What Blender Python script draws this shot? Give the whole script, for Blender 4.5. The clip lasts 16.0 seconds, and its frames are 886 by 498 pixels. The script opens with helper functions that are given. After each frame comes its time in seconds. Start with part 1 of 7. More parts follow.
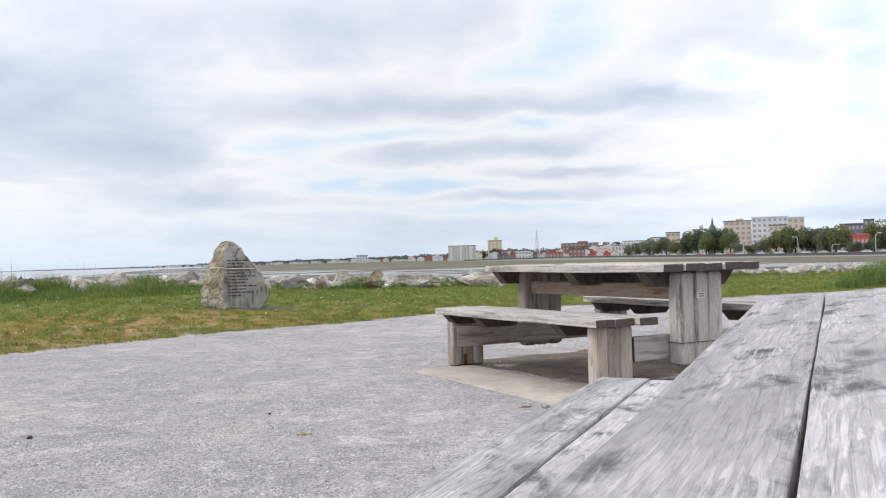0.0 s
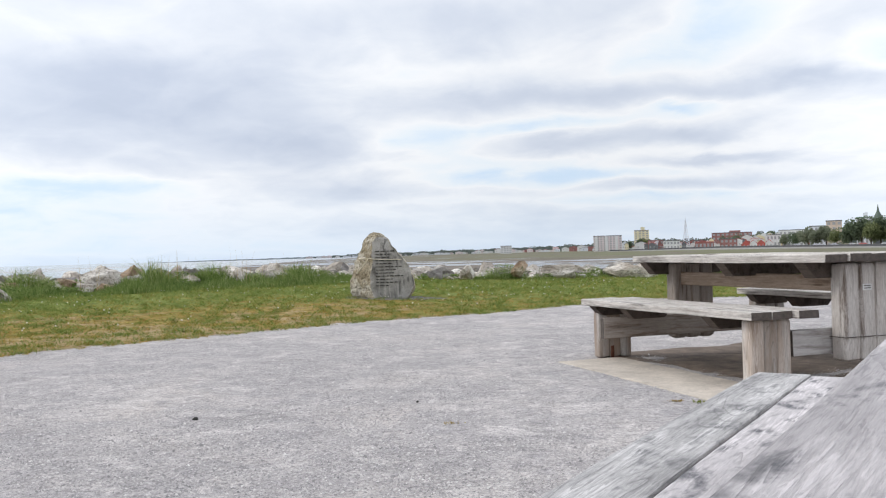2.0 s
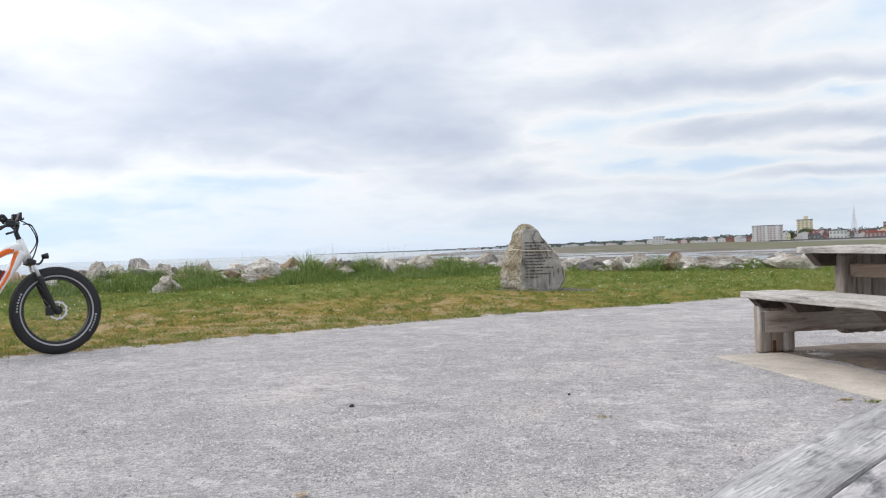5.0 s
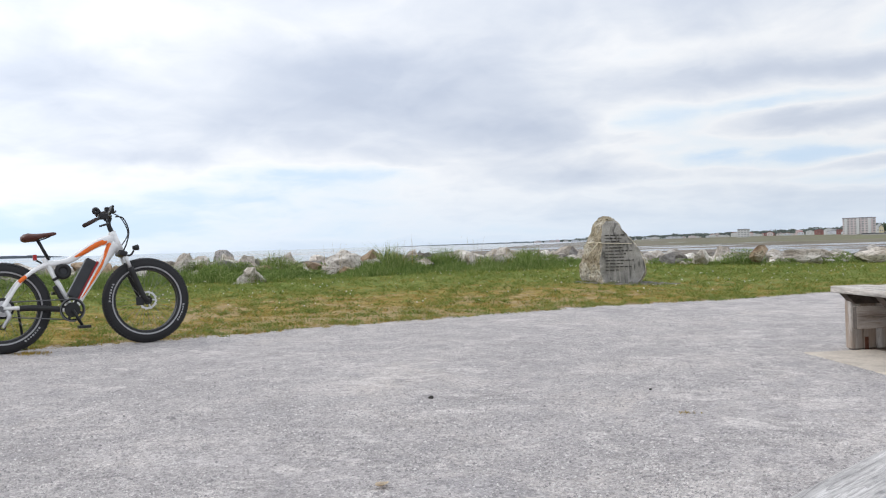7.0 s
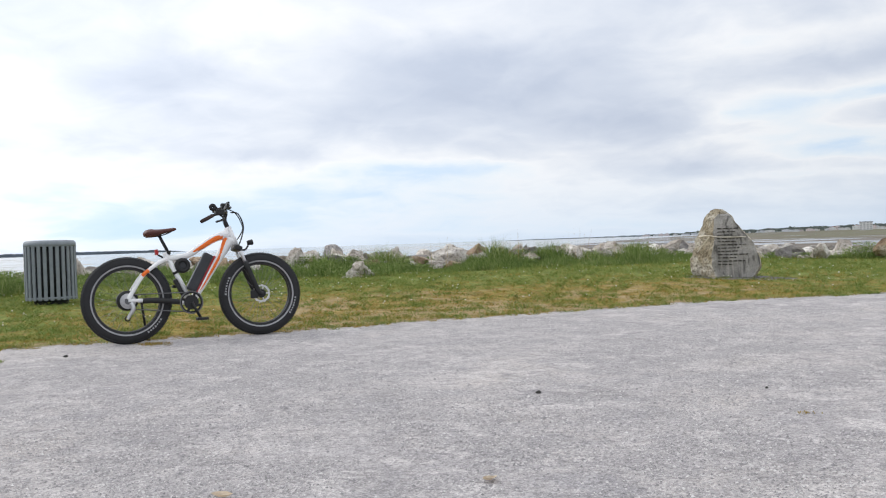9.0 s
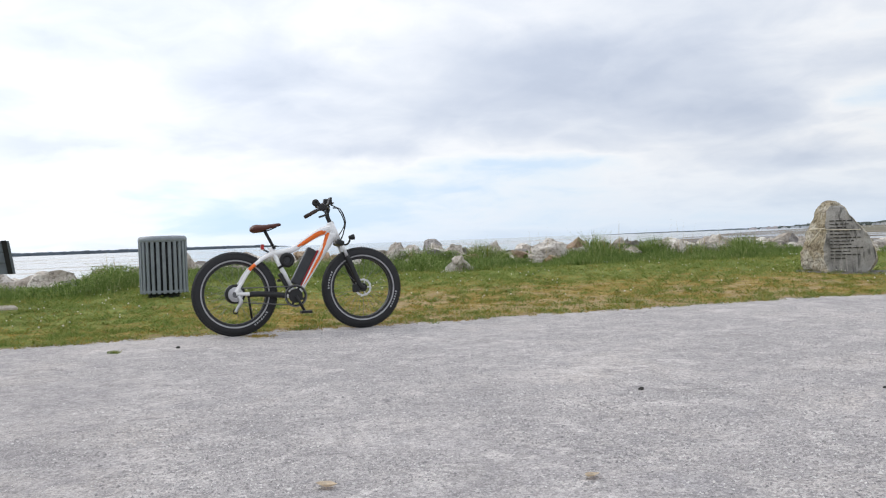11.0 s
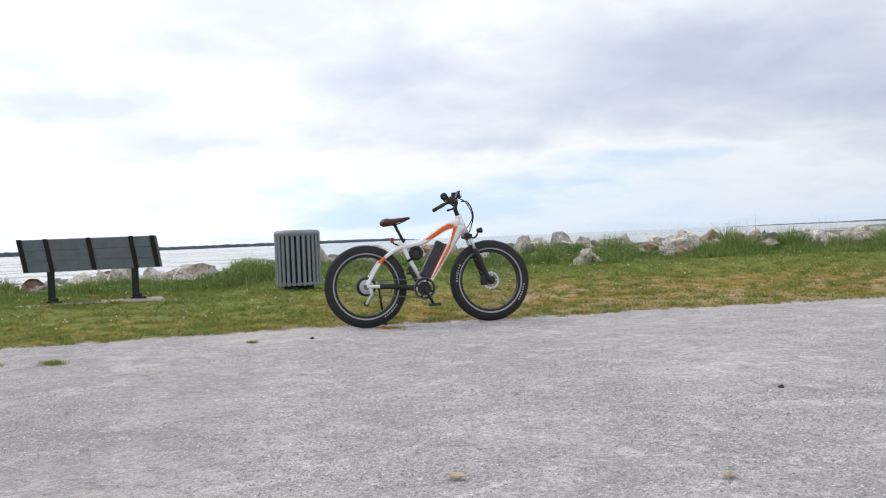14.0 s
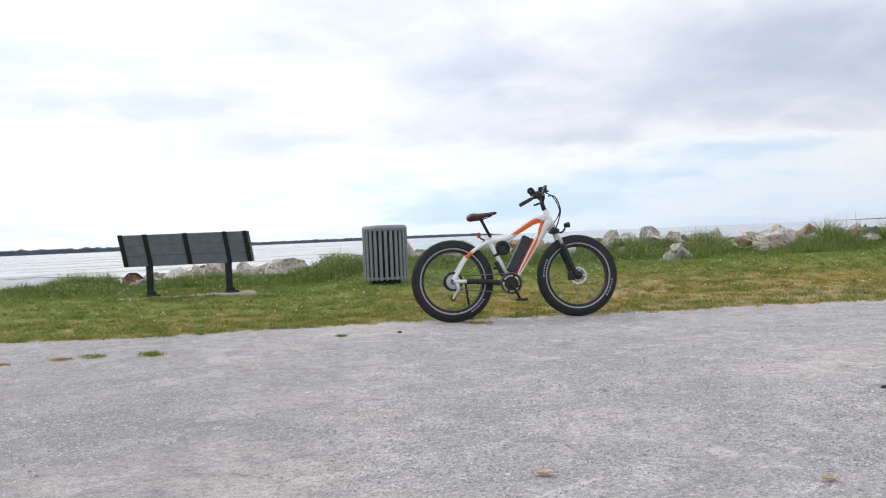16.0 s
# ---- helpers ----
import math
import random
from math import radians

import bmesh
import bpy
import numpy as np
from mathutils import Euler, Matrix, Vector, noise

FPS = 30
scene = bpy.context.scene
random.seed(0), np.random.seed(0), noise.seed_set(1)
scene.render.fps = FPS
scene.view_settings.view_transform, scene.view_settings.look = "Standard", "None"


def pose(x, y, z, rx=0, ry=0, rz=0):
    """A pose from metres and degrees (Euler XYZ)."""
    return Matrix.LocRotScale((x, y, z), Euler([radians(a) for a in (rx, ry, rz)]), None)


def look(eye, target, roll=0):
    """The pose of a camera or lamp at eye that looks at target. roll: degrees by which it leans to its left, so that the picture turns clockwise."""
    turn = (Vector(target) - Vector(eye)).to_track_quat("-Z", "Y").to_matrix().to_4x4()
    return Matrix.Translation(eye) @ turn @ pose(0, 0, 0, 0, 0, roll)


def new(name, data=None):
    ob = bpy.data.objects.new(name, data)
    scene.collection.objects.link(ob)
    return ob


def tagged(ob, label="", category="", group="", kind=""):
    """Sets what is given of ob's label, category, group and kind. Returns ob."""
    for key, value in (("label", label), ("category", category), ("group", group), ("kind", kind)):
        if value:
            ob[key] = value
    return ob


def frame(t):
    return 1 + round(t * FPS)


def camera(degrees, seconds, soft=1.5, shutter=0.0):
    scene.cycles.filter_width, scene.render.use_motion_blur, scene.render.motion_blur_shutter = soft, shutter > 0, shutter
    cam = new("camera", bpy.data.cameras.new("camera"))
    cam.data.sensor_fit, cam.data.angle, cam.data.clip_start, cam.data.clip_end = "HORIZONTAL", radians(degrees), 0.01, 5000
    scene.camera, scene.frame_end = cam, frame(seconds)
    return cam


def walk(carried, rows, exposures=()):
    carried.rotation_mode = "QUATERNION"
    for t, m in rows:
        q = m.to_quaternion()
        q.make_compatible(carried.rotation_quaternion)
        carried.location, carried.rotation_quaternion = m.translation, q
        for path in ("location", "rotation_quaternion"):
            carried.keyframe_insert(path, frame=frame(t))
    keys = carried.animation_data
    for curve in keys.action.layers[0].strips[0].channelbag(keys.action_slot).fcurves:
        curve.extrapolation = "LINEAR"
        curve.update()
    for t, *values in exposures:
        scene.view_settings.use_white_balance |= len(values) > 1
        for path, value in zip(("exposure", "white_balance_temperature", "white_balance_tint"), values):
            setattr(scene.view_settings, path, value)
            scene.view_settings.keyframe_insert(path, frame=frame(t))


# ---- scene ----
cam = camera(52.17, 16.0, soft=1.15)
PATH = [
    (0.0, pose(0.0264, -0.0104, 0.800, 90.618, 1.537, -0.174)),
    (0.5, pose(0.0246, -0.0092, 0.800, 90.513, 1.590, 1.865)),
    (1.0, pose(0.0227, -0.0080, 0.800, 90.428, 1.594, 3.980)),
    (1.5, pose(0.0201, -0.0066, 0.800, 90.328, 1.669, 6.698)),
    (2.0, pose(0.0180, -0.0055, 0.800, 90.274, 1.665, 8.932)),
    (2.5, pose(0.0163, -0.0047, 0.800, 90.199, 1.722, 10.661)),
    (3.0, pose(0.0134, -0.0035, 0.800, 90.189, 1.735, 13.678)),
    (3.5, pose(0.0119, -0.0029, 0.800, 90.152, 1.797, 15.168)),
    (4.0, pose(0.0108, -0.0025, 0.800, 90.134, 1.862, 16.261)),
    (6.5, pose(0.0050, -0.0009, 0.800, 89.777, 1.780, 21.883)),
    (7.0, pose(0.0035, -0.0006, 0.800, 89.707, 1.765, 23.315)),
    (7.5, pose(0.0020, -0.0003, 0.800, 89.638, 1.784, 24.737)),
    (8.0, pose(0.0000, 0.0000, 0.800, 89.605, 1.869, 26.643)),
    (8.5, pose(-0.0017, 0.0002, 0.800, 89.577, 1.828, 28.291)),
    (9.0, pose(-0.0036, 0.0004, 0.800, 89.555, 1.924, 30.003)),
    (11.5, pose(-0.0119, 0.0005, 0.800, 89.382, 2.226, 37.794)),
    (12.0, pose(-0.0135, 0.0004, 0.800, 89.365, 2.346, 39.370)),
    (12.5, pose(-0.0151, 0.0003, 0.800, 89.351, 2.376, 40.810)),
    (13.0, pose(-0.0163, 0.0001, 0.800, 89.323, 2.426, 41.980)),
    (13.5, pose(-0.0177, -0.0001, 0.800, 89.300, 2.399, 43.247)),
    (14.0, pose(-0.0187, -0.0002, 0.800, 89.286, 2.395, 44.288)),
    (14.5, pose(-0.0199, -0.0005, 0.800, 89.262, 2.354, 45.417)),
    (15.0, pose(-0.0213, -0.0007, 0.800, 89.217, 2.431, 46.713)),
    (15.5, pose(-0.0231, -0.0011, 0.800, 89.211, 2.415, 48.433)),
    (16.0, pose(-0.0244, -0.0015, 0.800, 89.195, 2.472, 49.740)),
]
walk(cam, PATH, exposures=[(0.0, 0.0), (16.0, -0.1)])

# ---------------------------------------------------------------- world and sun
# clouds by bearing and height in degrees, half width, half height, and how much thicker or thinner the deck is there
BELLIES = ((11.3, 14.2, 11.2, 1.55, 0.06), (18.1, 7.4, 7.4, 1.1, 0.07), (1.9, 9.5, 11.6, 0.69, 0.085), (-12.6, 9.4, 4.4, 0.45, 0.06), (0.9, 6.5, 5.4, 0.69, 0.1), (-7.3, 6.8, 3.9, 0.52, 0.08), (-8.0, 5.2, 4.6, 0.28, 0.1), (-4.4, 3.9, 6.7, 0.34, 0.08), (15.6, 4.1, 5.0, 0.76, 0.05), (-24.6, 2.0, 2.7, 0.34, 0.1), (28.4, 8.9, 6.1, 2.07, 0.05), (27.3, 11.3, 6.7, 1.55, 0.06), (46.6, 10.1, 5.0, 1.1, 0.05), (69.4, 8.5, 7.6, 0.83, 0.065), (60.5, 6.5, 4.5, 0.55, 0.045), (29.9, 10.6, 6.0, 1.9, 0.05), (7.7, 3.0, 5.2, 0.28, 0.05), (41.8, 5.8, 5.2, 0.48, 0.035), (38.0, 8.0, 8.0, 1.6, 0.03), (17.0, 5.6, 9.0, 1.2, 0.03), (3.0, 2.6, 9.0, 0.8, 0.02), (73.5, 12.5, 3.6, 1.38, 0.03))
GAPS = ((13.4, 11.0, 4.4, 1.1, -0.05), (11.4, 7.1, 1.4, 0.34, -0.06), (-4.7, 11.9, 6.7, 0.9, -0.035), (-20.4, 5.3, 6.0, 2.59, -0.06), (-5.5, 2.4, 4.6, 0.21, -0.05), (40.3, 13.4, 2.6, 1.9, -0.05), (54.1, 7.9, 4.2, 3.1, -0.045), (71.2, 4.7, 7.4, 2.59, -0.07), (57.3, 9.6, 4.6, 1.72, -0.05), (56.1, 3.6, 9.1, 1.38, -0.05), (48.3, 5.6, 2.9, 0.28, -0.04), (26.4, 4.4, 2.1, 0.34, -0.04), (-14.9, 4.0, 4.4, 1.38, -0.03))
BLUES = ((-8.6, 13.8, 3.2, 1.9, -0.09), (-18.0, 10.9, 2.3, 0.62, -0.08), (-25.5, 11.3, 1.8, 2.07, -0.11), (1.9, 7.8, 5.0, 0.28, -0.07), (-6.3, 8.5, 2.1, 0.21, -0.08), (3.4, 4.7, 5.7, 0.31, -0.1), (-3.7, 3.1, 6.7, 0.28, -0.1), (7.7, 5.6, 4.2, 0.24, -0.06), (8.1, 6.7, 2.2, 0.48, -0.07), (9.5, 3.1, 3.8, 0.34, -0.07), (47.0, 1.5, 5.7, 0.41, -0.08), (-0.1, 4.1, 4.6, 0.24, -0.06), (33.0, 2.7, 13.0, 1.3, -0.09), (48.5, 2.0, 7.0, 0.8, -0.06), (-2.0, 5.6, 9.0, 0.9, -0.045), (30.0, 4.6, 5.0, 0.35, -0.05))


def build_world():
    w = bpy.data.worlds.new("sky")
    scene.world = w
    w.use_nodes = True
    nt = w.node_tree
    nt.nodes.clear()
    N = nt.nodes.new
    L = nt.links.new

    def math_node(op, a, b=None, c=None, clamp=False):
        n = N("ShaderNodeMath")
        n.operation, n.use_clamp = op, clamp
        for i, v in enumerate((a, b, c)):
            if v is None:
                continue
            if isinstance(v, (int, float)):
                n.inputs[i].default_value = v
            else:
                L(v, n.inputs[i])
        return n.outputs[0]

    out = N("ShaderNodeOutputWorld")
    bg = N("ShaderNodeBackground")
    L(bg.outputs[0], out.inputs[0])
    sky = N("ShaderNodeTexSky")
    sky.sky_type, sky.sun_disc = "NISHITA", False
    sky.sun_elevation, sky.sun_rotation = radians(38), radians(-98)
    sky.altitude, sky.air_density, sky.dust_density = 0, 1.0, 1.5
    tc = N("ShaderNodeTexCoord")
    sep = N("ShaderNodeSeparateXYZ")
    L(tc.outputs["Generated"], sep.inputs[0])
    up = math_node("MAXIMUM", sep.outputs[2], 0.0)
    den = math_node("ADD", up, 0.16)
    deep = math_node("ADD", up, 0.24)
    px = math_node("DIVIDE", sep.outputs[0], deep)
    py = math_node("DIVIDE", sep.outputs[1], deep)
    comb = N("ShaderNodeCombineXYZ")
    L(px, comb.inputs[0]), L(py, comb.inputs[1])
    # layers: wide along the horizon, thin upward
    lay = N("ShaderNodeCombineXYZ")
    L(math_node("MULTIPLY", sep.outputs[0], 2.2), lay.inputs[0]), L(math_node("MULTIPLY", sep.outputs[1], 2.2), lay.inputs[1])
    L(math_node("DIVIDE", 1.15, den), lay.inputs[2])
    m1 = N("ShaderNodeMapping")
    m1.inputs["Rotation"].default_value = (0, 0, radians(14))
    m1.inputs["Scale"].default_value = (1.05, 1.0, 1)
    m1.inputs["Location"].default_value = (3.1, 1.7, 0)
    L(comb.outputs[0], m1.inputs[0])

    def noise_tex(scale, detail, rough, distort, vec):
        n = N("ShaderNodeTexNoise")
        n.inputs["Scale"].default_value, n.inputs["Detail"].default_value = scale, detail
        n.inputs["Roughness"].default_value, n.inputs["Distortion"].default_value = rough, distort
        L(vec, n.inputs["Vector"])
        return n.outputs[0]

    big = noise_tex(1.15, 5, 0.45, 0.0, lay.outputs[0])
    fine = noise_tex(2.0, 6, 0.5, 0.6, m1.outputs[0])
    puff = noise_tex(5.5, 6, 0.55, 0.5, m1.outputs[0])
    # how thick the cloud is: thin gaps show pale blue, thick bellies are grey
    mixn = math_node("MULTIPLY_ADD", fine, 0.6, math_node("MULTIPLY", big, 0.4))
    mixn = math_node("MULTIPLY_ADD", math_node("SUBTRACT", mixn, 0.5), 0.42, 0.497)
    mixn = math_node("MULTIPLY_ADD", math_node("SUBTRACT", puff, 0.5), 0.13, mixn)
    # bearing and height, frayed so that no cloud has a clean outline
    deg = 180 / math.pi
    side = math_node("MULTIPLY", math_node("ARCTAN2", math_node("MULTIPLY", sep.outputs[0], -1.0), sep.outputs[1]), deg)
    side = math_node("MULTIPLY_ADD", math_node("SUBTRACT", fine, 0.5), 8.0, side)
    rise = math_node("MULTIPLY", math_node("ARCSINE", sep.outputs[2]), deg)
    fray = math_node("MULTIPLY", math_node("SUBTRACT", noise_tex(3.4, 5, 0.55, 0.4, m1.outputs[0]), 0.5), 1.0)
    rise = math_node("MULTIPLY_ADD", fray, math_node("MULTIPLY_ADD", rise, 0.22, 0.5), rise)

    def bank(az, el, wide, tall, amount, into):
        q = math_node("MULTIPLY_ADD", side, 1 / wide, -az / wide)
        r = math_node("MULTIPLY_ADD", rise, 1 / (1.15 * tall), -el / (1.15 * tall))
        d = math_node("MULTIPLY_ADD", r, r, math_node("MULTIPLY", q, q))
        return math_node("MULTIPLY_ADD", math_node("POWER", 0.3679, d), amount, into)

    for az, el, wide, tall, amount in BELLIES + GAPS:
        mixn = bank(az, el, wide, tall, amount * 1.55 if amount > 0 else amount * 0.85, mixn)

    # the gaps are bright veils; only a few of them open on pale blue
    mixn = math_node("MAXIMUM", mixn, math_node("MULTIPLY_ADD", math_node("SUBTRACT", puff, 0.5), 0.10, 0.425))
    for az, el, wide, tall, amount in BLUES:
        mixn = bank(az, el, wide * 1.3, tall * 1.5, amount * 1.25, mixn)

    def lobe(az, el, width):
        # a soft rise of brightness round one direction
        d = N("ShaderNodeVectorMath")
        d.operation = "DOT_PRODUCT"
        c = math.cos(radians(el))
        L(tc.outputs["Generated"], d.inputs[0])
        d.inputs[1].default_value = (-math.sin(radians(az)) * c, math.cos(radians(az)) * c, math.sin(radians(el)))
        return math_node("POWER", math_node("MAXIMUM", d.outputs["Value"], 0.0), 0.7 / (1 - math.cos(radians(width))))

    ramp = N("ShaderNodeValToRGB")
    e = ramp.color_ramp.elements
    e[0].position, e[0].color = 0.27, (0.60, 0.78, 0.98, 1)
    e[1].position, e[1].color = 0.78, (0.49, 0.55, 0.67, 1)
    for pos, col in ((0.345, (0.69, 0.83, 1.0, 1)), (0.395, (0.85, 0.925, 1.0, 1)), (0.445, (0.94, 0.962, 1.0, 1)), (0.505, (0.80, 0.845, 0.925, 1)), (0.56, (0.695, 0.752, 0.86, 1)), (0.65, (0.575, 0.64, 0.77, 1))):
        k = e.new(pos)
        k.color = col
    L(mixn, ramp.inputs[0])
    # towards the horizon the layers melt into a pale blue-white band
    low = math_node("SUBTRACT", 1.0, math_node("DIVIDE", up, 0.09), clamp=True)
    low = math_node("POWER", low, 1.4)
    mixl = N("ShaderNodeMix")
    mixl.data_type = "RGBA"
    west_low = lobe(70, 4, 19)
    L(math_node("MULTIPLY", low, math_node("MULTIPLY_ADD", west_low, -0.6, 0.66)), mixl.inputs[0])
    L(ramp.outputs[0], mixl.inputs[6])
    mixl.inputs[7].default_value = (0.67, 0.82, 1.0, 1)
    # brighter towards the veiled sun in the west and overhead
    west = math_node("ADD", math_node("MULTIPLY", sep.outputs[0], -0.95), math_node("MULTIPLY", sep.outputs[1], 0.1))
    glow = math_node("MULTIPLY_ADD", math_node("MAXIMUM", west, 0.0), 0.26, 0.93)
    over = math_node("MULTIPLY_ADD", math_node("POWER", up, 1.5), 0.75, glow)
    over = math_node("MULTIPLY_ADD", lobe(-22, 5, 11), 0.22, over)
    over = math_node("MULTIPLY_ADD", west_low, 0.22, over)
    sc = N("ShaderNodeVectorMath")
    sc.operation = "SCALE"
    L(mixl.outputs[2], sc.inputs[0]), L(over, sc.inputs[3])
    # the clear sky above the clouds
    clear = N("ShaderNodeVectorMath")
    clear.operation = "SCALE"
    clear.inputs[3].default_value = 0.05
    L(sky.outputs[0], clear.inputs[0])
    mix = N("ShaderNodeMix")
    mix.data_type = "RGBA"
    mix.inputs[0].default_value = 0.93
    L(clear.outputs[0], mix.inputs[6]), L(sc.outputs[0], mix.inputs[7])
    L(mix.outputs[2], bg.inputs[0])
    bg.inputs[1].default_value = 1.0


build_world()
sun = new("sun", bpy.data.lights.new("sun", "SUN"))
sun.data.energy, sun.data.angle, sun.data.color = 1.2, radians(18), (1.0, 0.96, 0.9)
sun.matrix_world = look((-40, -6, 32), (0, 0, 0))

# ---------------------------------------------------------------- materials
class Nodes:
    """A small builder for node materials."""

    def __init__(self, name, rough=0.8, metal=0.0, spec=0.4):
        self.mat = bpy.data.materials.new(name)
        self.mat.use_nodes = True
        self.t = self.mat.node_tree
        self.bsdf = self.t.nodes["Principled BSDF"]
        self.bsdf.inputs["Roughness"].default_value = rough
        self.bsdf.inputs["Metallic"].default_value = metal
        self.bsdf.inputs["Specular IOR Level"].default_value = spec
        self.tc = self.t.nodes.new("ShaderNodeTexCoord")
        self.info = self.t.nodes.new("ShaderNodeObjectInfo")
        self.geo = self.t.nodes.new("ShaderNodeNewGeometry")

    def put(self, value, socket):
        if hasattr(value, "is_output"):
            self.t.links.new(value, socket)
        elif isinstance(value, tuple):
            socket.default_value = (*value, 1) if len(value) == 3 and len(socket.default_value) == 4 else value
        else:
            socket.default_value = value

    def math(self, op, a, b=None, c=None, clamp=False):
        n = self.t.nodes.new("ShaderNodeMath")
        n.operation, n.use_clamp = op, clamp
        for i, v in enumerate((a, b, c)):
            if v is not None:
                self.put(v, n.inputs[i])
        return n.outputs[0]

    def coords(self, scale=(1, 1, 1), shift=True, kind="Object"):
        m = self.t.nodes.new("ShaderNodeMapping")
        m.inputs["Scale"].default_value = scale
        self.t.links.new(self.tc.outputs[kind], m.inputs[0])
        if shift:
            c = self.t.nodes.new("ShaderNodeCombineXYZ")
            for i, k in enumerate((31.0, 17.0, 23.0)):
                self.put(self.math("MULTIPLY", self.info.outputs["Random"], k), c.inputs[i])
            self.t.links.new(c.outputs[0], m.inputs["Location"])
        return m.outputs[0]

    def place(self, scale=(1, 1, 1)):
        m = self.t.nodes.new("ShaderNodeMapping")
        m.inputs["Scale"].default_value = scale
        self.t.links.new(self.geo.outputs["Position"], m.inputs[0])
        return m.outputs[0]

    def noise(self, vec, scale, detail=4, rough=0.55, distort=0.0):
        n = self.t.nodes.new("ShaderNodeTexNoise")
        n.inputs["Scale"].default_value, n.inputs["Detail"].default_value = scale, detail
        n.inputs["Roughness"].default_value, n.inputs["Distortion"].default_value = rough, distort
        self.t.links.new(vec, n.inputs["Vector"])
        return n.outputs[0]

    def voronoi(self, vec, scale, feature="F1", out="Distance"):
        n = self.t.nodes.new("ShaderNodeTexVoronoi")
        n.feature = feature
        n.inputs["Scale"].default_value = scale
        self.t.links.new(vec, n.inputs["Vector"])
        return n.outputs[out]

    def ramp(self, value, *stops):
        n = self.t.nodes.new("ShaderNodeValToRGB")
        e = n.color_ramp.elements
        while len(e) < len(stops):
            e.new(0.5)
        for k, (pos, col) in zip(e, stops):
            k.position = pos
            k.color = (*col, 1) if isinstance(col, tuple) else (col, col, col, 1)
        self.put(value, n.inputs[0])
        return n.outputs[0]

    def mix(self, fac, a, b, blend="MIX"):
        n = self.t.nodes.new("ShaderNodeMix")
        n.data_type, n.blend_type = "RGBA", blend
        self.put(fac, n.inputs[0]), self.put(a, n.inputs[6]), self.put(b, n.inputs[7])
        return n.outputs[2]

    def bump(self, height, strength=0.5, distance=0.01):
        n = self.t.nodes.new("ShaderNodeBump")
        n.inputs["Strength"].default_value, n.inputs["Distance"].default_value = strength, distance
        self.put(height, n.inputs["Height"])
        self.t.links.new(n.outputs[0], self.bsdf.inputs["Normal"])

    def attr(self, name):
        n = self.t.nodes.new("ShaderNodeAttribute")
        n.attribute_name = name
        return n.outputs["Fac"]

    def done(self, color, rough=None):
        self.put(color, self.bsdf.inputs["Base Color"])
        if rough is not None:
            self.put(rough, self.bsdf.inputs["Roughness"])
        return self.mat


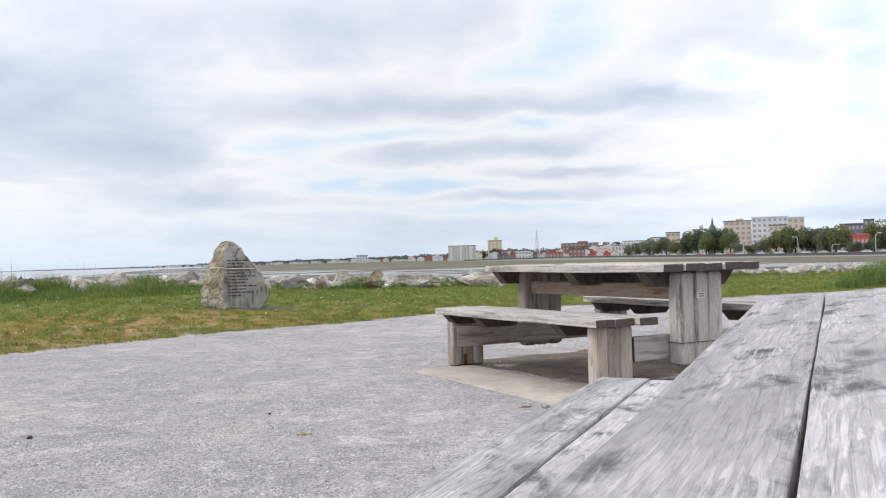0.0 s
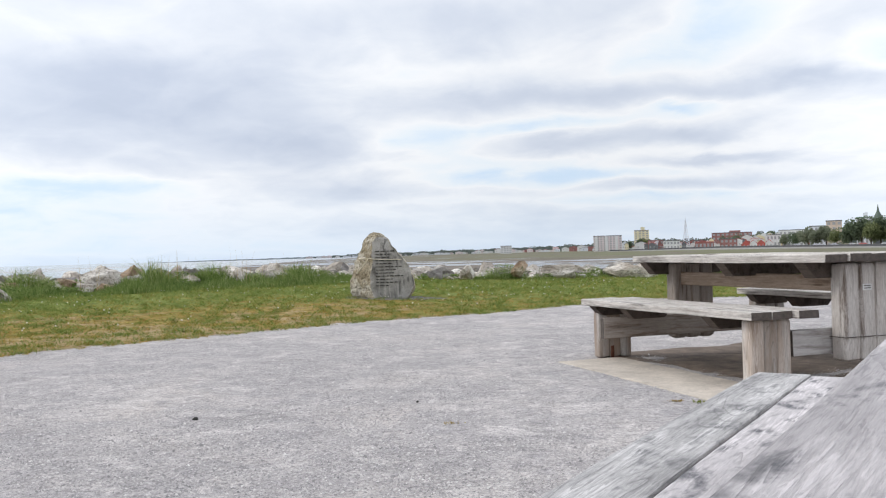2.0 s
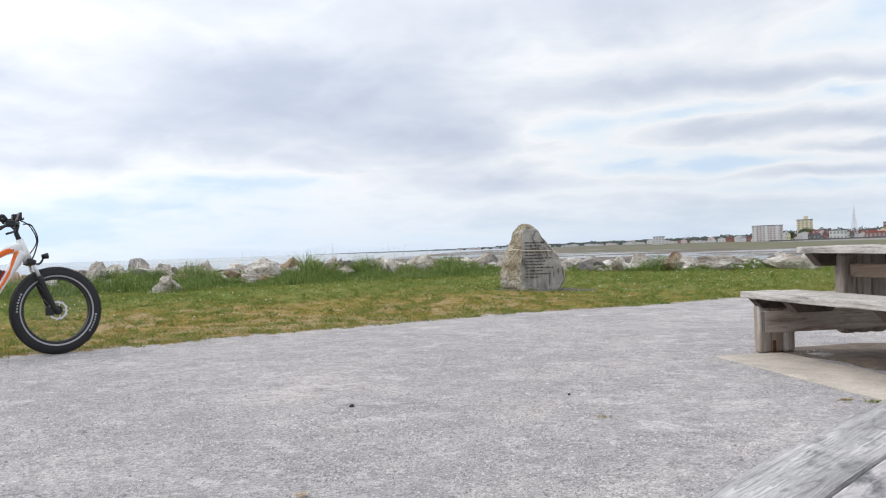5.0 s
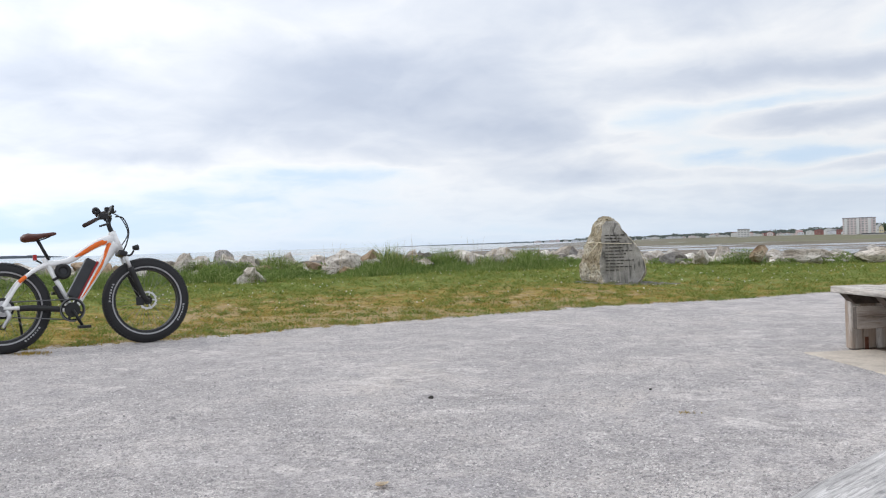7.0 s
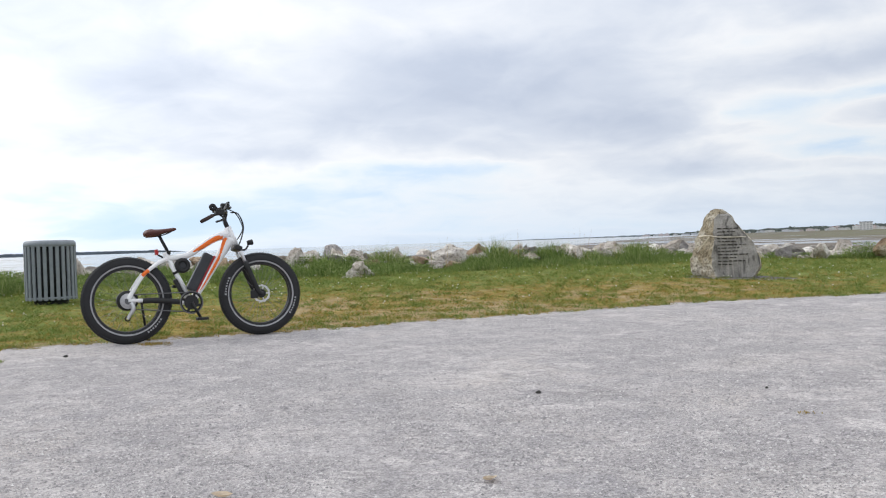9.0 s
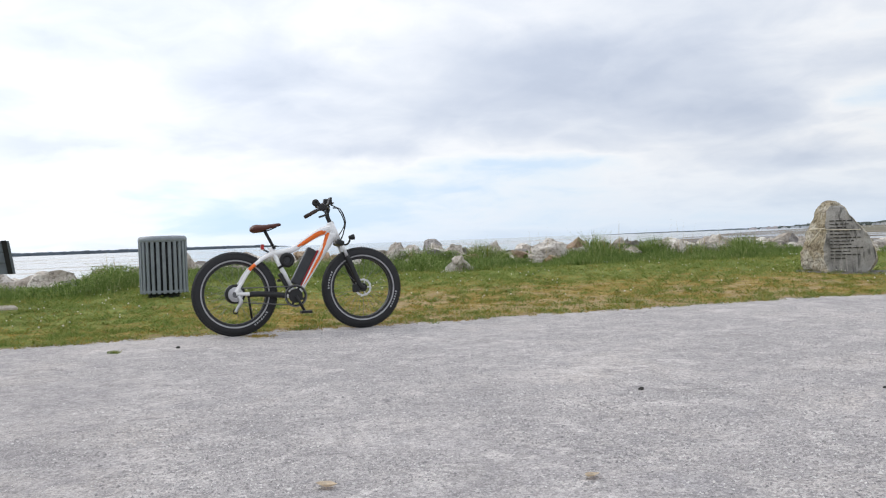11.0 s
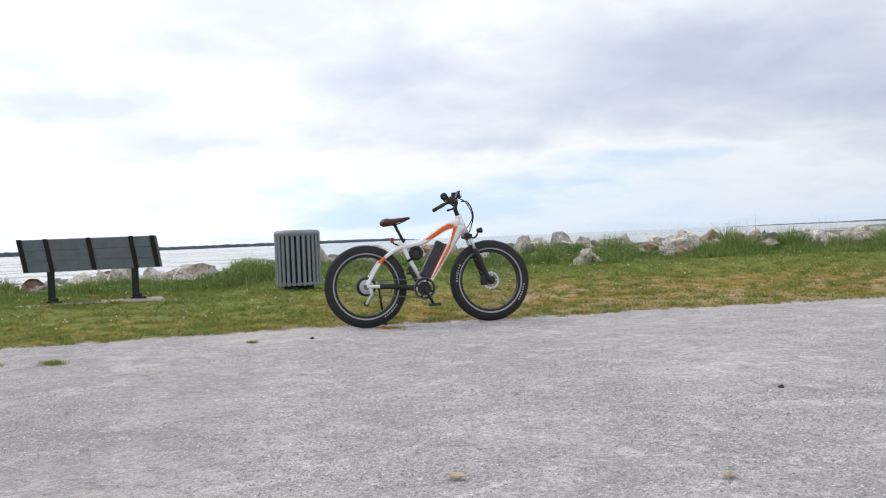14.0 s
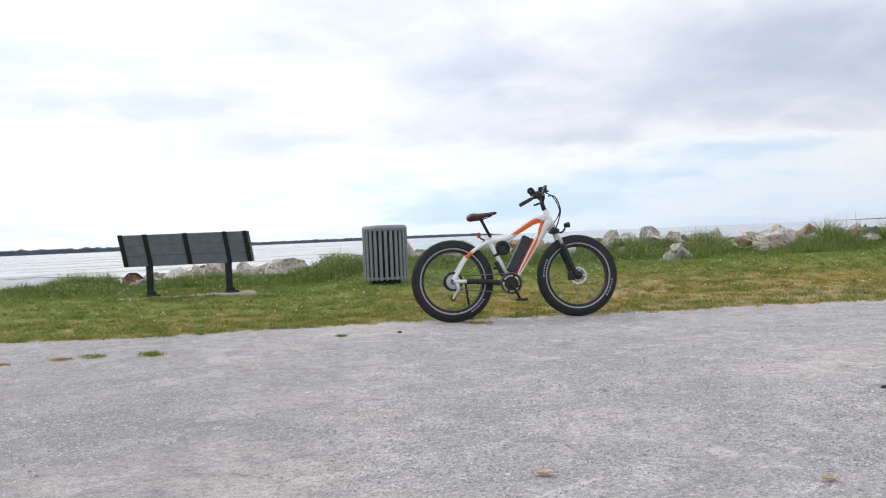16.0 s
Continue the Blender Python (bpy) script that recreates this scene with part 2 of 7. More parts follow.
def wood_material(name, light, dark, stain, stain_amount=0.5, warm=None, grain_amount=0.6, split=1.0, spots=0.525, fuzz=0.0, smudge=(1.6, 13, 13)):
    """Weathered timber, grain along the piece's own x: growth lines, fine checks, knots and dark stains."""
    n = Nodes(name, 0.85, 0, 0.25)
    mid = tuple(0.5 * (a + b) for a, b in zip(light, dark))
    wob = n.noise(n.coords((1.1, 3, 3)), 2.0, 3, 0.5)
    v = n.coords((0.14, 38, 38))
    bend = n.t.nodes.new("ShaderNodeVectorMath")
    bend.operation = "ADD"
    n.put(v, bend.inputs[0])
    off = n.t.nodes.new("ShaderNodeCombineXYZ")
    n.put(n.math("MULTIPLY", wob, 1.0), off.inputs[1])
    n.put(off.outputs[0], bend.inputs[1])
    lines = n.noise(bend.outputs[0], 6.0, 3, 0.55, 0.1)
    crack = n.math("ABSOLUTE", n.math("SUBTRACT", n.noise(n.coords((0.2, 15, 15)), 1.5, 3, 0.4, 0.1), 0.5))
    tone = n.noise(n.coords((1.4, 9, 9)), 1.6, 6, 0.62, 0.3)
    checks = n.noise(n.coords((2.6, 130, 130)), 2.0, 3, 0.55, 0.1)
    pores = n.noise(n.coords((20, 330, 330)), 2.0, 3, 0.6)
    blot = n.noise(n.coords(smudge), 1.6, 5, 0.62, 0.2)
    knot = n.voronoi(n.coords((1.5, 4.2, 4.2)), 1.0)
    col = n.ramp(tone, (0.34, mid), (0.5, tuple(0.25 * a + 0.75 * b for a, b in zip(mid, light))), (0.64, light))
    motte = n.noise(n.coords((9, 30, 30)), 2.0, 5, 0.7)
    col = n.mix(n.ramp(motte, (0.36, 0.35), (0.5, 0.0)), col, dark)
    col = n.mix(n.math("MULTIPLY", n.ramp(lines, (0.34, 1.0), (0.44, 0.45), (0.54, 0.0)), n.math("MULTIPLY", grain_amount, n.ramp(tone, (0.40, 1.0), (0.62, 0.5)))), col, dark)
    col = n.mix(n.math("MULTIPLY", n.ramp(pores, (0.38, 1.0), (0.5, 0.0)), 0.3), col, dark)
    col = n.mix(n.math("MULTIPLY", n.ramp(blot, (spots, 0.0), (spots + 0.135, 1.0)), stain_amount), col, stain)
    if warm:
        col = n.mix(n.math("MULTIPLY", n.ramp(n.noise(n.coords((0.7, 5, 5)), 2.3, 4), (0.40, 0.0), (0.60, 0.9)), n.ramp(n.info.outputs["Random"], (0.4, 0.15), (0.6, 1.0))), col, warm)
    col = n.mix(n.ramp(checks, (0.24, 0.5 * split), (0.30, 0.0)), col, tuple(c * 0.35 for c in dark))
    col = n.mix(n.math("MULTIPLY", n.ramp(crack, (0.0, 0.7 * split), (0.004, 0.0)), n.ramp(blot, (0.42, 0.0), (0.52, 1.0))), col, tuple(c * 0.4 for c in dark))
    col = n.mix(n.ramp(knot, (0.040, 0.8), (0.055, 0.4), (0.085, 0.0)), col, tuple(c * 0.45 for c in dark))
    relief = 0.0
    if fuzz:
        # raised silvery fibres where the grain has lifted
        fibre = n.noise(n.coords((13, 170, 170)), 1.0, 5, 0.65, 0.8)
        lifted = n.math("MULTIPLY", n.ramp(fibre, (0.50, 0.0), (0.58, 1.0)), n.ramp(tone, (0.46, 0.0), (0.58, fuzz)))
        col = n.mix(lifted, col, tuple(min(1, c * 1.3) for c in light))
        sunk = n.math("MULTIPLY", n.ramp(fibre, (0.36, 1.0), (0.46, 0.0)), n.ramp(tone, (0.42, fuzz), (0.56, 0.0)))
        col = n.mix(sunk, col, dark)
        # growth rings cut by the board's face
        ring = n.math("FRACT", n.math("MULTIPLY", n.noise(n.coords((0.9, 6.5, 6.5)), 1.3, 2, 0.4, 0.3), 15.0))
        line = n.math("MULTIPLY", n.ramp(ring, (0.0, 0.55), (0.10, 0.28), (0.24, 0.0)), n.ramp(n.noise(n.coords((3.0, 12, 12)), 1.4, 4, 0.6), (0.42, 0.0), (0.60, 1.0)))
        col = n.mix(line, col, tuple(c * 0.55 for c in dark))
        relief = n.math("MULTIPLY", fibre, 0.8 * fuzz)
    tint = n.math("MULTIPLY_ADD", n.math("FRACT", n.math("MULTIPLY", n.info.outputs["Random"], 7.3)), 0.30, 0.85)
    cc = n.t.nodes.new("ShaderNodeVectorMath")
    cc.operation = "SCALE"
    n.put(col, cc.inputs[0]), n.put(tint, cc.inputs[3])
    n.bump(n.math("ADD", n.math("MULTIPLY_ADD", lines, 0.5 * max(0.35, split), relief), n.math("MULTIPLY", n.math("ADD", n.ramp(checks, (0.27, 0.0), (0.36, 1.0)), n.ramp(crack, (0.0, 0.0), (0.006, 1.0))), 0.45 * split)), 0.9, 0.005)
    return n.done(cc.outputs[0])


def plain_material(name, color, rough=0.6, metal=0.0, vary=0.12, scale=14, bump=0.0, spec=0.4):
    """Painted, moulded or metal surface with faint soiling."""
    n = Nodes(name, rough, metal, spec)
    a = n.noise(n.coords(), scale, 5, 0.6)
    b = n.noise(n.coords(), scale * 9, 3, 0.6)
    f = n.math("MULTIPLY_ADD", b, 0.35, n.math("MULTIPLY", a, 0.65))
    lo = tuple(c * (1 - vary) for c in color)
    hi = tuple(min(1, c * (1 + vary)) for c in color)
    if bump:
        n.bump(b, bump, 0.002)
    r = n.math("MULTIPLY_ADD", a, 0.2, rough - 0.1, clamp=True)
    return n.done(n.ramp(f, (0.35, lo), (0.65, hi)), r)


def stone_material(name, a, b, c, scale=3.0, joined=False):
    """Broken rock: patches of three tones, specks and pits."""
    n = Nodes(name, 0.88, 0, 0.3)
    v = n.coords()
    big = n.noise(v, scale, 6, 0.6, 0.5)
    small = n.noise(v, scale * 8, 6, 0.65)
    speck = n.noise(v, scale * 45, 2, 0.5)
    col = n.ramp(big, (0.36, a), (0.5, b), (0.64, c))
    # darker pits in the colour, which also bring in shadow among the stones
    col = n.mix(n.ramp(small, (0.38, 0.75), (0.52, 0.0)), col, tuple(x * 0.45 for x in a))
    col = n.mix(n.ramp(speck, (0.62, 0.0), (0.72, 0.5)), col, tuple(min(1, x * 1.4) for x in c))
    tint = n.math("MULTIPLY_ADD", n.geo.outputs["Random Per Island"], 0.9, 0.35) if joined else n.math("MULTIPLY_ADD", n.info.outputs["Random"], 0.4, 0.8)
    cc = n.t.nodes.new("ShaderNodeVectorMath")
    cc.operation = "SCALE"
    n.put(col, cc.inputs[0]), n.put(tint, cc.inputs[3])
    n.bump(n.math("MULTIPLY_ADD", small, 0.8, n.math("MULTIPLY", big, 0.6)), 0.9, 0.03)
    return n.done(cc.outputs[0])


def ground_material():
    """Crushed stone, lawn with worn patches, shore earth and tidal mud, told apart by the sheet's own zone values."""
    n = Nodes("ground_surface", 0.95, 0, 0.2)
    p = n.place()
    zone = n.attr("lawn")      # 0 crushed stone, 1 lawn
    flat = n.attr("flats")     # 1 tidal flats
    marsh = n.attr("marsh")    # 1 salt marsh
    # crushed stone
    cell = n.voronoi(p, 85, out="Color")
    grit = n.noise(p, 150, 3, 0.7)
    patch = n.noise(p, 0.7, 6, 0.62, 0.7)
    patch2 = n.noise(p, 2.1, 6, 0.66, 0.5)
    rake = n.noise(p, 7.0, 6, 0.75, 0.9)
    base = n.ramp(patch, (0.36, (0.375, 0.350, 0.350)), (0.52, (0.445, 0.415, 0.411)), (0.66, (0.525, 0.48, 0.455)))
    base = n.mix(n.ramp(patch2, (0.52, 0.0), (0.64, 0.8)), base, (0.545, 0.505, 0.487))
    base = n.mix(n.ramp(patch2, (0.34, 0.5), (0.45, 0.0)), base, (0.30, 0.28, 0.27))
    base = n.mix(n.ramp(rake, (0.34, 0.8), (0.47, 0.0)), base, (0.25, 0.238, 0.245))
    scuff = n.noise(p, 3.3, 5, 0.6, 0.8)
    base = n.mix(n.ramp(scuff, (0.565, 0.0), (0.625, 0.7)), base, (0.63, 0.59, 0.572))
    base = n.mix(n.ramp(scuff, (0.33, 0.6), (0.45, 0.0)), base, (0.33, 0.315, 0.325))
    clot = n.noise(p, 26, 4, 0.7, 0.4)
    base = n.mix(n.ramp(clot, (0.36, 0.42), (0.48, 0.0)), base, (0.21, 0.195, 0.195))
    base = n.mix(n.ramp(clot, (0.54, 0.0), (0.66, 0.3)), base, (0.57, 0.545, 0.535))
    base = n.mix(n.ramp(rake, (0.54, 0.0), (0.66, 0.75)), base, (0.60, 0.568, 0.555))
    grey = n.ramp(cell, (0.0, 0.45), (0.5, 1.0), (1.0, 1.55))
    base = n.mix(0.62, base, grey, "MULTIPLY")
    base = n.mix(n.ramp(grit, (0.36, 0.6), (0.48, 0.0)), base, (0.16, 0.155, 0.158))
    base = n.mix(n.ramp(grit, (0.54, 0.0), (0.64, 0.42)), base, (0.70, 0.665, 0.645))
    # the yard's tone darkens towards the left bearings
    base = n.mix(n.math("MULTIPLY", n.attr("fines"), 0.3), base, (0.21, 0.195, 0.19))
    # lawn floor
    g1 = n.noise(p, 0.9, 6, 0.65, 0.5)
    g2 = n.noise(p, 9, 6, 0.75, 0.3)
    g3 = n.noise(p, 3.0, 5, 0.65, 0.4)
    worn = n.attr("worn")
    green = n.ramp(g2, (0.34, (0.075, 0.092, 0.016)), (0.5, (0.158, 0.195, 0.042)), (0.66, (0.28, 0.288, 0.078)))
    straw = n.ramp(g2, (0.34, (0.13, 0.088, 0.020)), (0.5, (0.26, 0.185, 0.045)), (0.66, (0.38, 0.285, 0.09)))
    bare = n.ramp(g2, (0.3, (0.20, 0.14, 0.065)), (0.5, (0.33, 0.245, 0.125)), (0.7, (0.46, 0.365, 0.23)))
    lawn = n.mix(n.ramp(n.math("MULTIPLY_ADD", g3, 0.9, n.math("MULTIPLY_ADD", worn, 0.45, -0.22)), (0.40, 0.0), (0.52, 1.0)), green, straw)
    lawn = n.mix(n.ramp(n.math("MULTIPLY_ADD", g1, 0.8, n.math("MULTIPLY_ADD", worn, 0.30, n.math("MULTIPLY", g3, 0.35))), (0.79, 0.0), (0.88, 0.9)), lawn, bare)
    lawn = n.mix(n.ramp(n.math("MULTIPLY_ADD", n.math("SUBTRACT", g2, 0.5), 1.2, n.attr("bare")), (0.42, 0.0), (0.95, 0.9)), lawn, bare)
    edge = n.math("ADD", zone, n.math("MULTIPLY_ADD", n.noise(p, 3.5, 6, 0.7), 0.9, -0.45))
    rim = n.mix(g2, (0.15, 0.105, 0.06), (0.30, 0.225, 0.15))
    lawn = n.mix(n.ramp(edge, (0.50, 0.85), (0.72, 0.0)), lawn, rim)
    col = n.mix(n.ramp(edge, (0.46, 0.0), (0.54, 1.0)), base, lawn)
    # tidal mud with runnels of water
    q = n.place((0.016, 0.016, 0.0))
    band = n.noise(q, 1.0, 7, 0.6, 0.6)
    mud = n.ramp(n.noise(q, 3.1, 6, 0.65), (0.35, (0.085, 0.073, 0.06)), (0.6, (0.21, 0.18, 0.148)))
    wetness = n.ramp(n.math("ADD", n.math("ADD", band, n.math("MULTIPLY", n.attr("tide"), 0.14)), n.math("MULTIPLY", marsh, -0.25)), (0.485, 0.0), (0.515, 1.0))
    mud = n.mix(n.math("MULTIPLY", marsh, n.ramp(n.noise(q, 1.7, 6, 0.6), (0.40, 0.0), (0.5, 1.0))), mud, n.mix(n.attr("tide"), (0.145, 0.15, 0.078), (0.14, 0.15, 0.070)))
    far = n.mix(wetness, mud, (0.10, 0.10, 0.10))
    col = n.mix(flat, col, far)
    rough = n.math("SUBTRACT", 0.95, n.math("MULTIPLY", n.math("MULTIPLY", wetness, flat), 0.80))
    n.bump(n.math("ADD", n.math("MULTIPLY", n.voronoi(p, 95), 0.6), n.math("ADD", n.math("MULTIPLY", grit, 0.4), n.math("ADD", n.math("MULTIPLY", clot, 0.9), n.math("MULTIPLY", rake, 2.6)))), 0.7, 0.011)
    return n.done(col, rough)


def blade_material(name, stops, rough=0.7, spread=0.75, thin=0.5, grain=1.3):
    """Leaves and blades: each its own tone, with patches over the ground."""
    n = Nodes(name, rough, 0, 0.25)
    r = n.math("MULTIPLY_ADD", n.geo.outputs["Random Per Island"], spread, n.math("MULTIPLY", n.ramp(n.noise(n.place(), grain, 5, 0.65, 0.4), (0.3, 0.0), (0.7, 1.0)), 1.0 - spread))
    col = n.ramp(r, *stops)
    n.done(col)
    if thin:
        # light passes through thin leaves
        t = n.t.nodes.new("ShaderNodeBsdfTranslucent")
        m = n.t.nodes.new("ShaderNodeMixShader")
        m.inputs[0].default_value = thin
        n.put(col, t.inputs[0])
        n.put(n.bsdf.outputs[0], m.inputs[1]), n.put(t.outputs[0], m.inputs[2])
        n.put(m.outputs[0], n.t.nodes["Material Output"].inputs["Surface"])
    return n.mat


WOOD_PALE = wood_material("silvered_wood", (0.52, 0.488, 0.492), (0.28, 0.265, 0.27), (0.10, 0.10, 0.11), 0.95, None, 0.26, 0.15, 0.535, 0.85, (5.5, 11, 11))
WOOD_GREY = wood_material("weathered_wood", (0.74, 0.70, 0.655), (0.27, 0.235, 0.21), (0.13, 0.115, 0.105), 0.75, None, 0.85)
WOOD_POST = wood_material("post_wood", (0.66, 0.622, 0.59), (0.27, 0.235, 0.205), (0.12, 0.082, 0.06), 0.9, (0.36, 0.275, 0.215), 0.35, 0.5, 0.54, 0.3, (1.1, 8, 8))
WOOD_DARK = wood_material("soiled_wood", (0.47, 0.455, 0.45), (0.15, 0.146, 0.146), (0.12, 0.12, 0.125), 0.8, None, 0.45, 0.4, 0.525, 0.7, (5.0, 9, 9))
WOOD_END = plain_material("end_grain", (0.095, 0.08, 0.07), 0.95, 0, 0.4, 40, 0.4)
CONCRETE = plain_material("concrete", (0.48, 0.425, 0.365), 0.92, 0, 0.26, 5, 0.6)
# shade under the tables, put into the colour of undersides and bearers
WOOD_SHADED = wood_material("sheltered_wood", (0.135, 0.108, 0.09), (0.055, 0.042, 0.034), (0.03, 0.02, 0.014), 0.6)
WOOD_BEAM_PALE = wood_material("stained_beam", (0.60, 0.575, 0.56), (0.32, 0.30, 0.29), (0.17, 0.14, 0.12), 0.6, None, 0.4, 0.5)
WOOD_BEAM = wood_material("brown_beam", (0.46, 0.40, 0.35), (0.22, 0.185, 0.16), (0.12, 0.07, 0.045), 0.7)
WOOD_RED = wood_material("reddish_beam", (0.50, 0.385, 0.30), (0.22, 0.16, 0.12), (0.12, 0.07, 0.045), 0.7)
DIRT = plain_material("damp_dirt", (0.175, 0.135, 0.106), 0.95, 0, 0.45, 9, 1.0)
GROUND = ground_material()

# ---------------------------------------------------------------- building helpers
def part(name, bm, mat, parent=None, label="", smooth=False, m=None):
    """One mesh object under a thing or a part."""
    me = bpy.data.meshes.new(name)
    bm.to_mesh(me)
    bm.free()
    if smooth:
        me.polygons.foreach_set("use_smooth", [True] * len(me.polygons))
    for k in (mat if isinstance(mat, (list, tuple)) else (mat,)):
        me.materials.append(k)
    ob = new(name, me)
    if parent:
        ob.parent = parent
    if m is not None:
        ob.matrix_basis = m
    if label:
        ob["label"] = label
    return ob


def again(ob, m, parent=None):
    """Another piece on the same mesh."""
    c = new(ob.name.split(".")[0], ob.data)
    c.parent = parent or ob.parent
    c.matrix_basis = m
    return c


def thing(name, m, label, category, group="", kind=""):
    ob = new(name)
    ob.empty_display_size = 0.1
    ob.matrix_basis = m
    return tagged(ob, label, category, group, kind)


def box(bm, c, s, m=None, bevel=0.0, seg=1):
    """A box of size s about c, edges eased by bevel."""
    r = bmesh.ops.create_cube(bm, size=1.0)["verts"]
    for v in r:
        v.co = Vector((v.co.x * s[0] + c[0], v.co.y * s[1] + c[1], v.co.z * s[2] + c[2]))
    if bevel:
        es = list({e for v in r for e in v.link_edges})
        r2 = bmesh.ops.bevel(bm, geom=es, offset=bevel, segments=seg, profile=0.6, affect="EDGES")
        r = list({v for f in r2["faces"] for v in f.verts} | {v for v in r if v.is_valid})
    if m is not None:
        bmesh.ops.transform(bm, matrix=m, verts=r)
    return r


def rod(bm, a, b, r0, r1=None, seg=10, caps=True):
    """A round bar from a to b."""
    a, b = Vector(a), Vector(b)
    d = b - a
    m = Matrix.Translation((a + b) / 2) @ d.to_track_quat("Z", "Y").to_matrix().to_4x4()
    return bmesh.ops.create_cone(bm, cap_ends=caps, segments=seg, radius1=r0, radius2=r0 if r1 is None else r1, depth=d.length, matrix=m)["verts"]


def ring(bm, center, major, minor, axis="Y", nmaj=40, nmin=10, squash=1.0):
    """A torus about an axis; squash flattens the section along the axis."""
    rows = []
    for i in range(nmaj):
        a = 2 * math.pi * i / nmaj
        row = []
        for j in range(nmin):
            b = 2 * math.pi * j / nmin
            rr = major + minor * math.cos(b)
            h = minor * squash * math.sin(b)
            p = (rr * math.cos(a), h, rr * math.sin(a)) if axis == "Y" else ((rr * math.cos(a), rr * math.sin(a), h) if axis == "Z" else (h, rr * math.cos(a), rr * math.sin(a)))
            row.append(bm.verts.new(Vector(p) + Vector(center)))
        rows.append(row)
    for i in range(nmaj):
        for j in range(nmin):
            bm.faces.new((rows[i][j], rows[(i + 1) % nmaj][j], rows[(i + 1) % nmaj][(j + 1) % nmin], rows[i][(j + 1) % nmin]))


def sweep(bm, pts, radii, seg=8, squash=1.0):
    """A tube through points with a radius at each."""
    pts = [Vector(p) for p in pts]
    rows = []
    for i, p in enumerate(pts):
        d = (pts[min(i + 1, len(pts) - 1)] - pts[max(i - 1, 0)]).normalized()
        side = d.cross(Vector((0, 1, 0)))
        if side.length < 0.2:
            side = d.cross(Vector((1, 0, 0)))
        side.normalize()
        other = d.cross(side).normalized()
        r = radii[i] if isinstance(radii, (list, tuple)) else radii
        rows.append([bm.verts.new(p + side * (r * math.cos(2 * math.pi * j / seg)) + other * (r * squash * math.sin(2 * math.pi * j / seg))) for j in range(seg)])
    for a, b in zip(rows, rows[1:]):
        for j in range(seg):
            bm.faces.new((a[j], a[(j + 1) % seg], b[(j + 1) % seg], b[j]))
    bm.faces.new(rows[0][::-1])
    bm.faces.new(rows[-1])


def smooth_path(pts, n=8):
    """Points of a smooth line through the given ones."""
    pts = [Vector(p) for p in pts]
    out = []
    for i in range(len(pts) - 1):
        p0, p1, p2, p3 = pts[max(i - 1, 0)], pts[i], pts[i + 1], pts[min(i + 2, len(pts) - 1)]
        for k in range(n):
            t = k / n
            out.append(0.5 * (2 * p1 + (p2 - p0) * t + (2 * p0 - 5 * p1 + 4 * p2 - p3) * t * t + (3 * p1 - p0 - 3 * p2 + p3) * t ** 3))
    return out + [pts[-1]]


def prism(bm, outline, y0, y1):
    """An outline in x, z drawn out from y0 to y1."""
    a = [bm.verts.new((x, y0, z)) for x, z in outline]
    b = [bm.verts.new((x, y1, z)) for x, z in outline]
    bm.faces.new(a)
    bm.faces.new(b[::-1])
    for i in range(len(a)):
        j = (i + 1) % len(a)
        bm.faces.new((a[i], b[i], b[j], a[j]))
    bmesh.ops.recalc_face_normals(bm, faces=bm.faces)


def rock_mesh(seed, sx, sy, sz, sub=3, rough=0.22, facets=9, near=0.55, far=0.85):
    """A broken boulder: a ball cut by random planes and roughened."""
    rnd = random.Random(seed)
    bm = bmesh.new()
    bmesh.ops.create_icosphere(bm, subdivisions=sub, radius=1.0)
    cuts = []
    for _ in range(facets):
        d = Vector((rnd.gauss(0, 1), rnd.gauss(0, 1), rnd.gauss(0, 0.8))).normalized()
        cuts.append((d, rnd.uniform(near, far)))
    off = Vector((seed * 1.7, seed * 0.9, seed * 2.3))
    for v in bm.verts:
        p = v.co.copy()
        for d, k in cuts:
            h = p.dot(d)
            if h > k:
                p -= d * (h - k)
        p *= 1 + rough * 0.55 * noise.noise(p * 1.6 + off) + rough * 0.35 * noise.noise(p * 4.5 + off) + rough * 0.22 * noise.noise(p * 11 + off)
        v.co = Vector((p.x * sx, p.y * sy, p.z * sz))
    return bm


def polar(az, r, z=0.0):
    """A place by its bearing, in degrees to the left of ahead, and distance."""
    return Vector((-math.sin(radians(az)) * r, math.cos(radians(az)) * r, z))


def smoothstep(a, b, x):
    t = np.clip((x - a) / (b - a), 0, 1)
    return t * t * (3 - 2 * t)


# ---------------------------------------------------------------- the lie of the land
EDGE_AZ = (-180, -90, -40, -26, -19, -14.7, -9, -4, -0.2, 2.8, 6.4, 13.3, 16.6, 22, 26, 30, 33.2, 37, 43, 54, 66, 70, 75.5, 100, 180)
EDGE_R = (30, 30, 22, 19, 17.0, 15.0, 14.8, 14.5, 13.5, 12.6, 11.85, 11.1, 10.65, 10.0, 9.62, 9.33, 9.1, 8.85, 8.72, 8.68, 8.62, 8.78, 9.2, 12, 30)
CREST_AZ = (-180, -60, -26, -18, -10, 0, 10, 20, 45, 54, 58.5, 76, 110, 180)
CREST_R = (60, 50, 37, 31, 27, 23, 20.7, 19.3, 17.3, 17, 14.9, 14.7, 22, 60)
FLAT_Z = -2.6


def edge_r(az):
    return np.interp(az, EDGE_AZ, EDGE_R)


def crest_r(az):
    return np.interp(az, CREST_AZ, CREST_R)


def crest_h(az):
    """How high the lawn stands at its seaward brink."""
    return np.interp(az, (-22, -10, -2, 5, 13, 54, 58.5), (-0.06, 0.0, 0.09, 0.13, 0.28, 0.28, 0.205))


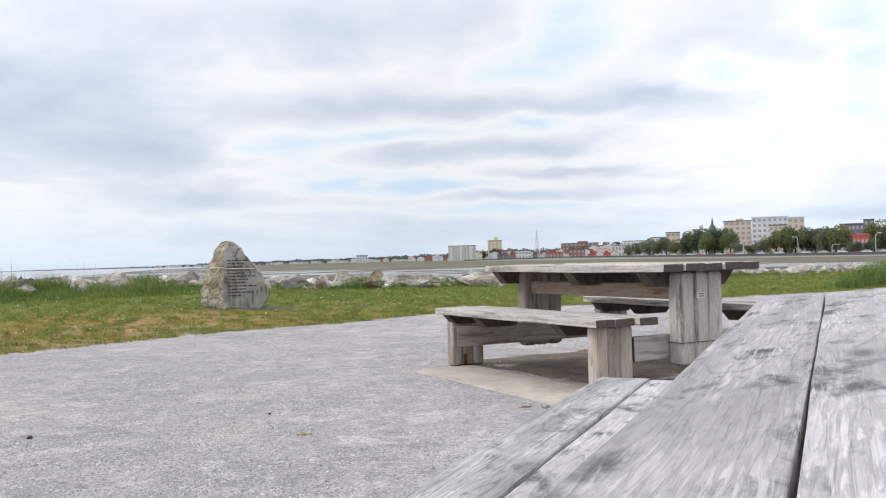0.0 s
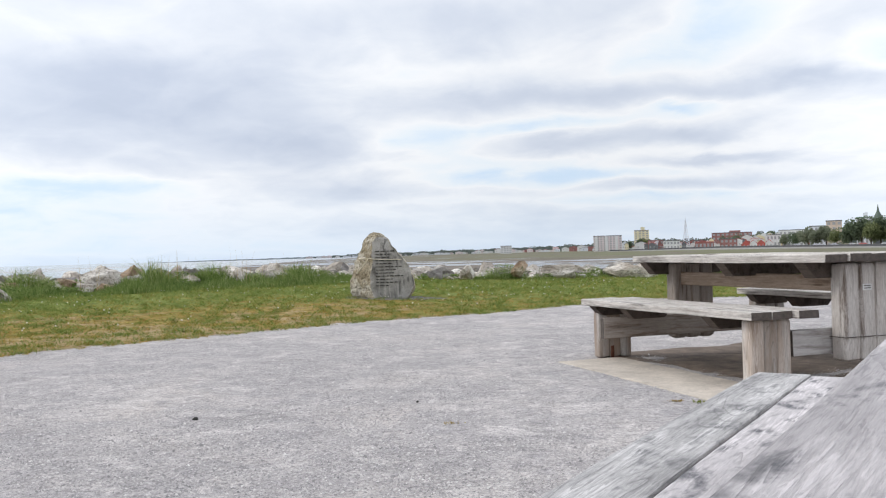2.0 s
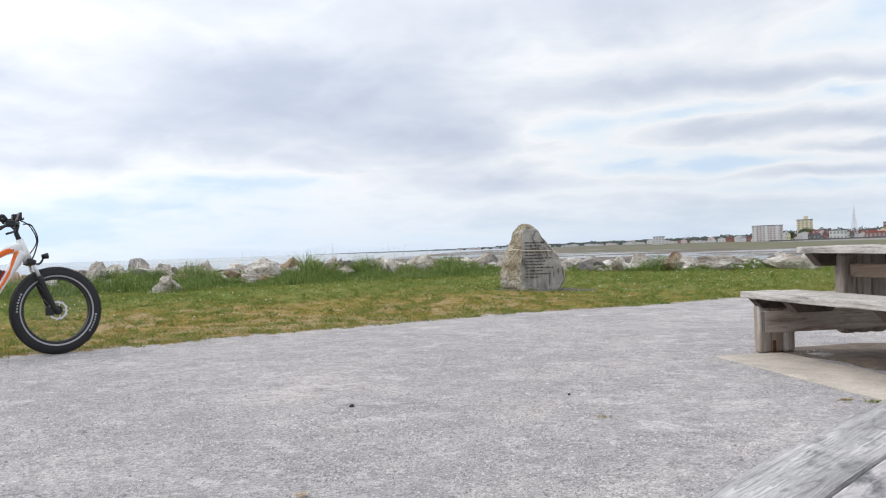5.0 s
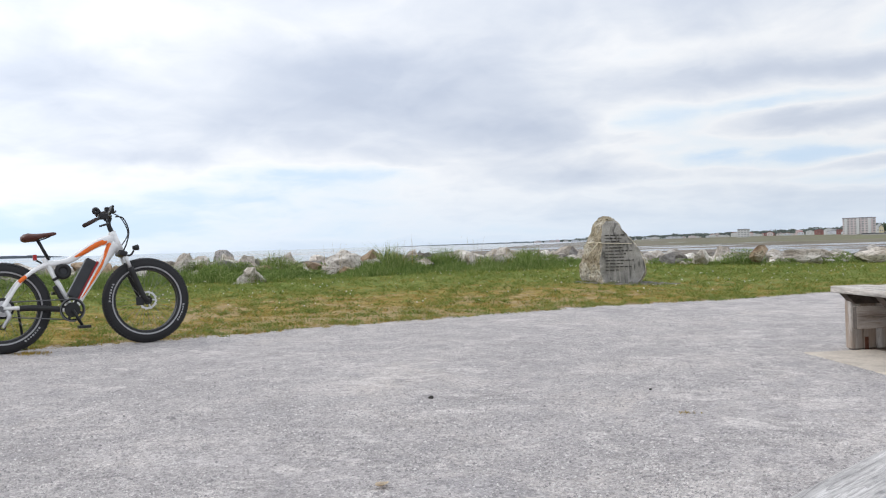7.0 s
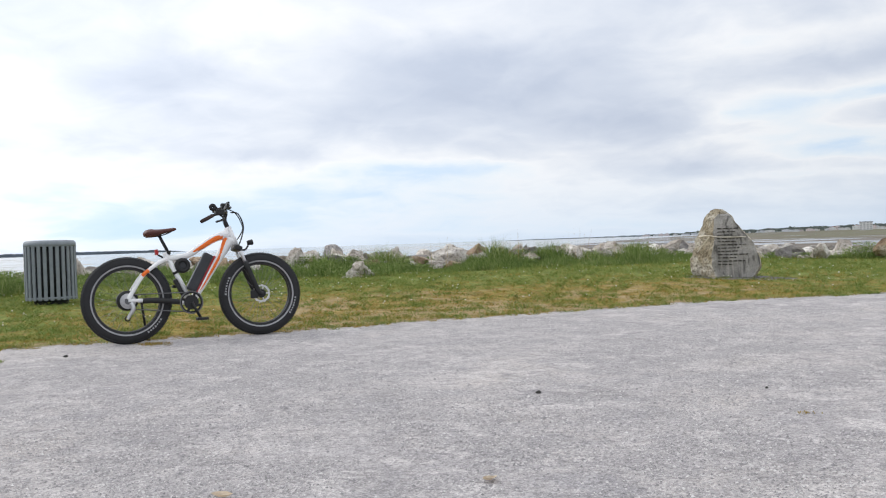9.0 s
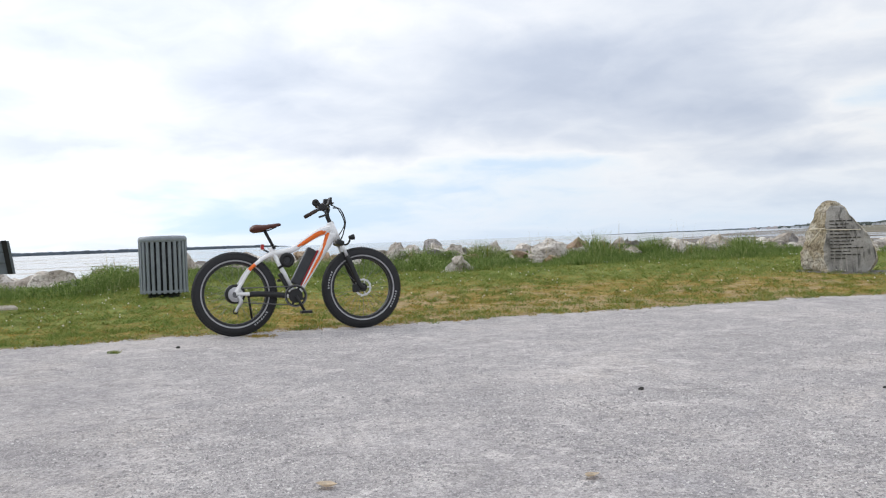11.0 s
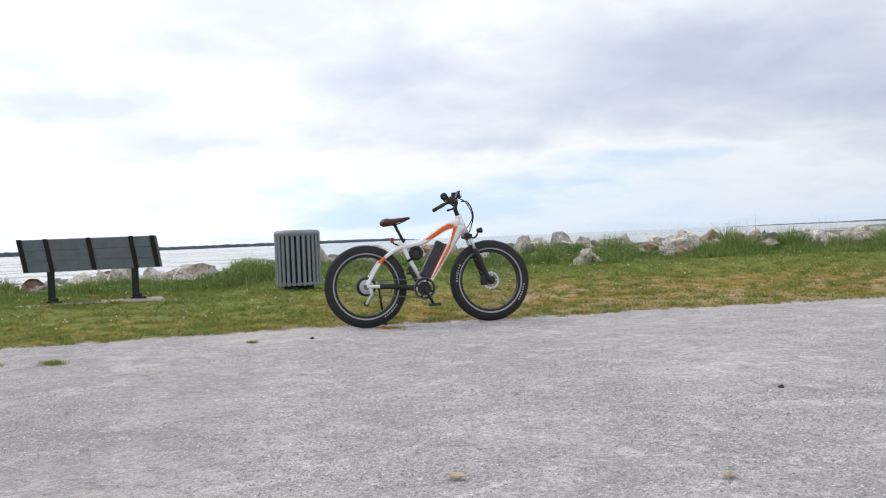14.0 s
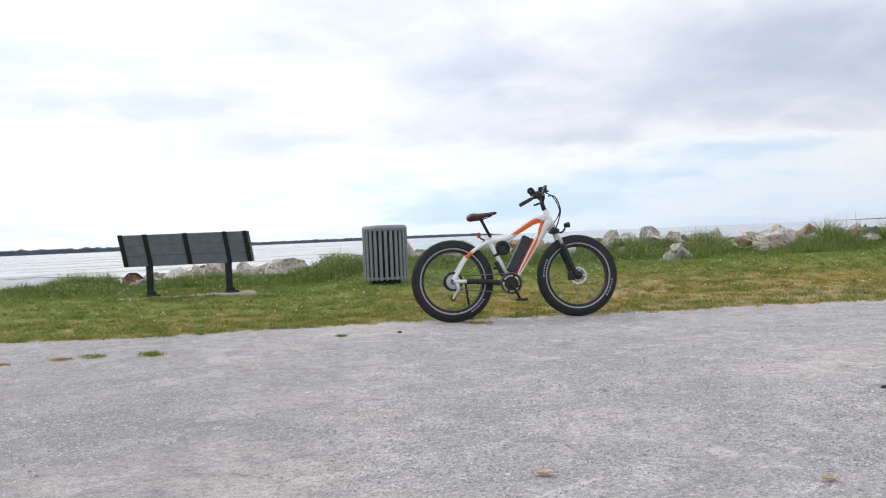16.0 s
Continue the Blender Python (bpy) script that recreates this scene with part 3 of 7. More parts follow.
def ground_z(x, y):
    x, y = np.asarray(x, float), np.asarray(y, float)
    az, r = np.degrees(np.arctan2(-x, y)), np.hypot(x, y)
    e, c = edge_r(az), crest_r(az)
    s = (r - e) / (c - e)
    lawn = crest_h(az) * np.clip(s, 0, 1.0) + 0.02 * np.sin(x * 1.3 + 1) * np.sin(y * 1.1) * smoothstep(0, 0.3, s)
    fall = smoothstep(0, 8.0, r - c - 0.5)
    return lawn * (1 - fall) + FLAT_Z * fall


def worn_by(az):
    """How trodden the lawn edge is, along the bearings."""
    return np.interp(az, (-30, 6, 14, 22, 40, 48, 54, 80), (0.30, 0.50, 0.9, 1.0, 0.95, 0.7, 0.5, 0.45))


def bare_by(x, y):
    """Where feet have worn the lawn through to the earth."""
    az, r = math.degrees(math.atan2(-x, y)), math.hypot(x, y)
    d = r - float(edge_r(az))
    if d < -0.3 or d > 3.5:
        return 0.0
    f = noise.noise(Vector((x * 1.1, y * 1.1, 6.2))) + 0.7 * noise.noise(Vector((x * 3.2, y * 3.2, 1.4))) + 0.35 * noise.noise(Vector((x * 8.0, y * 8.0, 4.4)))
    band = math.exp(-((d - 0.55) / 0.75) ** 2) * float(worn_by(az))
    return min(1.0, max(0.0, (f + 0.95 * band - 0.90) * 2.6))


def gz(x, y):
    return float(ground_z(x, y))


def build_ground():
    azs = np.concatenate([np.arange(-180, -34, 3.0), np.arange(-34, 82, 0.5), np.arange(82, 180, 3.0)])
    rs = np.concatenate([[0.0], np.arange(0.6, 8.2, 0.25), np.arange(8.2, 15, 0.07), np.arange(15, 24, 0.25), np.arange(24, 48, 0.8), np.geomspace(48, 4900, 60)])
    A, R = np.meshgrid(azs, rs)
    X, Y = -np.sin(np.radians(A)) * R, np.cos(np.radians(A)) * R
    Z = ground_z(X, Y)
    na, nr = len(azs), len(rs)
    co = np.stack([X, Y, Z], -1).reshape(-1, 3)
    i = np.arange(nr - 1)[:, None] * na
    j = np.arange(na)[None, :]
    k = (j + 1) % na
    faces = np.stack([i + j, i + na + j, i + na + k, i + k], -1).reshape(-1, 4)
    me = bpy.data.meshes.new("ground")
    me.from_pydata(co.tolist(), [], faces.tolist())
    me.polygons.foreach_set("use_smooth", [True] * len(me.polygons))
    e, c = edge_r(A), crest_r(A)
    s = (R - e) / (c - e)
    vals = {
        "lawn": np.clip(0.5 + (R - e) / 0.9, 0, 1),
        "worn": np.clip(1.25 - s * 1.7, 0, 1) * worn_by(A),
        "bare": np.array([bare_by(a, b) if 8.2 < c < 17.5 and -30 < d < 82 else 0.0 for a, b, c, d in zip(X.ravel(), Y.ravel(), R.ravel(), A.ravel())]),
        "flats": smoothstep(5.0, 9.0, R - c),
        "marsh": np.clip(1 - np.abs(A + 8) / 24, 0, 1) ** 0.5 * smoothstep(260, 520, R + np.clip(-A, 0, 30) * 6),
        "fines": smoothstep(46, 70, A) * smoothstep(150, 110, A) * smoothstep(12, 4, R),
        "tide": smoothstep(30, 58, A) * smoothstep(76, 66, A),
    }
    for name, v in vals.items():
        me.attributes.new(name, "FLOAT", "POINT").data.foreach_set("value", v.reshape(-1).astype(np.float32))
    me.materials.append(GROUND)
    return tagged(new("ground", me), "pale crushed-stone yard running into a worn lawn and tidal flats", "ground", kind="structure")


ground = build_ground()

# ---------------------------------------------------------------- picnic tables and benches
def plank(name, length, width, thick, mat, parent, m, seed=0, label="", worn=0.006):
    """A board along x, its edges worn, a little cupped and uneven at the ends."""
    rnd = random.Random(seed)
    bm = bmesh.new()
    box(bm, (0, 0, 0), (length, width, thick), None, worn, 2)
    es = [e for e in bm.edges if abs((e.verts[0].co - e.verts[1].co).x) > length * 0.5]
    bmesh.ops.subdivide_edges(bm, edges=es, cuts=9, use_grid_fill=True)
    a, b = rnd.uniform(0, 9), rnd.uniform(-0.012, 0.012)
    for v in bm.verts:
        t = v.co.x / length
        v.co.z += 0.004 * noise.noise(Vector((t * 3, v.co.y * 6, a))) + 0.003 * math.sin(3.1 * t + a)
        v.co.y += 0.003 * noise.noise(Vector((t * 7, a, v.co.z * 9)))
        if abs(t) > 0.45:
            v.co.x += b * (1 if t > 0 else -1) + 0.004 * noise.noise(Vector((a, v.co.y * 30, v.co.z * 30)))
    # cut ends have darkened; the underside is darkened in colour to deepen its shade
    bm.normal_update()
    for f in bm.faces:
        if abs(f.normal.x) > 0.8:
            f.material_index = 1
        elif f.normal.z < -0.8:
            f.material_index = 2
    return part(name, bm, [mat, WOOD_END, WOOD_SHADED], parent, label, m=m)


def cleat(bm, x, width, thick, z0, z1, slope):
    """A cross bearer under the boards, its ends cut on the slant."""
    h = width / 2
    q = [(-h, z1), (h, z1), (h - slope, z0), (-h + slope, z0)]
    a = [bm.verts.new((x - thick / 2, y, z)) for y, z in q]
    b = [bm.verts.new((x + thick / 2, y, z)) for y, z in q]
    bm.faces.new(a), bm.faces.new(b[::-1])
    for i in range(4):
        j = (i + 1) % 4
        bm.faces.new((a[i], b[i], b[j], a[j]))
    bmesh.ops.recalc_face_normals(bm, faces=bm.faces)


def post(parent, x, y, z0, z1, s, seed, mat):
    """An upright with rounded arrises and a chamfered foot; its grain runs upward."""
    bm = bmesh.new()
    box(bm, (0, 0, 0), (z1 - z0, s, s), None, s * 0.27, 4)
    rnd = random.Random(seed)
    a = rnd.uniform(0, 20)
    for v in bm.verts:
        if v.co.x < -(z1 - z0) / 2 + 0.012:
            v.co.y *= 0.80
            v.co.z *= 0.80
        v.co.y += 0.004 * noise.noise(Vector((v.co.x * 3, a, v.co.z * 5)))
    return part("post", bm, mat, parent, m=pose(x, y, (z0 + z1) / 2, 0, -90, 0))


def picnic_table(m, label, length, top, seat, bw, swide, offset, wood, seed, gap=0.008, warp=None, soiled=(), back=(0, 0), slide=(0.0, 0.0)):
    """A table with two benches, all carried by a cross beam at either end."""
    t = thing("picnic_table", m, label, "picnic table", "picnic tables")
    w = 5 * bw + 4 * gap
    desk = new("tabletop")
    desk.parent = t
    if warp:
        desk.matrix_basis = warp
    for i in range(5):
        y = -w / 2 + bw / 2 + i * (bw + gap)
        plank("board", length, bw, 0.045, wood, desk, pose((0, 0.012, -0.01, 0.004, 0)[i], y, top - 0.0225 + (0.002 if i % 2 else 0)), seed + i, worn=min(0.006, gap * 0.8))
    for x in (-length / 2 + 0.10, 0.02, length / 2 - 0.24):
        bm = bmesh.new()
        cleat(bm, x, w - 0.05, 0.09, top - 0.135, top - 0.046, 0.08)
        part("bearer", bm, WOOD_SHADED, desk)
    for sx in (-1, 1):
        x = sx * (length / 2 - 0.16)
        leg = new("pedestal")
        leg.parent = t
        for k in range(3):
            # far pedestal's posts take a darker brown wood for the shade on them
            post(leg, x, (k - 1) * 0.112, 0.13, top - 0.05, 0.112, seed + 40 + k + 5 * sx, WOOD_POST if sx > 0 else WOOD_BEAM)
        bm = bmesh.new()
        for yy in (-0.172, 0.172):
            box(bm, (x, yy, 0.27), (0.122, 0.004, 0.004))
        for xx in (-0.06, 0.06):
            box(bm, (x + xx, 0, 0.27), (0.004, 0.346, 0.004))
        part("strap", bm, WOOD_END, leg, "thin dark metal strap")
        longer = 0.115 if sx < 0 else -0.24
        # cross beams differ in colour: brown at one end, pale grey at the other
        plank("cross_beam", 2 * offset + 0.22 + longer, 0.05, 0.145, WOOD_BEAM if sx < 0 else WOOD_BEAM_PALE, t, pose(x - sx * 0.084, -longer / 2, 0.243, 0, 0, 90), seed + 20 + sx)
    bm = bmesh.new()
    box(bm, (0, 0, 0), (length - 0.30, 0.05, 0.092), None, 0.006)
    part("stretcher", bm, WOOD_RED, t, m=pose(0, -0.085, top - 0.168))
    for sy in (-1, 1):
        b = new("bench")
        b.parent = t
        b.matrix_basis = pose(slide[sy > 0], sy * offset + (back[0] if sy > 0 else 0), 0)
        rise = back[1] if sy > 0 else 0
        ws = 3 * swide + 2 * 0.006
        for i in range(3):
            y = -ws / 2 + swide / 2 + i * (swide + 0.006)
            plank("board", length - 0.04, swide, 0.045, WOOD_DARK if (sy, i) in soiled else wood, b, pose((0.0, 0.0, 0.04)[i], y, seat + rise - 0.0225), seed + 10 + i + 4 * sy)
        for x in (-length / 2 + 0.14, -0.42, length / 2 - 0.46):
            bm = bmesh.new()
            cleat(bm, x, ws - 0.03, 0.085, seat + rise - 0.118, seat + rise - 0.046, 0.07)
            part("bearer", bm, WOOD_SHADED, b)
        for sx in (-1, 1):
            for k in range(3):
                post(b, (length / 2 - 0.16) if sx > 0 else -(length / 2 - 0.10), (k - 1) * 0.089, 0.0, seat + rise - 0.05, 0.092, seed + 60 + k + 5 * sx + 9 * sy, WOOD_POST)
    return t


FAR = pose(1.159, 6.141, 0.0, 0, 0, -62.73)
far_table = picnic_table(FAR, "weathered brown-grey timber picnic table with attached benches", 2.0, 0.735, 0.435, 0.145, 0.132, 0.56, WOOD_GREY, 11, back=(0.16, 0.03), slide=(-0.11, 0.0))
bm = bmesh.new()
box(bm, (0, 0, 0), (0.003, 0.062, 0.036), None, 0.001)
part("plaque", bm, plain_material("plaque", (0.6, 0.6, 0.58), 0.4), far_table, "small pale plaque on a post", m=pose(0.8985, -0.01, 0.545))
bm = bmesh.new()
for k in range(2):
    box(bm, (0, 0, 0.007 - 0.013 * k), (0.001, 0.044, 0.005))
part("plaque_lines", bm, WOOD_END, far_table, "dark lines on the plaque", m=pose(0.901, -0.01, 0.545))

# added plate that draws the dark rust-brown slot at a bench post's foot
bm = bmesh.new()
box(bm, (0, 0, 0.045), (0.006, 0.026, 0.09), None, 0.002)
box(bm, (0.018, 0.02, 0.004), (0.036, 0.07, 0.008), None, 0.002)
part("bracket", bm, plain_material("rusted_steel", (0.13, 0.05, 0.03), 0.9, 0, 0.4, 40, 0.4), far_table, "rust-brown plate standing for a dark slot at a bench foot", m=pose(-0.96, -0.59, 0.0))

# the table beside the camera; its x runs away from the camera
# its top has sunk askew, the benches stand level
NEAR = pose(0, 0, 0, 0, 0, 67.6) @ pose(1.2, -0.219, 0)
NEAR_TOP = pose(0.4285, 1.1225, 0.6803, -4.34, -1.25, 66.24) @ pose(-0.106, -0.269, -0.68)
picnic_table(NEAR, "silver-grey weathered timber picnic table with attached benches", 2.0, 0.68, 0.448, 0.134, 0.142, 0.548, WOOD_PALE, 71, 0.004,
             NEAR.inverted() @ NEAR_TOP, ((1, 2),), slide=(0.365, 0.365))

# ---------------------------------------------------------------- memorial stone
def memorial_stone(m):
    t = thing("memorial_stone", m, "upright granite memorial boulder with a smooth engraved face", "monument")
    prof = [(0.0, -0.41, 0.40, -0.145), (0.05, -0.48, 0.45, -0.15), (0.12, -0.525, 0.495, -0.175), (0.21, -0.545, 0.52, -0.185), (0.35, -0.52, 0.49, -0.19), (0.49, -0.475, 0.435, -0.18), (0.61, -0.445, 0.365, -0.155),
            (0.69, -0.41, 0.30, -0.17), (0.81, -0.365, 0.215, -0.175), (0.92, -0.32, 0.14, -0.15), (1.0, -0.265, 0.075, -0.085), (1.05, -0.21, 0.03, -0.075), (1.075, -0.165, -0.02, -0.08), (1.085, -0.14, -0.05, -0.085)]
    bm = bmesh.new()
    rows = []
    for z, xl, xr, xe in prof:
        k = (1.085 - z) / 1.085
        d = 0.10 + 0.34 * k ** 0.7
        corner = [(xl, 0.06), (xe, -d * 0.62), (xr - 0.03 * k, -d * 0.55 + 0.04), (xr, d * 0.1), (xr * 0.7 + xl * 0.3, d), (xl * 0.75 + xr * 0.25, d * 0.95), (xl, d * 0.4)]
        row = []
        for i, (x, y) in enumerate(corner):
            x2, y2 = corner[(i + 1) % len(corner)]
            for s in range(6):
                f = s / 6
                row.append(Vector((x + (x2 - x) * f, y + (y2 - y) * f, z)))
        rows.append(row)
    vs = [[bm.verts.new(p) for p in r] for r in rows]
    n = len(vs[0])
    for a, b in zip(vs, vs[1:]):
        for i in range(n):
            f = bm.faces.new((a[i], a[(i + 1) % n], b[(i + 1) % n], b[i]))
            f.material_index = 1 if 6 <= i < 12 and a[0].co.z < 0.93 else 0
    bm.faces.new(vs[-1])
    bm.faces.new(vs[0][::-1])
    bmesh.ops.subdivide_edges(bm, edges=bm.edges[:], cuts=2, use_grid_fill=True)
    bmesh.ops.recalc_face_normals(bm, faces=bm.faces)
    for v in bm.verts:
        smooth_face = all(f.material_index == 1 for f in v.link_faces)
        p = v.co
        amp = 0.005 if smooth_face else 0.038 * (1 - 0.5 * max(0, p.z - 0.7))
        q = noise.noise_vector(p * 3.0) * amp + noise.noise_vector(p * 9.0) * amp * 0.7 + noise.noise_vector(p * 22.0) * amp * 0.35
        v.co = p + Vector((q.x, q.y, q.z * 0.5 if p.z > 0.02 else 0))
    part("stone", bm, [STONE_MEMORIAL, STONE_FACE], t, smooth=False)
    # lines of engraved letters that cannot be read
    rnd = random.Random(5)

    def face_point(x, z):
        for (z0, _, r0, e0), (z1, _, r1, e1) in zip(prof, prof[1:]):
            if z0 <= z <= z1:
                f = (z - z0) / (z1 - z0)
                k = (1.085 - z) / 1.085
                d = 0.10 + 0.34 * k ** 0.7
                xe, xr = e0 + (e1 - e0) * f, r0 + (r1 - r0) * f - 0.03 * k
                g = (x - xe) / (xr - xe)
                return Vector((x, -d * 0.62 + g * (d * 0.07 + 0.04), z))
    for i in range(12):
        z = 0.775 - i * 0.05
        x, end = -0.115, -0.115 + (0.30, 0.24, 0.20, 0.34, 0.26, 0.40, 0.30, 0.27, 0.42, 0.25, 0.38, 0.18)[i] + 0.02
        bm = bmesh.new()
        while x < end:
            w = rnd.uniform(0.03, 0.085)
            a, b = face_point(x, z), face_point(min(x + w, end), z)
            c = (a + b) / 2 + Vector((0, -0.008, 0))
            ang = math.atan2(b.y - a.y, b.x - a.x)
            box(bm, (0, 0, 0), ((b - a).length, 0.010, rnd.uniform(0.011, 0.017)), Matrix.Translation(c) @ Matrix.Rotation(ang, 4, "Z"))
            x += w + rnd.uniform(0.012, 0.022)
        part("inscription_line", bm, INK, t, "dark engraved line of letters")
    bm = bmesh.new()
    pts = [(-0.39, -0.03, 0.665), (-0.35, -0.09, 0.660), (-0.29, -0.155, 0.672), (-0.22, -0.21, 0.668), (-0.16, -0.252, 0.655), (-0.06, -0.255, 0.645), (0.08, -0.24, 0.640), (0.20, -0.225, 0.638), (0.30, -0.20, 0.636)]
    sweep(bm, smooth_path(pts, 4), [0.012] * 9 + [0.006] * 24, 6)
    part("vein", bm, STONE_VEIN, t, "pale quartz vein across the stone")
    bm = bmesh.new()
    sweep(bm, smooth_path([(-0.235, -0.20, 0.655), (-0.29, -0.165, 0.58), (-0.36, -0.12, 0.50), (-0.42, -0.08, 0.42)], 4), [0.009] * 13, 6)
    part("vein", bm, STONE_VEIN, t, "thin pale vein running down the flank")
    return t


STONE_MEMORIAL = stone_material("memorial_rock", (0.235, 0.185, 0.12), (0.45, 0.385, 0.275), (0.66, 0.61, 0.52), 4.0)


def dressed_face():
    """Smoothed granite, grey, with dark streaks where water runs down."""
    n = Nodes("memorial_face", 0.85, 0, 0.3)
    v = n.coords()
    col = n.ramp(n.noise(v, 3.0, 6, 0.6, 0.5), (0.36, (0.22, 0.21, 0.19)), (0.5, (0.32, 0.305, 0.28)), (0.64, (0.42, 0.40, 0.37)))
    run = n.noise(n.coords((9.0, 9.0, 0.9)), 1.5, 5, 0.6, 0.5)
    col = n.mix(n.ramp(run, (0.53, 0.0), (0.62, 0.8)), col, (0.075, 0.07, 0.065))
    col = n.mix(n.ramp(run, (0.34, 0.55), (0.43, 0.0)), col, (0.47, 0.44, 0.39))
    col = n.mix(n.ramp(n.noise(v, 70, 3, 0.6), (0.34, 0.5), (0.46, 0.0)), col, (0.13, 0.125, 0.115))
    n.bump(n.noise(v, 40, 5, 0.6), 0.5, 0.008)
    return n.done(col)


STONE_FACE = dressed_face()
STONE_VEIN = plain_material("quartz", (0.62, 0.56, 0.45), 0.6)
INK = plain_material("engraving", (0.06, 0.056, 0.05), 0.9)
MS = polar(12.7, 14.75)
memorial_stone(pose(MS.x, MS.y, gz(MS.x, MS.y) - 0.02, 0, 0, 12.8))

# ---------------------------------------------------------------- litter bin
BIN_SLAT = plain_material("bin_slat", (0.225, 0.25, 0.275), 0.55, 0, 0.15, 8)
BIN_DARK = plain_material("bin_liner", (0.018, 0.02, 0.023), 0.8)


def litter_bin(m):
    t = thing("litter_bin", m, "round grey litter bin of upright slats on the lawn", "litter bin")
    bm = bmesh.new()
    rod(bm, (0, 0, 0.07), (0, 0, 0.80), 0.295, seg=36)
    part("liner", bm, BIN_DARK, t, "black inner liner", True)
    bm = bmesh.new()
    rod(bm, (0, 0, 0.0), (0, 0, 0.07), 0.22, seg=28)
    part("base", bm, BIN_DARK, t)
    first = None
    n = 26
    for i in range(n):
        a = 360 * i / n
        mm = pose(0, 0, 0, 0, 0, a) @ pose(0, -0.322, 0.42)
        if first is None:
            bm = bmesh.new()
            box(bm, (0, 0, 0), (0.047, 0.022, 0.72), None, 0.006, 2)
            first = part("slat", bm, BIN_SLAT, t, m=mm)
        else:
            again(first, mm, t)
    bm = bmesh.new()
    prof = [(0.327, 0.775), (0.335, 0.785), (0.336, 0.815), (0.326, 0.842), (0.30, 0.857), (0.2, 0.863), (0.17, 0.86), (0.165, 0.80)]
    rows = [[bm.verts.new((r * math.cos(2 * math.pi * i / 44), r * math.sin(2 * math.pi * i / 44), z)) for i in range(44)] for r, z in prof]
    for a, b in zip(rows, rows[1:]):
        for i in range(44):
            bm.faces.new((a[i], a[(i + 1) % 44], b[(i + 1) % 44], b[i]))
    part("lid", bm, BIN_SLAT, t, "rounded grey lid ring", True)
    bm = bmesh.new()
    ring(bm, (0, 0, 0.09), 0.315, 0.016, "Z", 44, 8)
    part("hoop", bm, BIN_SLAT, t, smooth=True)
    return t


BP = polar(53.5, 13.15)
litter_bin(pose(BP.x, BP.y, gz(BP.x, BP.y)) @ Matrix.Diagonal((0.97, 0.97, 0.985, 1)))

# ---------------------------------------------------------------- park bench
BENCH_SLAT = plain_material("bench_slat", (0.155, 0.175, 0.205), 0.55, 0, 0.22, 8, 0.1)
BLACK_STEEL = plain_material("black_steel", (0.012, 0.012, 0.014), 0.5, 0, 0.2)


def park_bench(m):
    t = thing("park_bench", m, "dark grey slatted park bench with black steel legs facing the sea", "bench")
    L = 1.80

    def bar(name, c, size, mat, parent, lean=0.0, bevel=0.006):
        # the frame has sunk to one side, so that its uprights lean
        bm = bmesh.new()
        box(bm, (0, 0, 0), size, pose(*c) @ pose(0, 0, 0, lean, 0, 0), bevel, 2)
        for v in bm.verts:
            v.co.x -= 0.0714 + 0.17 * max(0.0, v.co.z - 0.42)
        return part(name, bm, mat, parent)

    def on_back(h):
        return 0.02 - 0.16 * (h - 0.42), h

    for k in range(3):
        y, h = on_back(0.475 + 0.1405 * k)
        bar("back_slat", (0.13, y, h), (L, 0.036, 0.1395), BENCH_SLAT, t, 9)
    for k in range(3):
        bar("seat_slat", (0.13, 0.14 + k * 0.147, 0.425), (L, 0.137, 0.036), BENCH_SLAT, t)
    for x in (-0.865, -0.54, 0.0, 0.55, 0.835):
        y, h = on_back(0.618)
        bar("back_strap", (0.13 + x, y - 0.027, h), (0.062, 0.012, 0.43), BLACK_STEEL, t, 9, 0.003)
    for x in (-0.53, 0.56):
        leg = new("leg")
        leg.parent = t
        bar("column", (0.10 + x, 0.06, 0.22), (0.095, 0.09, 0.44), BLACK_STEEL, leg, 0, 0.012)
        bar("foot_plate", (0.13 + x, 0.06, 0.012), (0.20, 0.13, 0.024), BLACK_STEEL, leg, 0, 0.005)
        bar("foot_flare", (0.115 + x, 0.06, 0.045), (0.135, 0.11, 0.05), BLACK_STEEL, leg, 0, 0.02)
        bar("seat_bracket", (0.10 + x, 0.27, 0.39), (0.05, 0.46, 0.03), BLACK_STEEL, leg, 0, 0.004)
    return t


PB = polar(65.69, 12.7)
PBZ = gz(PB.x, PB.y)
park_bench(pose(PB.x, PB.y, PBZ + 0.02, 0, 0, 65.5) @ Matrix.Diagonal((0.945, 0.945, 1, 1)))
bm = bmesh.new()
box(bm, (0, 0, 0), (1.80, 0.62, 0.10), None, 0.01, 2)
tagged(part("bench_pad", bm, CONCRETE, m=pose(PB.x, PB.y, PBZ - 0.04, 0, 0, 65.5) @ pose(0, 0.12, 0)), "thin concrete slab under the park bench", "slab", kind="structure")

# concrete strip under the far table's bench, its edges chipped, with worn dirt behind it
bm = bmesh.new()
box(bm, (0, 0, 0), (2.66, 0.495, 0.10), None, 0.012, 2)
bmesh.ops.subdivide_edges(bm, edges=[e for e in bm.edges if e.calc_length() > 0.3], cuts=24, use_grid_fill=True)
for v in bm.verts:
    v.co.y += 0.012 * noise.noise(Vector((v.co.x * 6, v.co.y * 2, 1.0))) + 0.006 * noise.noise(Vector((v.co.x * 22, 0, 5.0)))
    v.co.z += 0.004 * noise.noise(v.co * 5)
tagged(part("pavement", bm, CONCRETE, m=pose(0.608, 5.412, -0.042, 0, 0, -64.2)), "worn beige concrete strip under a picnic bench", "slab", kind="structure")
bm = bmesh.new()
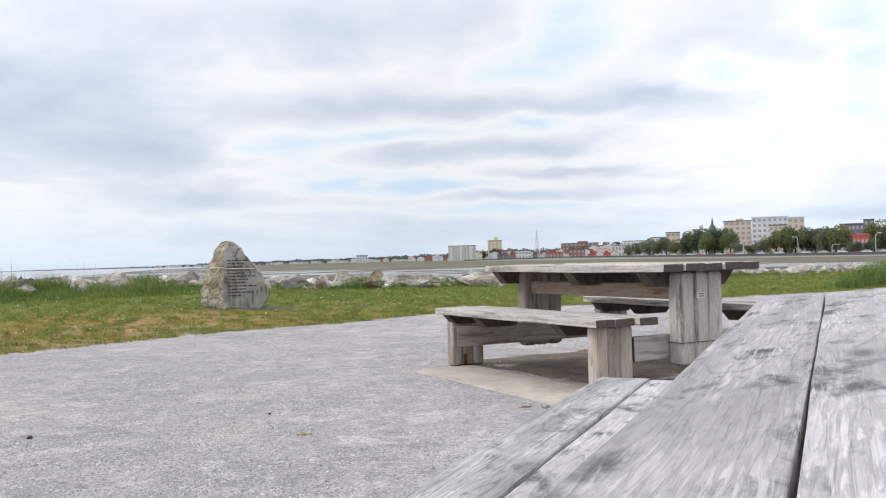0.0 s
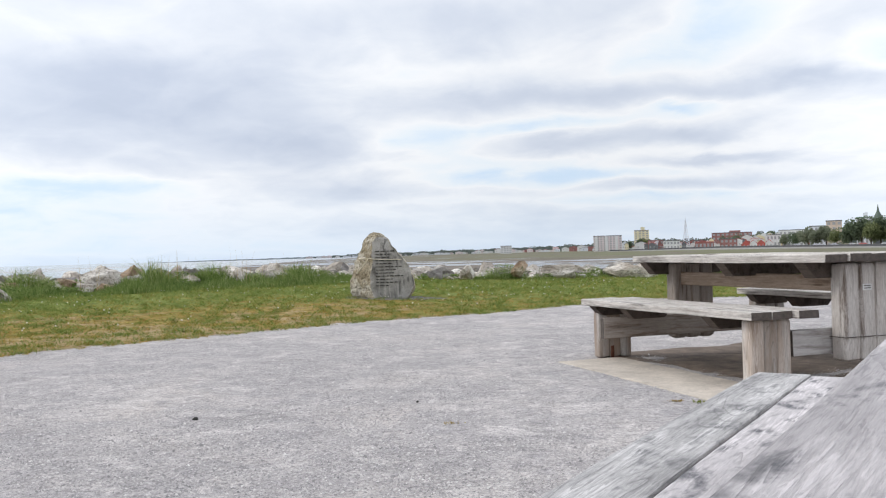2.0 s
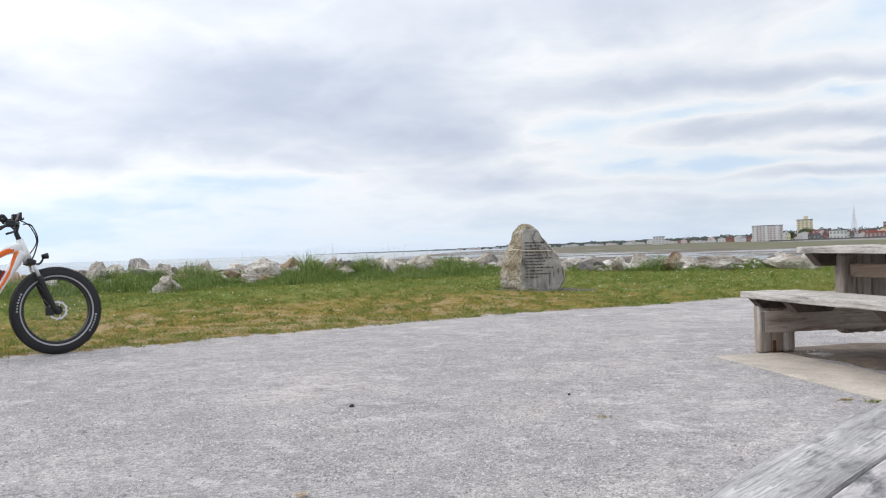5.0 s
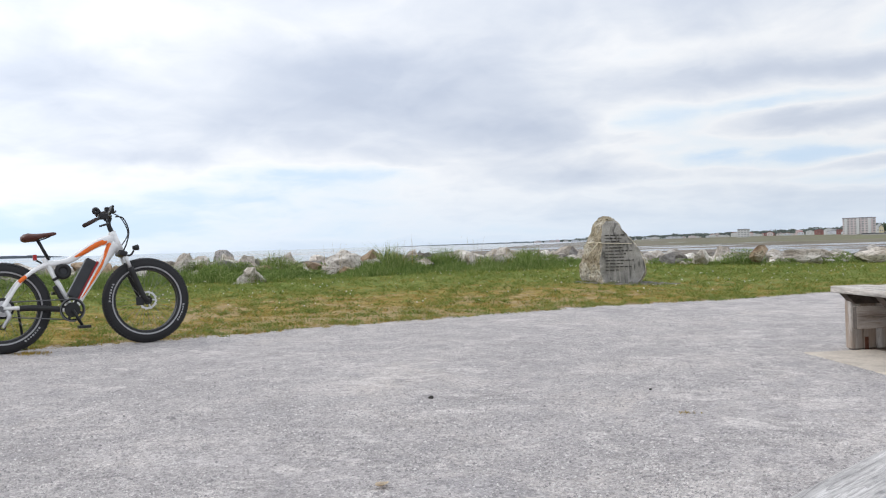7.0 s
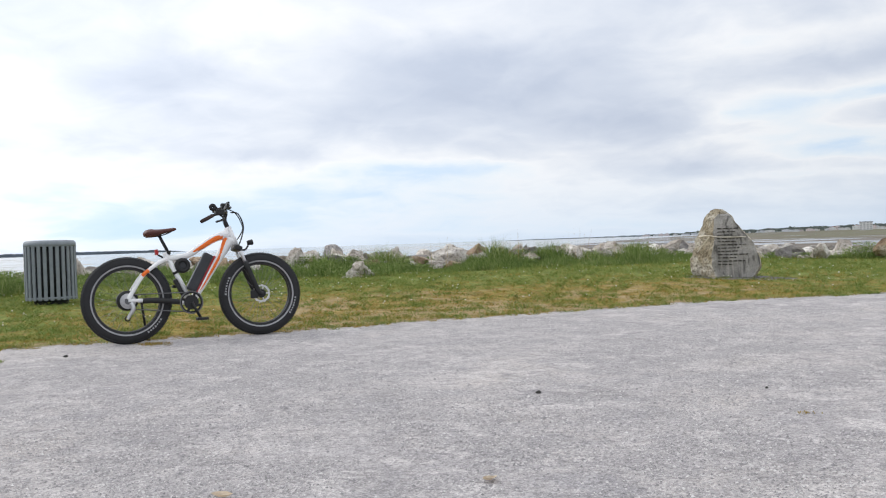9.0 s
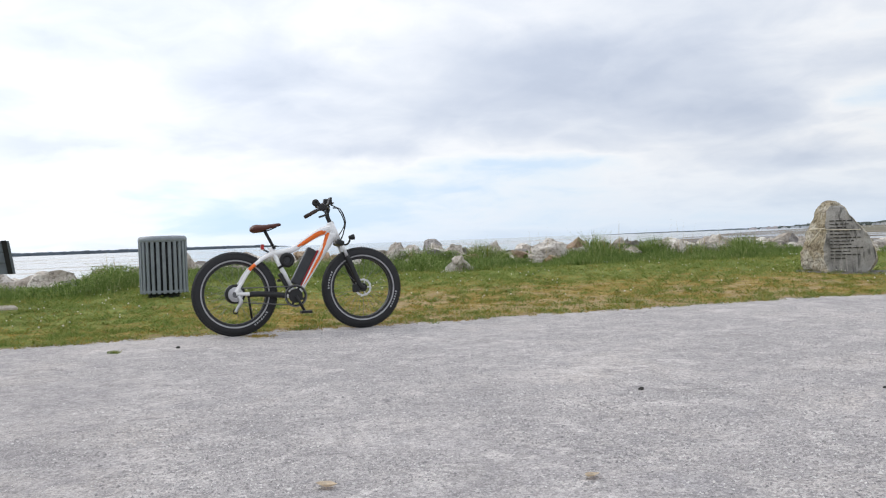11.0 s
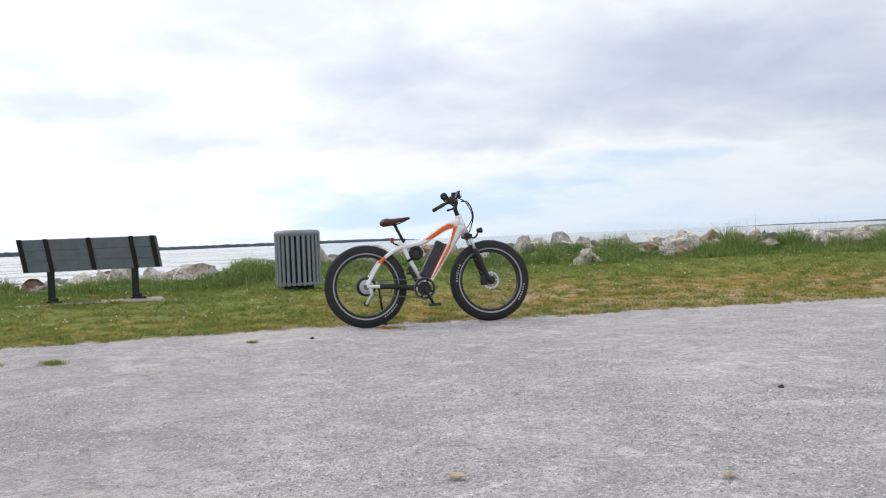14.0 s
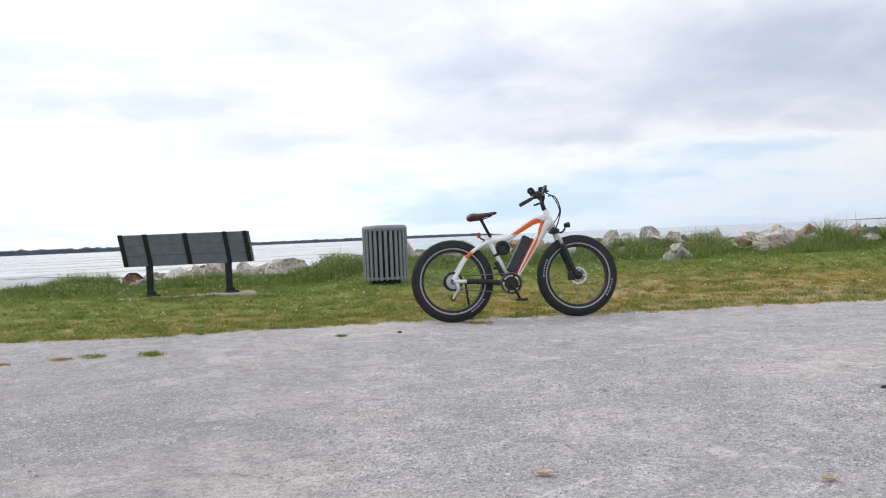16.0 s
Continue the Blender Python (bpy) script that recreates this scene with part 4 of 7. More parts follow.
bmesh.ops.create_grid(bm, x_segments=40, y_segments=24, size=0.5)
for v in bm.verts:
    v.co = Vector((v.co.x * 2.7, v.co.y * 1.5, 0))
    rr = max(abs(v.co.x) / 1.35, abs(v.co.y) / 0.75) * (1 + 0.2 * noise.noise(v.co * 2.5))
    v.co.z = 0.006 + 0.012 * noise.noise(v.co * 3) - 0.03 * max(0, rr - 0.85) / 0.15
tagged(part("dirt_patch", bm, DIRT, m=FAR @ pose(-0.05, 0.16, 0), smooth=True), "damp brown dirt worn bare under the table", "dirt", kind="structure")

MULCH = stone_material("grey_chippings", (0.10, 0.095, 0.09), (0.18, 0.17, 0.16), (0.27, 0.255, 0.24), 16.0)
bm = bmesh.new()
rows = []
for i in range(9):
    row = []
    for j in range(40):
        a = 2 * math.pi * j / 40
        k = i / 8 * (1 + 0.12 * math.sin(3 * a + 1) + 0.08 * math.sin(7 * a))
        x, y = MS.x + 0.10 + 0.80 * k * math.cos(a), MS.y + 0.02 + 0.44 * k * math.sin(a)
        row.append(bm.verts.new((x, y, gz(x, y) + 0.008 - 0.03 * max(0, i / 8 - 0.8) + 0.008 * noise.noise(Vector((x * 9, y * 9, 0))))))
    rows.append(row)
for a, b in zip(rows, rows[1:]):
    for j in range(40):
        bm.faces.new((a[j], a[(j + 1) % 40], b[(j + 1) % 40], b[j]))
bmesh.ops.remove_doubles(bm, verts=bm.verts[:], dist=0.0005)
tagged(part("stone_bed", bm, MULCH), "bed of grey chippings round the memorial", "gravel bed", kind="structure")

# ---------------------------------------------------------------- fat-tyred electric bicycle
TYRE = plain_material("tyre_rubber", (0.022, 0.022, 0.024), 0.75, 0, 0.2, 30, 0.3)
SIDEWALL = plain_material("reflective_band", (0.34, 0.34, 0.35), 0.5)
RIM = plain_material("black_rim", (0.02, 0.02, 0.022), 0.4)
SPOKE = plain_material("spoke_steel", (0.22, 0.22, 0.23), 0.4, 1.0, 0.1)
ALLOY = plain_material("bare_alloy", (0.62, 0.62, 0.63), 0.35, 0.9, 0.1)
STEEL_DARK = plain_material("dark_steel", (0.16, 0.16, 0.165), 0.4, 0.8, 0.2)
GRIP = plain_material("dark_grip", (0.035, 0.018, 0.014), 0.7)
WHITE_PAINT = plain_material("white_paint", (0.83, 0.83, 0.83), 0.28, 0, 0.03)
ORANGE = plain_material("orange_decal", (0.85, 0.17, 0.02), 0.35, 0, 0.05)
BLACK = plain_material("black_plastic", (0.014, 0.014, 0.015), 0.45, 0, 0.2)
BATTERY = plain_material("battery_case", (0.035, 0.037, 0.042), 0.4, 0, 0.15)
LEATHER = plain_material("brown_leather", (0.085, 0.024, 0.016), 0.5, 0, 0.25, 20, 0.2)
LENS_RED = plain_material("red_lens", (0.35, 0.02, 0.02), 0.3)
LENS_CLEAR = plain_material("clear_lens", (0.5, 0.5, 0.5), 0.15)


def wheel(parent, x, name, motor):
    R = 0.380
    w = new(name)
    w.parent = parent
    w.matrix_basis = pose(x, 0, R)
    bm = bmesh.new()
    ring(bm, (0, 0, 0), 0.324, 0.056, "Y", 64, 16, 0.80)
    part("tyre", bm, TYRE, w, smooth=True)
    bm = bmesh.new()
    n = 84
    for i in range(n):
        for y in (-0.028, 0.0, 0.028):
            a = 2 * math.pi * (i + (0.5 if y == 0 else 0)) / n
            rr = 0.378 if y == 0 else 0.3685
            box(bm, (0, 0, 0), (0.012, 0.024, 0.009), Matrix.Rotation(-a, 4, "Y") @ Matrix.Translation((0, y, rr)) @ Matrix.Rotation(-0.6 * (y > 0) + 0.6 * (y < 0), 4, "X"))
    part("tread", bm, TYRE, w, "knobbly tyre tread")
    for y in (-1, 1):
        bm = bmesh.new()
        rows = [[bm.verts.new((r * math.cos(2 * math.pi * i / 64), y * yy, r * math.sin(2 * math.pi * i / 64))) for i in range(64)] for r, yy in ((0.294, 0.0408), (0.298, 0.0427), (0.303, 0.0445), (0.307, 0.0457))]
        for a, b in zip(rows, rows[1:]):
            for i in range(64):
                bm.faces.new((a[i], a[(i + 1) % 64], b[(i + 1) % 64], b[i]))
        part("reflective_band", bm, SIDEWALL, w, "silver reflective stripe", True)
        # raised maker's lettering, kept as plain bars
        for c in ((-150,) if motor else (-126, 62)):
            bm = bmesh.new()
            for k in range(7):
                a = radians(c + k * 4.4)
                box(bm, (0, 0, 0), (0.014, 0.002, 0.012 if k % 3 else 0.016), Matrix.Rotation(-a, 4, "Y") @ Matrix.Translation((0, y * 0.0455, 0.326)))
            part("tyre_mark", bm, SIDEWALL, w, "pale bars of tyre marking")
    bm = bmesh.new()
    rows = [[bm.verts.new((r * math.cos(2 * math.pi * i / 64), y, r * math.sin(2 * math.pi * i / 64))) for i in range(64)] for r, y in ((0.272, -0.035), (0.288, -0.038), (0.288, 0.038), (0.272, 0.035))]
    for k in range(4):
        a, b = rows[k], rows[(k + 1) % 4]
        for i in range(64):
            bm.faces.new((a[i], a[(i + 1) % 64], b[(i + 1) % 64], b[i]))
    part("rim", bm, RIM, w, smooth=False)
    hub_r = 0.088 if motor else 0.028
    bm = bmesh.new()
    for i in range(36):
        a = 2 * math.pi * i / 36
        b = a + (0.35 if i % 2 else -0.35)
        s = 1 if i % 4 < 2 else -1
        rod(bm, (hub_r * 0.95 * math.cos(b), s * 0.035, hub_r * 0.95 * math.sin(b)), (0.274 * math.cos(a), s * 0.012, 0.274 * math.sin(a)), 0.0013, seg=5, caps=False)
    part("spokes", bm, SPOKE, w, "thin steel spokes")
    bm = bmesh.new()
    rod(bm, (0, -0.055, 0), (0, 0.055, 0), hub_r, seg=28)
    rod(bm, (0, -0.085, 0), (0, 0.085, 0), 0.014, seg=12)
    part("hub", bm, BLACK, w, "black hub motor" if motor else "black hub", True)
    if motor:
        bm = bmesh.new()
        for k, r in enumerate((0.062, 0.054, 0.047, 0.041, 0.035, 0.03)):
            rod(bm, (0, -0.058 - k * 0.005, 0), (0, -0.061 - k * 0.005, 0), r, seg=24)
        part("cassette", bm, STEEL_DARK, w, "stacked steel sprockets")
    else:
        bm = bmesh.new()
        for i in range(24):
            a0, a1 = 2 * math.pi * i / 24, 2 * math.pi * (i + 1) / 24
            p = [bm.verts.new((r * math.cos(a), -0.05, r * math.sin(a))) for r, a in ((0.064, a0), (0.08 + 0.004 * (i % 2), a0), (0.08 + 0.004 * (i % 2), a1), (0.064, a1))]
            bm.faces.new(p)
        for i in range(5):
            a = 2 * math.pi * i / 5
            rod(bm, (0, -0.05, 0), (0.068 * math.cos(a), -0.05, 0.068 * math.sin(a)), 0.006, seg=6)
        part("brake_disc", bm, ALLOY, w, "perforated steel brake disc")
        bm = bmesh.new()
        rod(bm, (0, -0.051, 0), (0, -0.060, 0), 0.040, seg=20)
        part("disc_carrier", bm, BLACK, w, "black centre of the brake disc")
    return w


def bicycle(m):
    t = thing("electric_bicycle", m, "white electric bicycle with orange decals, fat tyres and brown saddle", "bicycle")
    WB = 1.155
    wheel(t, -0.02, "rear_wheel", True)
    wheel(t, WB, "front_wheel", False)
    f = new("frame")
    f.parent = t
    bb = (0.515, 0, 0.335)

    def tube(name, pts, radii, mat, seg=12, squash=1.0, parent=f, label="", n=6):
        bm = bmesh.new()
        q = smooth_path(pts, n) if len(pts) > 2 else [Vector(p) for p in pts]
        if isinstance(radii, (list, tuple)):
            k = len(q) - 1
            rr = [float(np.interp(i / k, np.linspace(0, 1, len(radii)), radii)) for i in range(len(q))]
        else:
            rr = radii
        sweep(bm, q, rr, seg, squash)
        return part(name, bm, mat, parent, label, True)

    tube("head_tube", [(0.880, 0, 1.005), (0.948, 0, 0.825)], 0.034, WHITE_PAINT)
    tube("down_tube", [(0.905, 0, 0.90), (0.745, 0, 0.66), (0.535, 0, 0.345)], [0.05, 0.036, 0.034], WHITE_PAINT)
    tube("top_tube", [(0.885, 0, 0.94), (0.76, 0, 0.905), (0.62, 0, 0.825), (0.50, 0, 0.755), (0.325, 0, 0.735)], [0.045, 0.036, 0.031, 0.027, 0.026], WHITE_PAINT)
    tube("seat_tube", [(0.315, 0, 0.79), (0.525, 0, 0.345)], 0.022, WHITE_PAINT)
    tube("decal", [(0.845, -0.004, 0.925), (0.76, -0.010, 0.901), (0.64, -0.011, 0.832), (0.51, -0.009, 0.757)], [0.031, 0.028, 0.023, 0.012], ORANGE, squash=1.12, label="orange swoosh on the top tube")
    tube("decal", [(0.860, -0.006, 0.90), (0.80, -0.013, 0.755), (0.70, -0.014, 0.585), (0.55, -0.012, 0.36)], [0.024, 0.021, 0.018, 0.014], ORANGE, squash=1.35, label="orange swoosh on the down tube")
    for s in (-1, 1):
        tube("seat_stay", [(0.335, s * 0.012, 0.735), (0.24, s * 0.05, 0.69), (0.12, s * 0.075, 0.60), (0.03, s * 0.08, 0.47), (-0.02, s * 0.08, 0.39)], [0.02, 0.017, 0.016, 0.017, 0.02], WHITE_PAINT)
        tube("chain_stay", [(0.515, s * 0.03, 0.337), (0.40, s * 0.062, 0.345), (0.20, s * 0.075, 0.368), (-0.02, s * 0.082, 0.38)], [0.024, 0.02, 0.018, 0.014], WHITE_PAINT)
    tube("stay_decal", [(0.16, -0.077, 0.634), (0.13, -0.079, 0.612), (0.105, -0.08, 0.588)], 0.0165, ORANGE)
    tube("chain_stay_guard", [(0.43, -0.062, 0.343), (0.22, -0.078, 0.368), (0.10, -0.082, 0.371)], 0.025, BLACK, label="black guard on the chain stay")
    bm = bmesh.new()
    rod(bm, (bb[0], -0.06, bb[2]), (bb[0], 0.06, bb[2]), 0.035, seg=20)
    part("bottom_bracket", bm, WHITE_PAINT, f, smooth=True)
    # battery along the down tube
    ang = -math.degrees(math.atan2(0.749 - 0.444, 0.702 - 0.534))
    bat = new("battery")
    bat.parent = t
    bm = bmesh.new()
    box(bm, (0, 0, 0), (0.37, 0.085, 0.092), None, 0.02, 3)
    part("case", bm, BATTERY, bat, m=pose(0.612, 0, 0.600, 0, ang, 0), label="black battery case", smooth=False)
    bm = bmesh.new()
    box(bm, (0, 0, 0), (0.385, 0.07, 0.02), None, 0.006, 2)
    part("rail", bm, LENS_RED, bat, m=pose(0.656, 0, 0.575, 0, ang, 0), label="dark red mounting rail")
    # round black bag in front of the seat tube
    bag = new("controller_pouch")
    bag.parent = t
    bm = bmesh.new()
    ring(bm, (0.462, -0.01, 0.668), 0.048, 0.022, "Y", 28, 10, 1.6)
    part("ring", bm, BLACK, bag, smooth=True)
    bm = bmesh.new()
    box(bm, (0.465, 0, 0.668), (0.07, 0.05, 0.09), None, 0.012, 2)
    part("pouch", bm, BATTERY, bag)
    tube("seat_tube_band", [(0.397, 0, 0.618), (0.407, 0, 0.597)], 0.027, BLACK)
    bm = bmesh.new()
    box(bm, (0, 0, 0), (0.17, 0.05, 0.036), None, 0.008, 2)
    part("controller", bm, BLACK, t, "black controller box", m=pose(0.425, -0.01, 0.47, 0, 64, 0))
    # saddle and post
    sad = new("seat")
    sad.parent = t
    bm = bmesh.new()
    prof = [(-0.148, 0.05, 0.026), (-0.125, 0.080, 0.046), (-0.085, 0.088, 0.050), (-0.04, 0.076, 0.042), (0.02, 0.042, 0.030), (0.08, 0.025, 0.023), (0.13, 0.020, 0.020), (0.15, 0.010, 0.011)]
    rows = []
    for x, w, h in prof:
        rows.append([bm.verts.new((x, w * math.cos(2 * math.pi * j / 14), h * math.sin(2 * math.pi * j / 14) * (1.0 if math.sin(2 * math.pi * j / 14) > 0 else 0.9) + (0.008 if x < -0.08 else 0) + 0.012 * math.sin(x * 10))) for j in range(14)])
    for a, b in zip(rows, rows[1:]):
        for j in range(14):
            bm.faces.new((a[j], a[(j + 1) % 14], b[(j + 1) % 14], b[j]))
    bm.faces.new(rows[0][::-1]), bm.faces.new(rows[-1])
    part("saddle", bm, LEATHER, sad, "brown leather saddle", True, pose(0.282, 0, 0.972, 0, -6, 0) @ Matrix.Diagonal((0.95, 1, 0.8, 1)))
    tube("seat_post", [(0.355, 0, 0.77), (0.262, 0, 0.965)], 0.014, BLACK, parent=sad)
    tube("clamp", [(0.342, 0, 0.80), (0.350, 0, 0.782)], 0.026, BLACK, parent=sad)
    for s in (-1, 1):
        tube("spring", [(0.17, s * 0.045, 0.945), (0.21, s * 0.03, 0.935), (0.30, s * 0.02, 0.945), (0.38, s * 0.01, 0.975)], 0.005, BLACK, 6, parent=sad)
    lamp = new("tail_lamp")
    lamp.parent = t
    bm = bmesh.new()
    box(bm, (0.245, 0, 0.795), (0.03, 0.05, 0.05), None, 0.01, 2)
    part("lens", bm, LENS_RED, lamp)
    tube("bracket", [(0.255, 0, 0.77), (0.30, 0, 0.745)], 0.008, BLACK, parent=lamp)
    # fork
    fk = new("fork")
    fk.parent = t
    bm = bmesh.new()
    box(bm, (0, 0, 0), (0.07, 0.20, 0.05), None, 0.016, 2)
    part("crown", bm, BLACK, fk, m=pose(0.955, 0, 0.805, 0, 20, 0))
    for s in (-1, 1):
        tube("stanchion", [(0.957, s * 0.075, 0.82), (1.03, s * 0.075, 0.63)], 0.017, ALLOY, parent=fk)
        tube("leg", [(1.012, s * 0.075, 0.68), (1.115, s * 0.075, 0.42), (WB, s * 0.075, 0.375)], [0.026, 0.024, 0.022], BLACK, parent=fk, n=5)
    bm = bmesh.new()
    box(bm, (1.085, -0.066, 0.375), (0.07, 0.03, 0.075), None, 0.01, 2)
    part("brake_caliper", bm, BLACK, fk)
    # handlebar
    hb = new("handlebar")
    hb.parent = t
    tube("stem", [(0.886, 0, 0.99), (0.858, 0, 1.07), (0.872, 0, 1.13)], [0.022, 0.02, 0.02], BLACK, parent=hb)
    pts = [(0.60, -0.33, 1.040), (0.70, -0.25, 1.09), (0.82, -0.13, 1.135), (0.875, 0, 1.135), (0.90, 0.12, 1.165), (0.89, 0.25, 1.20), (0.84, 0.33, 1.19)]
    tube("bar", pts, 0.013, BLACK, 8, parent=hb)
    for s in (-1, 1):
        tube("grip", ([(0.585, -0.345, 1.032), (0.70, -0.25, 1.09)] if s < 0 else [(0.83, 0.345, 1.185), (0.89, 0.25, 1.2)]), 0.017, GRIP, parent=hb, label="dark brown rubber grip")
        tube("brake_lever", [(0.78, s * 0.20, 1.10), (0.80, s * 0.23, 1.06), (0.72, s * 0.30, 1.03)] if s < 0 else [(0.90, 0.2, 1.19), (0.96, 0.22, 1.2), (0.985, 0.28, 1.215)], 0.009, BLACK, 6, parent=hb)
        bm = bmesh.new()
        box(bm, (0.775 if s < 0 else 0.91, s * 0.19, 1.125 if s < 0 else 1.215), (0.08, 0.06, 0.055), None, 0.01, 2)
        part("control_pod", bm, BLACK, hb)
    bm = bmesh.new()
    box(bm, (0, 0, 0), (0.075, 0.10, 0.02), None, 0.006, 2)
    part("display", bm, BLACK, hb, m=pose(0.895, 0.05, 1.205, 0, -70, 0))
    tube("mirror_arm", [(0.74, -0.22, 1.11), (0.755, -0.21, 1.15), (0.735, -0.20, 1.185)], 0.007, BLACK, 6, parent=hb)
    bm = bmesh.new()
    ring(bm, (0.715, -0.20, 1.17), 0.018, 0.016, "Y", 18, 8)
    part("bell", bm, BLACK, hb, smooth=True)
    tube("cable", [(0.90, -0.08, 1.13), (0.97, -0.06, 1.12), (1.02, -0.04, 1.01), (1.0, -0.03, 0.90), (0.965, -0.05, 0.83)], 0.006, BLACK, 6, parent=hb)
    tube("cable", [(0.91, 0.10, 1.18), (0.98, 0.06, 1.13), (1.03, 0.04, 0.99), (0.95, 0.02, 0.86)], 0.005, BLACK, 6, parent=hb)
    hl = new("headlight")
    hl.parent = t
    tube("bracket", [(0.955, 0, 0.80), (1.03, 0, 0.79), (1.065, 0, 0.83)], 0.009, BLACK, 6, parent=hl)
    bm = bmesh.new()
    rod(bm, (1.058, 0, 0.852), (1.105, 0, 0.860), 0.020, 0.027, 16)
    part("housing", bm, BLACK, hl, smooth=True)
    bm = bmesh.new()
    rod(bm, (1.1055, 0, 0.860), (1.110, 0, 0.8605), 0.024, seg=16)
    part("lens", bm, LENS_CLEAR, hl)
    # drive
    dr = new("drivetrain")
    dr.parent = t
    bm = bmesh.new()
    ring(bm, (bb[0], -0.075, bb[2]), 0.088, 0.008, "Y", 40, 6)
    for i in range(4):
        a = 2 * math.pi * i / 4 + 0.4
        box(bm, (0, 0, 0), (0.085, 0.006, 0.022), Matrix.Translation((bb[0], -0.075, bb[2])) @ Matrix.Rotation(a, 4, "Y") @ Matrix.Translation((0.042, 0, 0)))
    rod(bm, (bb[0], -0.074, bb[2]), (bb[0], -0.080, bb[2]), 0.064, seg=28)
    part("chainring", bm, BLACK, dr)
    bm = bmesh.new()
    ring(bm, (bb[0], -0.083, bb[2]), 0.098, 0.006, "Y", 40, 6)
    part("chain_guard", bm, STEEL_DARK, dr, smooth=True)
    for s, y in ((1, -0.1), (-1, 0.1)):
        d = Vector((0.075 * s, 0, -0.15 * s))
        tube("crank", [(bb[0], y, bb[2]), (bb[0] + d.x, y, bb[2] + d.z)], 0.013, ALLOY if s < 0 else BLACK, 8, parent=dr)
        bm = bmesh.new()
        box(bm, (bb[0] + d.x, y + (-0.055 if y < 0 else 0.055), bb[2] + d.z), (0.10, 0.09, 0.025), None, 0.006, 2)
        part("pedal", bm, BLACK, dr)
    for z0, z1 in ((0.425, 0.43), (0.25, 0.305)):
        tube("chain", [(bb[0], -0.075, z0), (0.0, -0.072, z1)], 0.005, STEEL_DARK, 6, parent=dr)
    tube("derailleur", [(0.0, -0.09, 0.36), (0.02, -0.095, 0.31), (-0.01, -0.085, 0.255), (-0.03, -0.08, 0.22)], [0.016, 0.02, 0.014, 0.012], ALLOY, 8, parent=dr)
    bm = bmesh.new()
    ring(bm, (-0.03, -0.075, 0.225), 0.02, 0.006, "Y", 16, 6)
    part("jockey_wheel", bm, BLACK, dr)
    for k in range(4):
        bm = bmesh.new()
        ring(bm, (-0.02, -0.066 - 0.006 * k, 0.375), 0.062 - 0.009 * k, 0.005, "Y", 28, 6)
        part("sprocket", bm, ALLOY, dr, smooth=True)
    ks = new("kickstand")
    ks.parent = t
    tube("arm", [(0.11, 0.085, 0.36), (0.14, 0.15, 0.16), (0.165, 0.215, 0.018)], 0.011, BLACK, 8, parent=ks)
    tube("foot", [(0.155, 0.205, 0.03), (0.185, 0.225, 0.012)], 0.016, BLACK, 8, parent=ks)
    return t


RW, FW = polar(49.22, 8.36), polar(41.45, 8.57)
BA = math.degrees(math.atan2(FW.y - RW.y, FW.x - RW.x))
bicycle(pose(RW.x, RW.y, 0.0, 0, 0, BA) @ pose(0, 0, 0, -3, 0, 0))

# ---------------------------------------------------------------- boulders of the shore defence
BOULDER_PALE = stone_material("pale_boulder", (0.31, 0.265, 0.215), (0.50, 0.45, 0.395), (0.72, 0.68, 0.63), 2.2)
BOULDER_GREY = stone_material("grey_boulder", (0.17, 0.155, 0.145), (0.27, 0.25, 0.235), (0.38, 0.36, 0.34), 2.2)
BOULDER_TAN = stone_material("tan_boulder", (0.26, 0.17, 0.11), (0.42, 0.31, 0.21), (0.52, 0.44, 0.35), 2.2)
BOULDER_RUST = stone_material("rust_boulder", (0.09, 0.055, 0.04), (0.19, 0.11, 0.07), (0.34, 0.22, 0.15), 2.2)
TONES = [(BOULDER_PALE, "pale limestone boulder of the shore defence"), (BOULDER_GREY, "dark grey boulder of the shore defence"), (BOULDER_TAN, "tan-brown boulder of the shore defence"), (BOULDER_RUST, "rust-brown boulder of the shore defence")]


def boulder_meshes():
    out = []
    for tone, (mat, _) in enumerate(TONES):
        row = []
        for k in range(7):
            bm = rock_mesh(11 * tone + 3 * k + 1, 0.60, 0.50, 0.46, 4, 0.24, 15, 0.34, 0.70)
            me = bpy.data.meshes.new("boulder")
            bm.to_mesh(me)
            bm.free()
            me.materials.append(mat)
            row.append(me)
        out.append(row)
    return out


BOULDERS = boulder_meshes()


def boulder(az, r, z, sx, sy, sz, tone, k, turn, tip=0.0, label=""):
    ob = new("boulder", BOULDERS[tone][k % 7])
    p = polar(az, r)
    ob.matrix_basis = pose(p.x, p.y, z, 0, 0, turn) @ pose(0, 0, 0, tip, 0, 0) @ Matrix.Diagonal((sx, sy, sz, 1))
    tagged(ob, label or TONES[tone][1], "boulder", "shore boulders")
    return ob


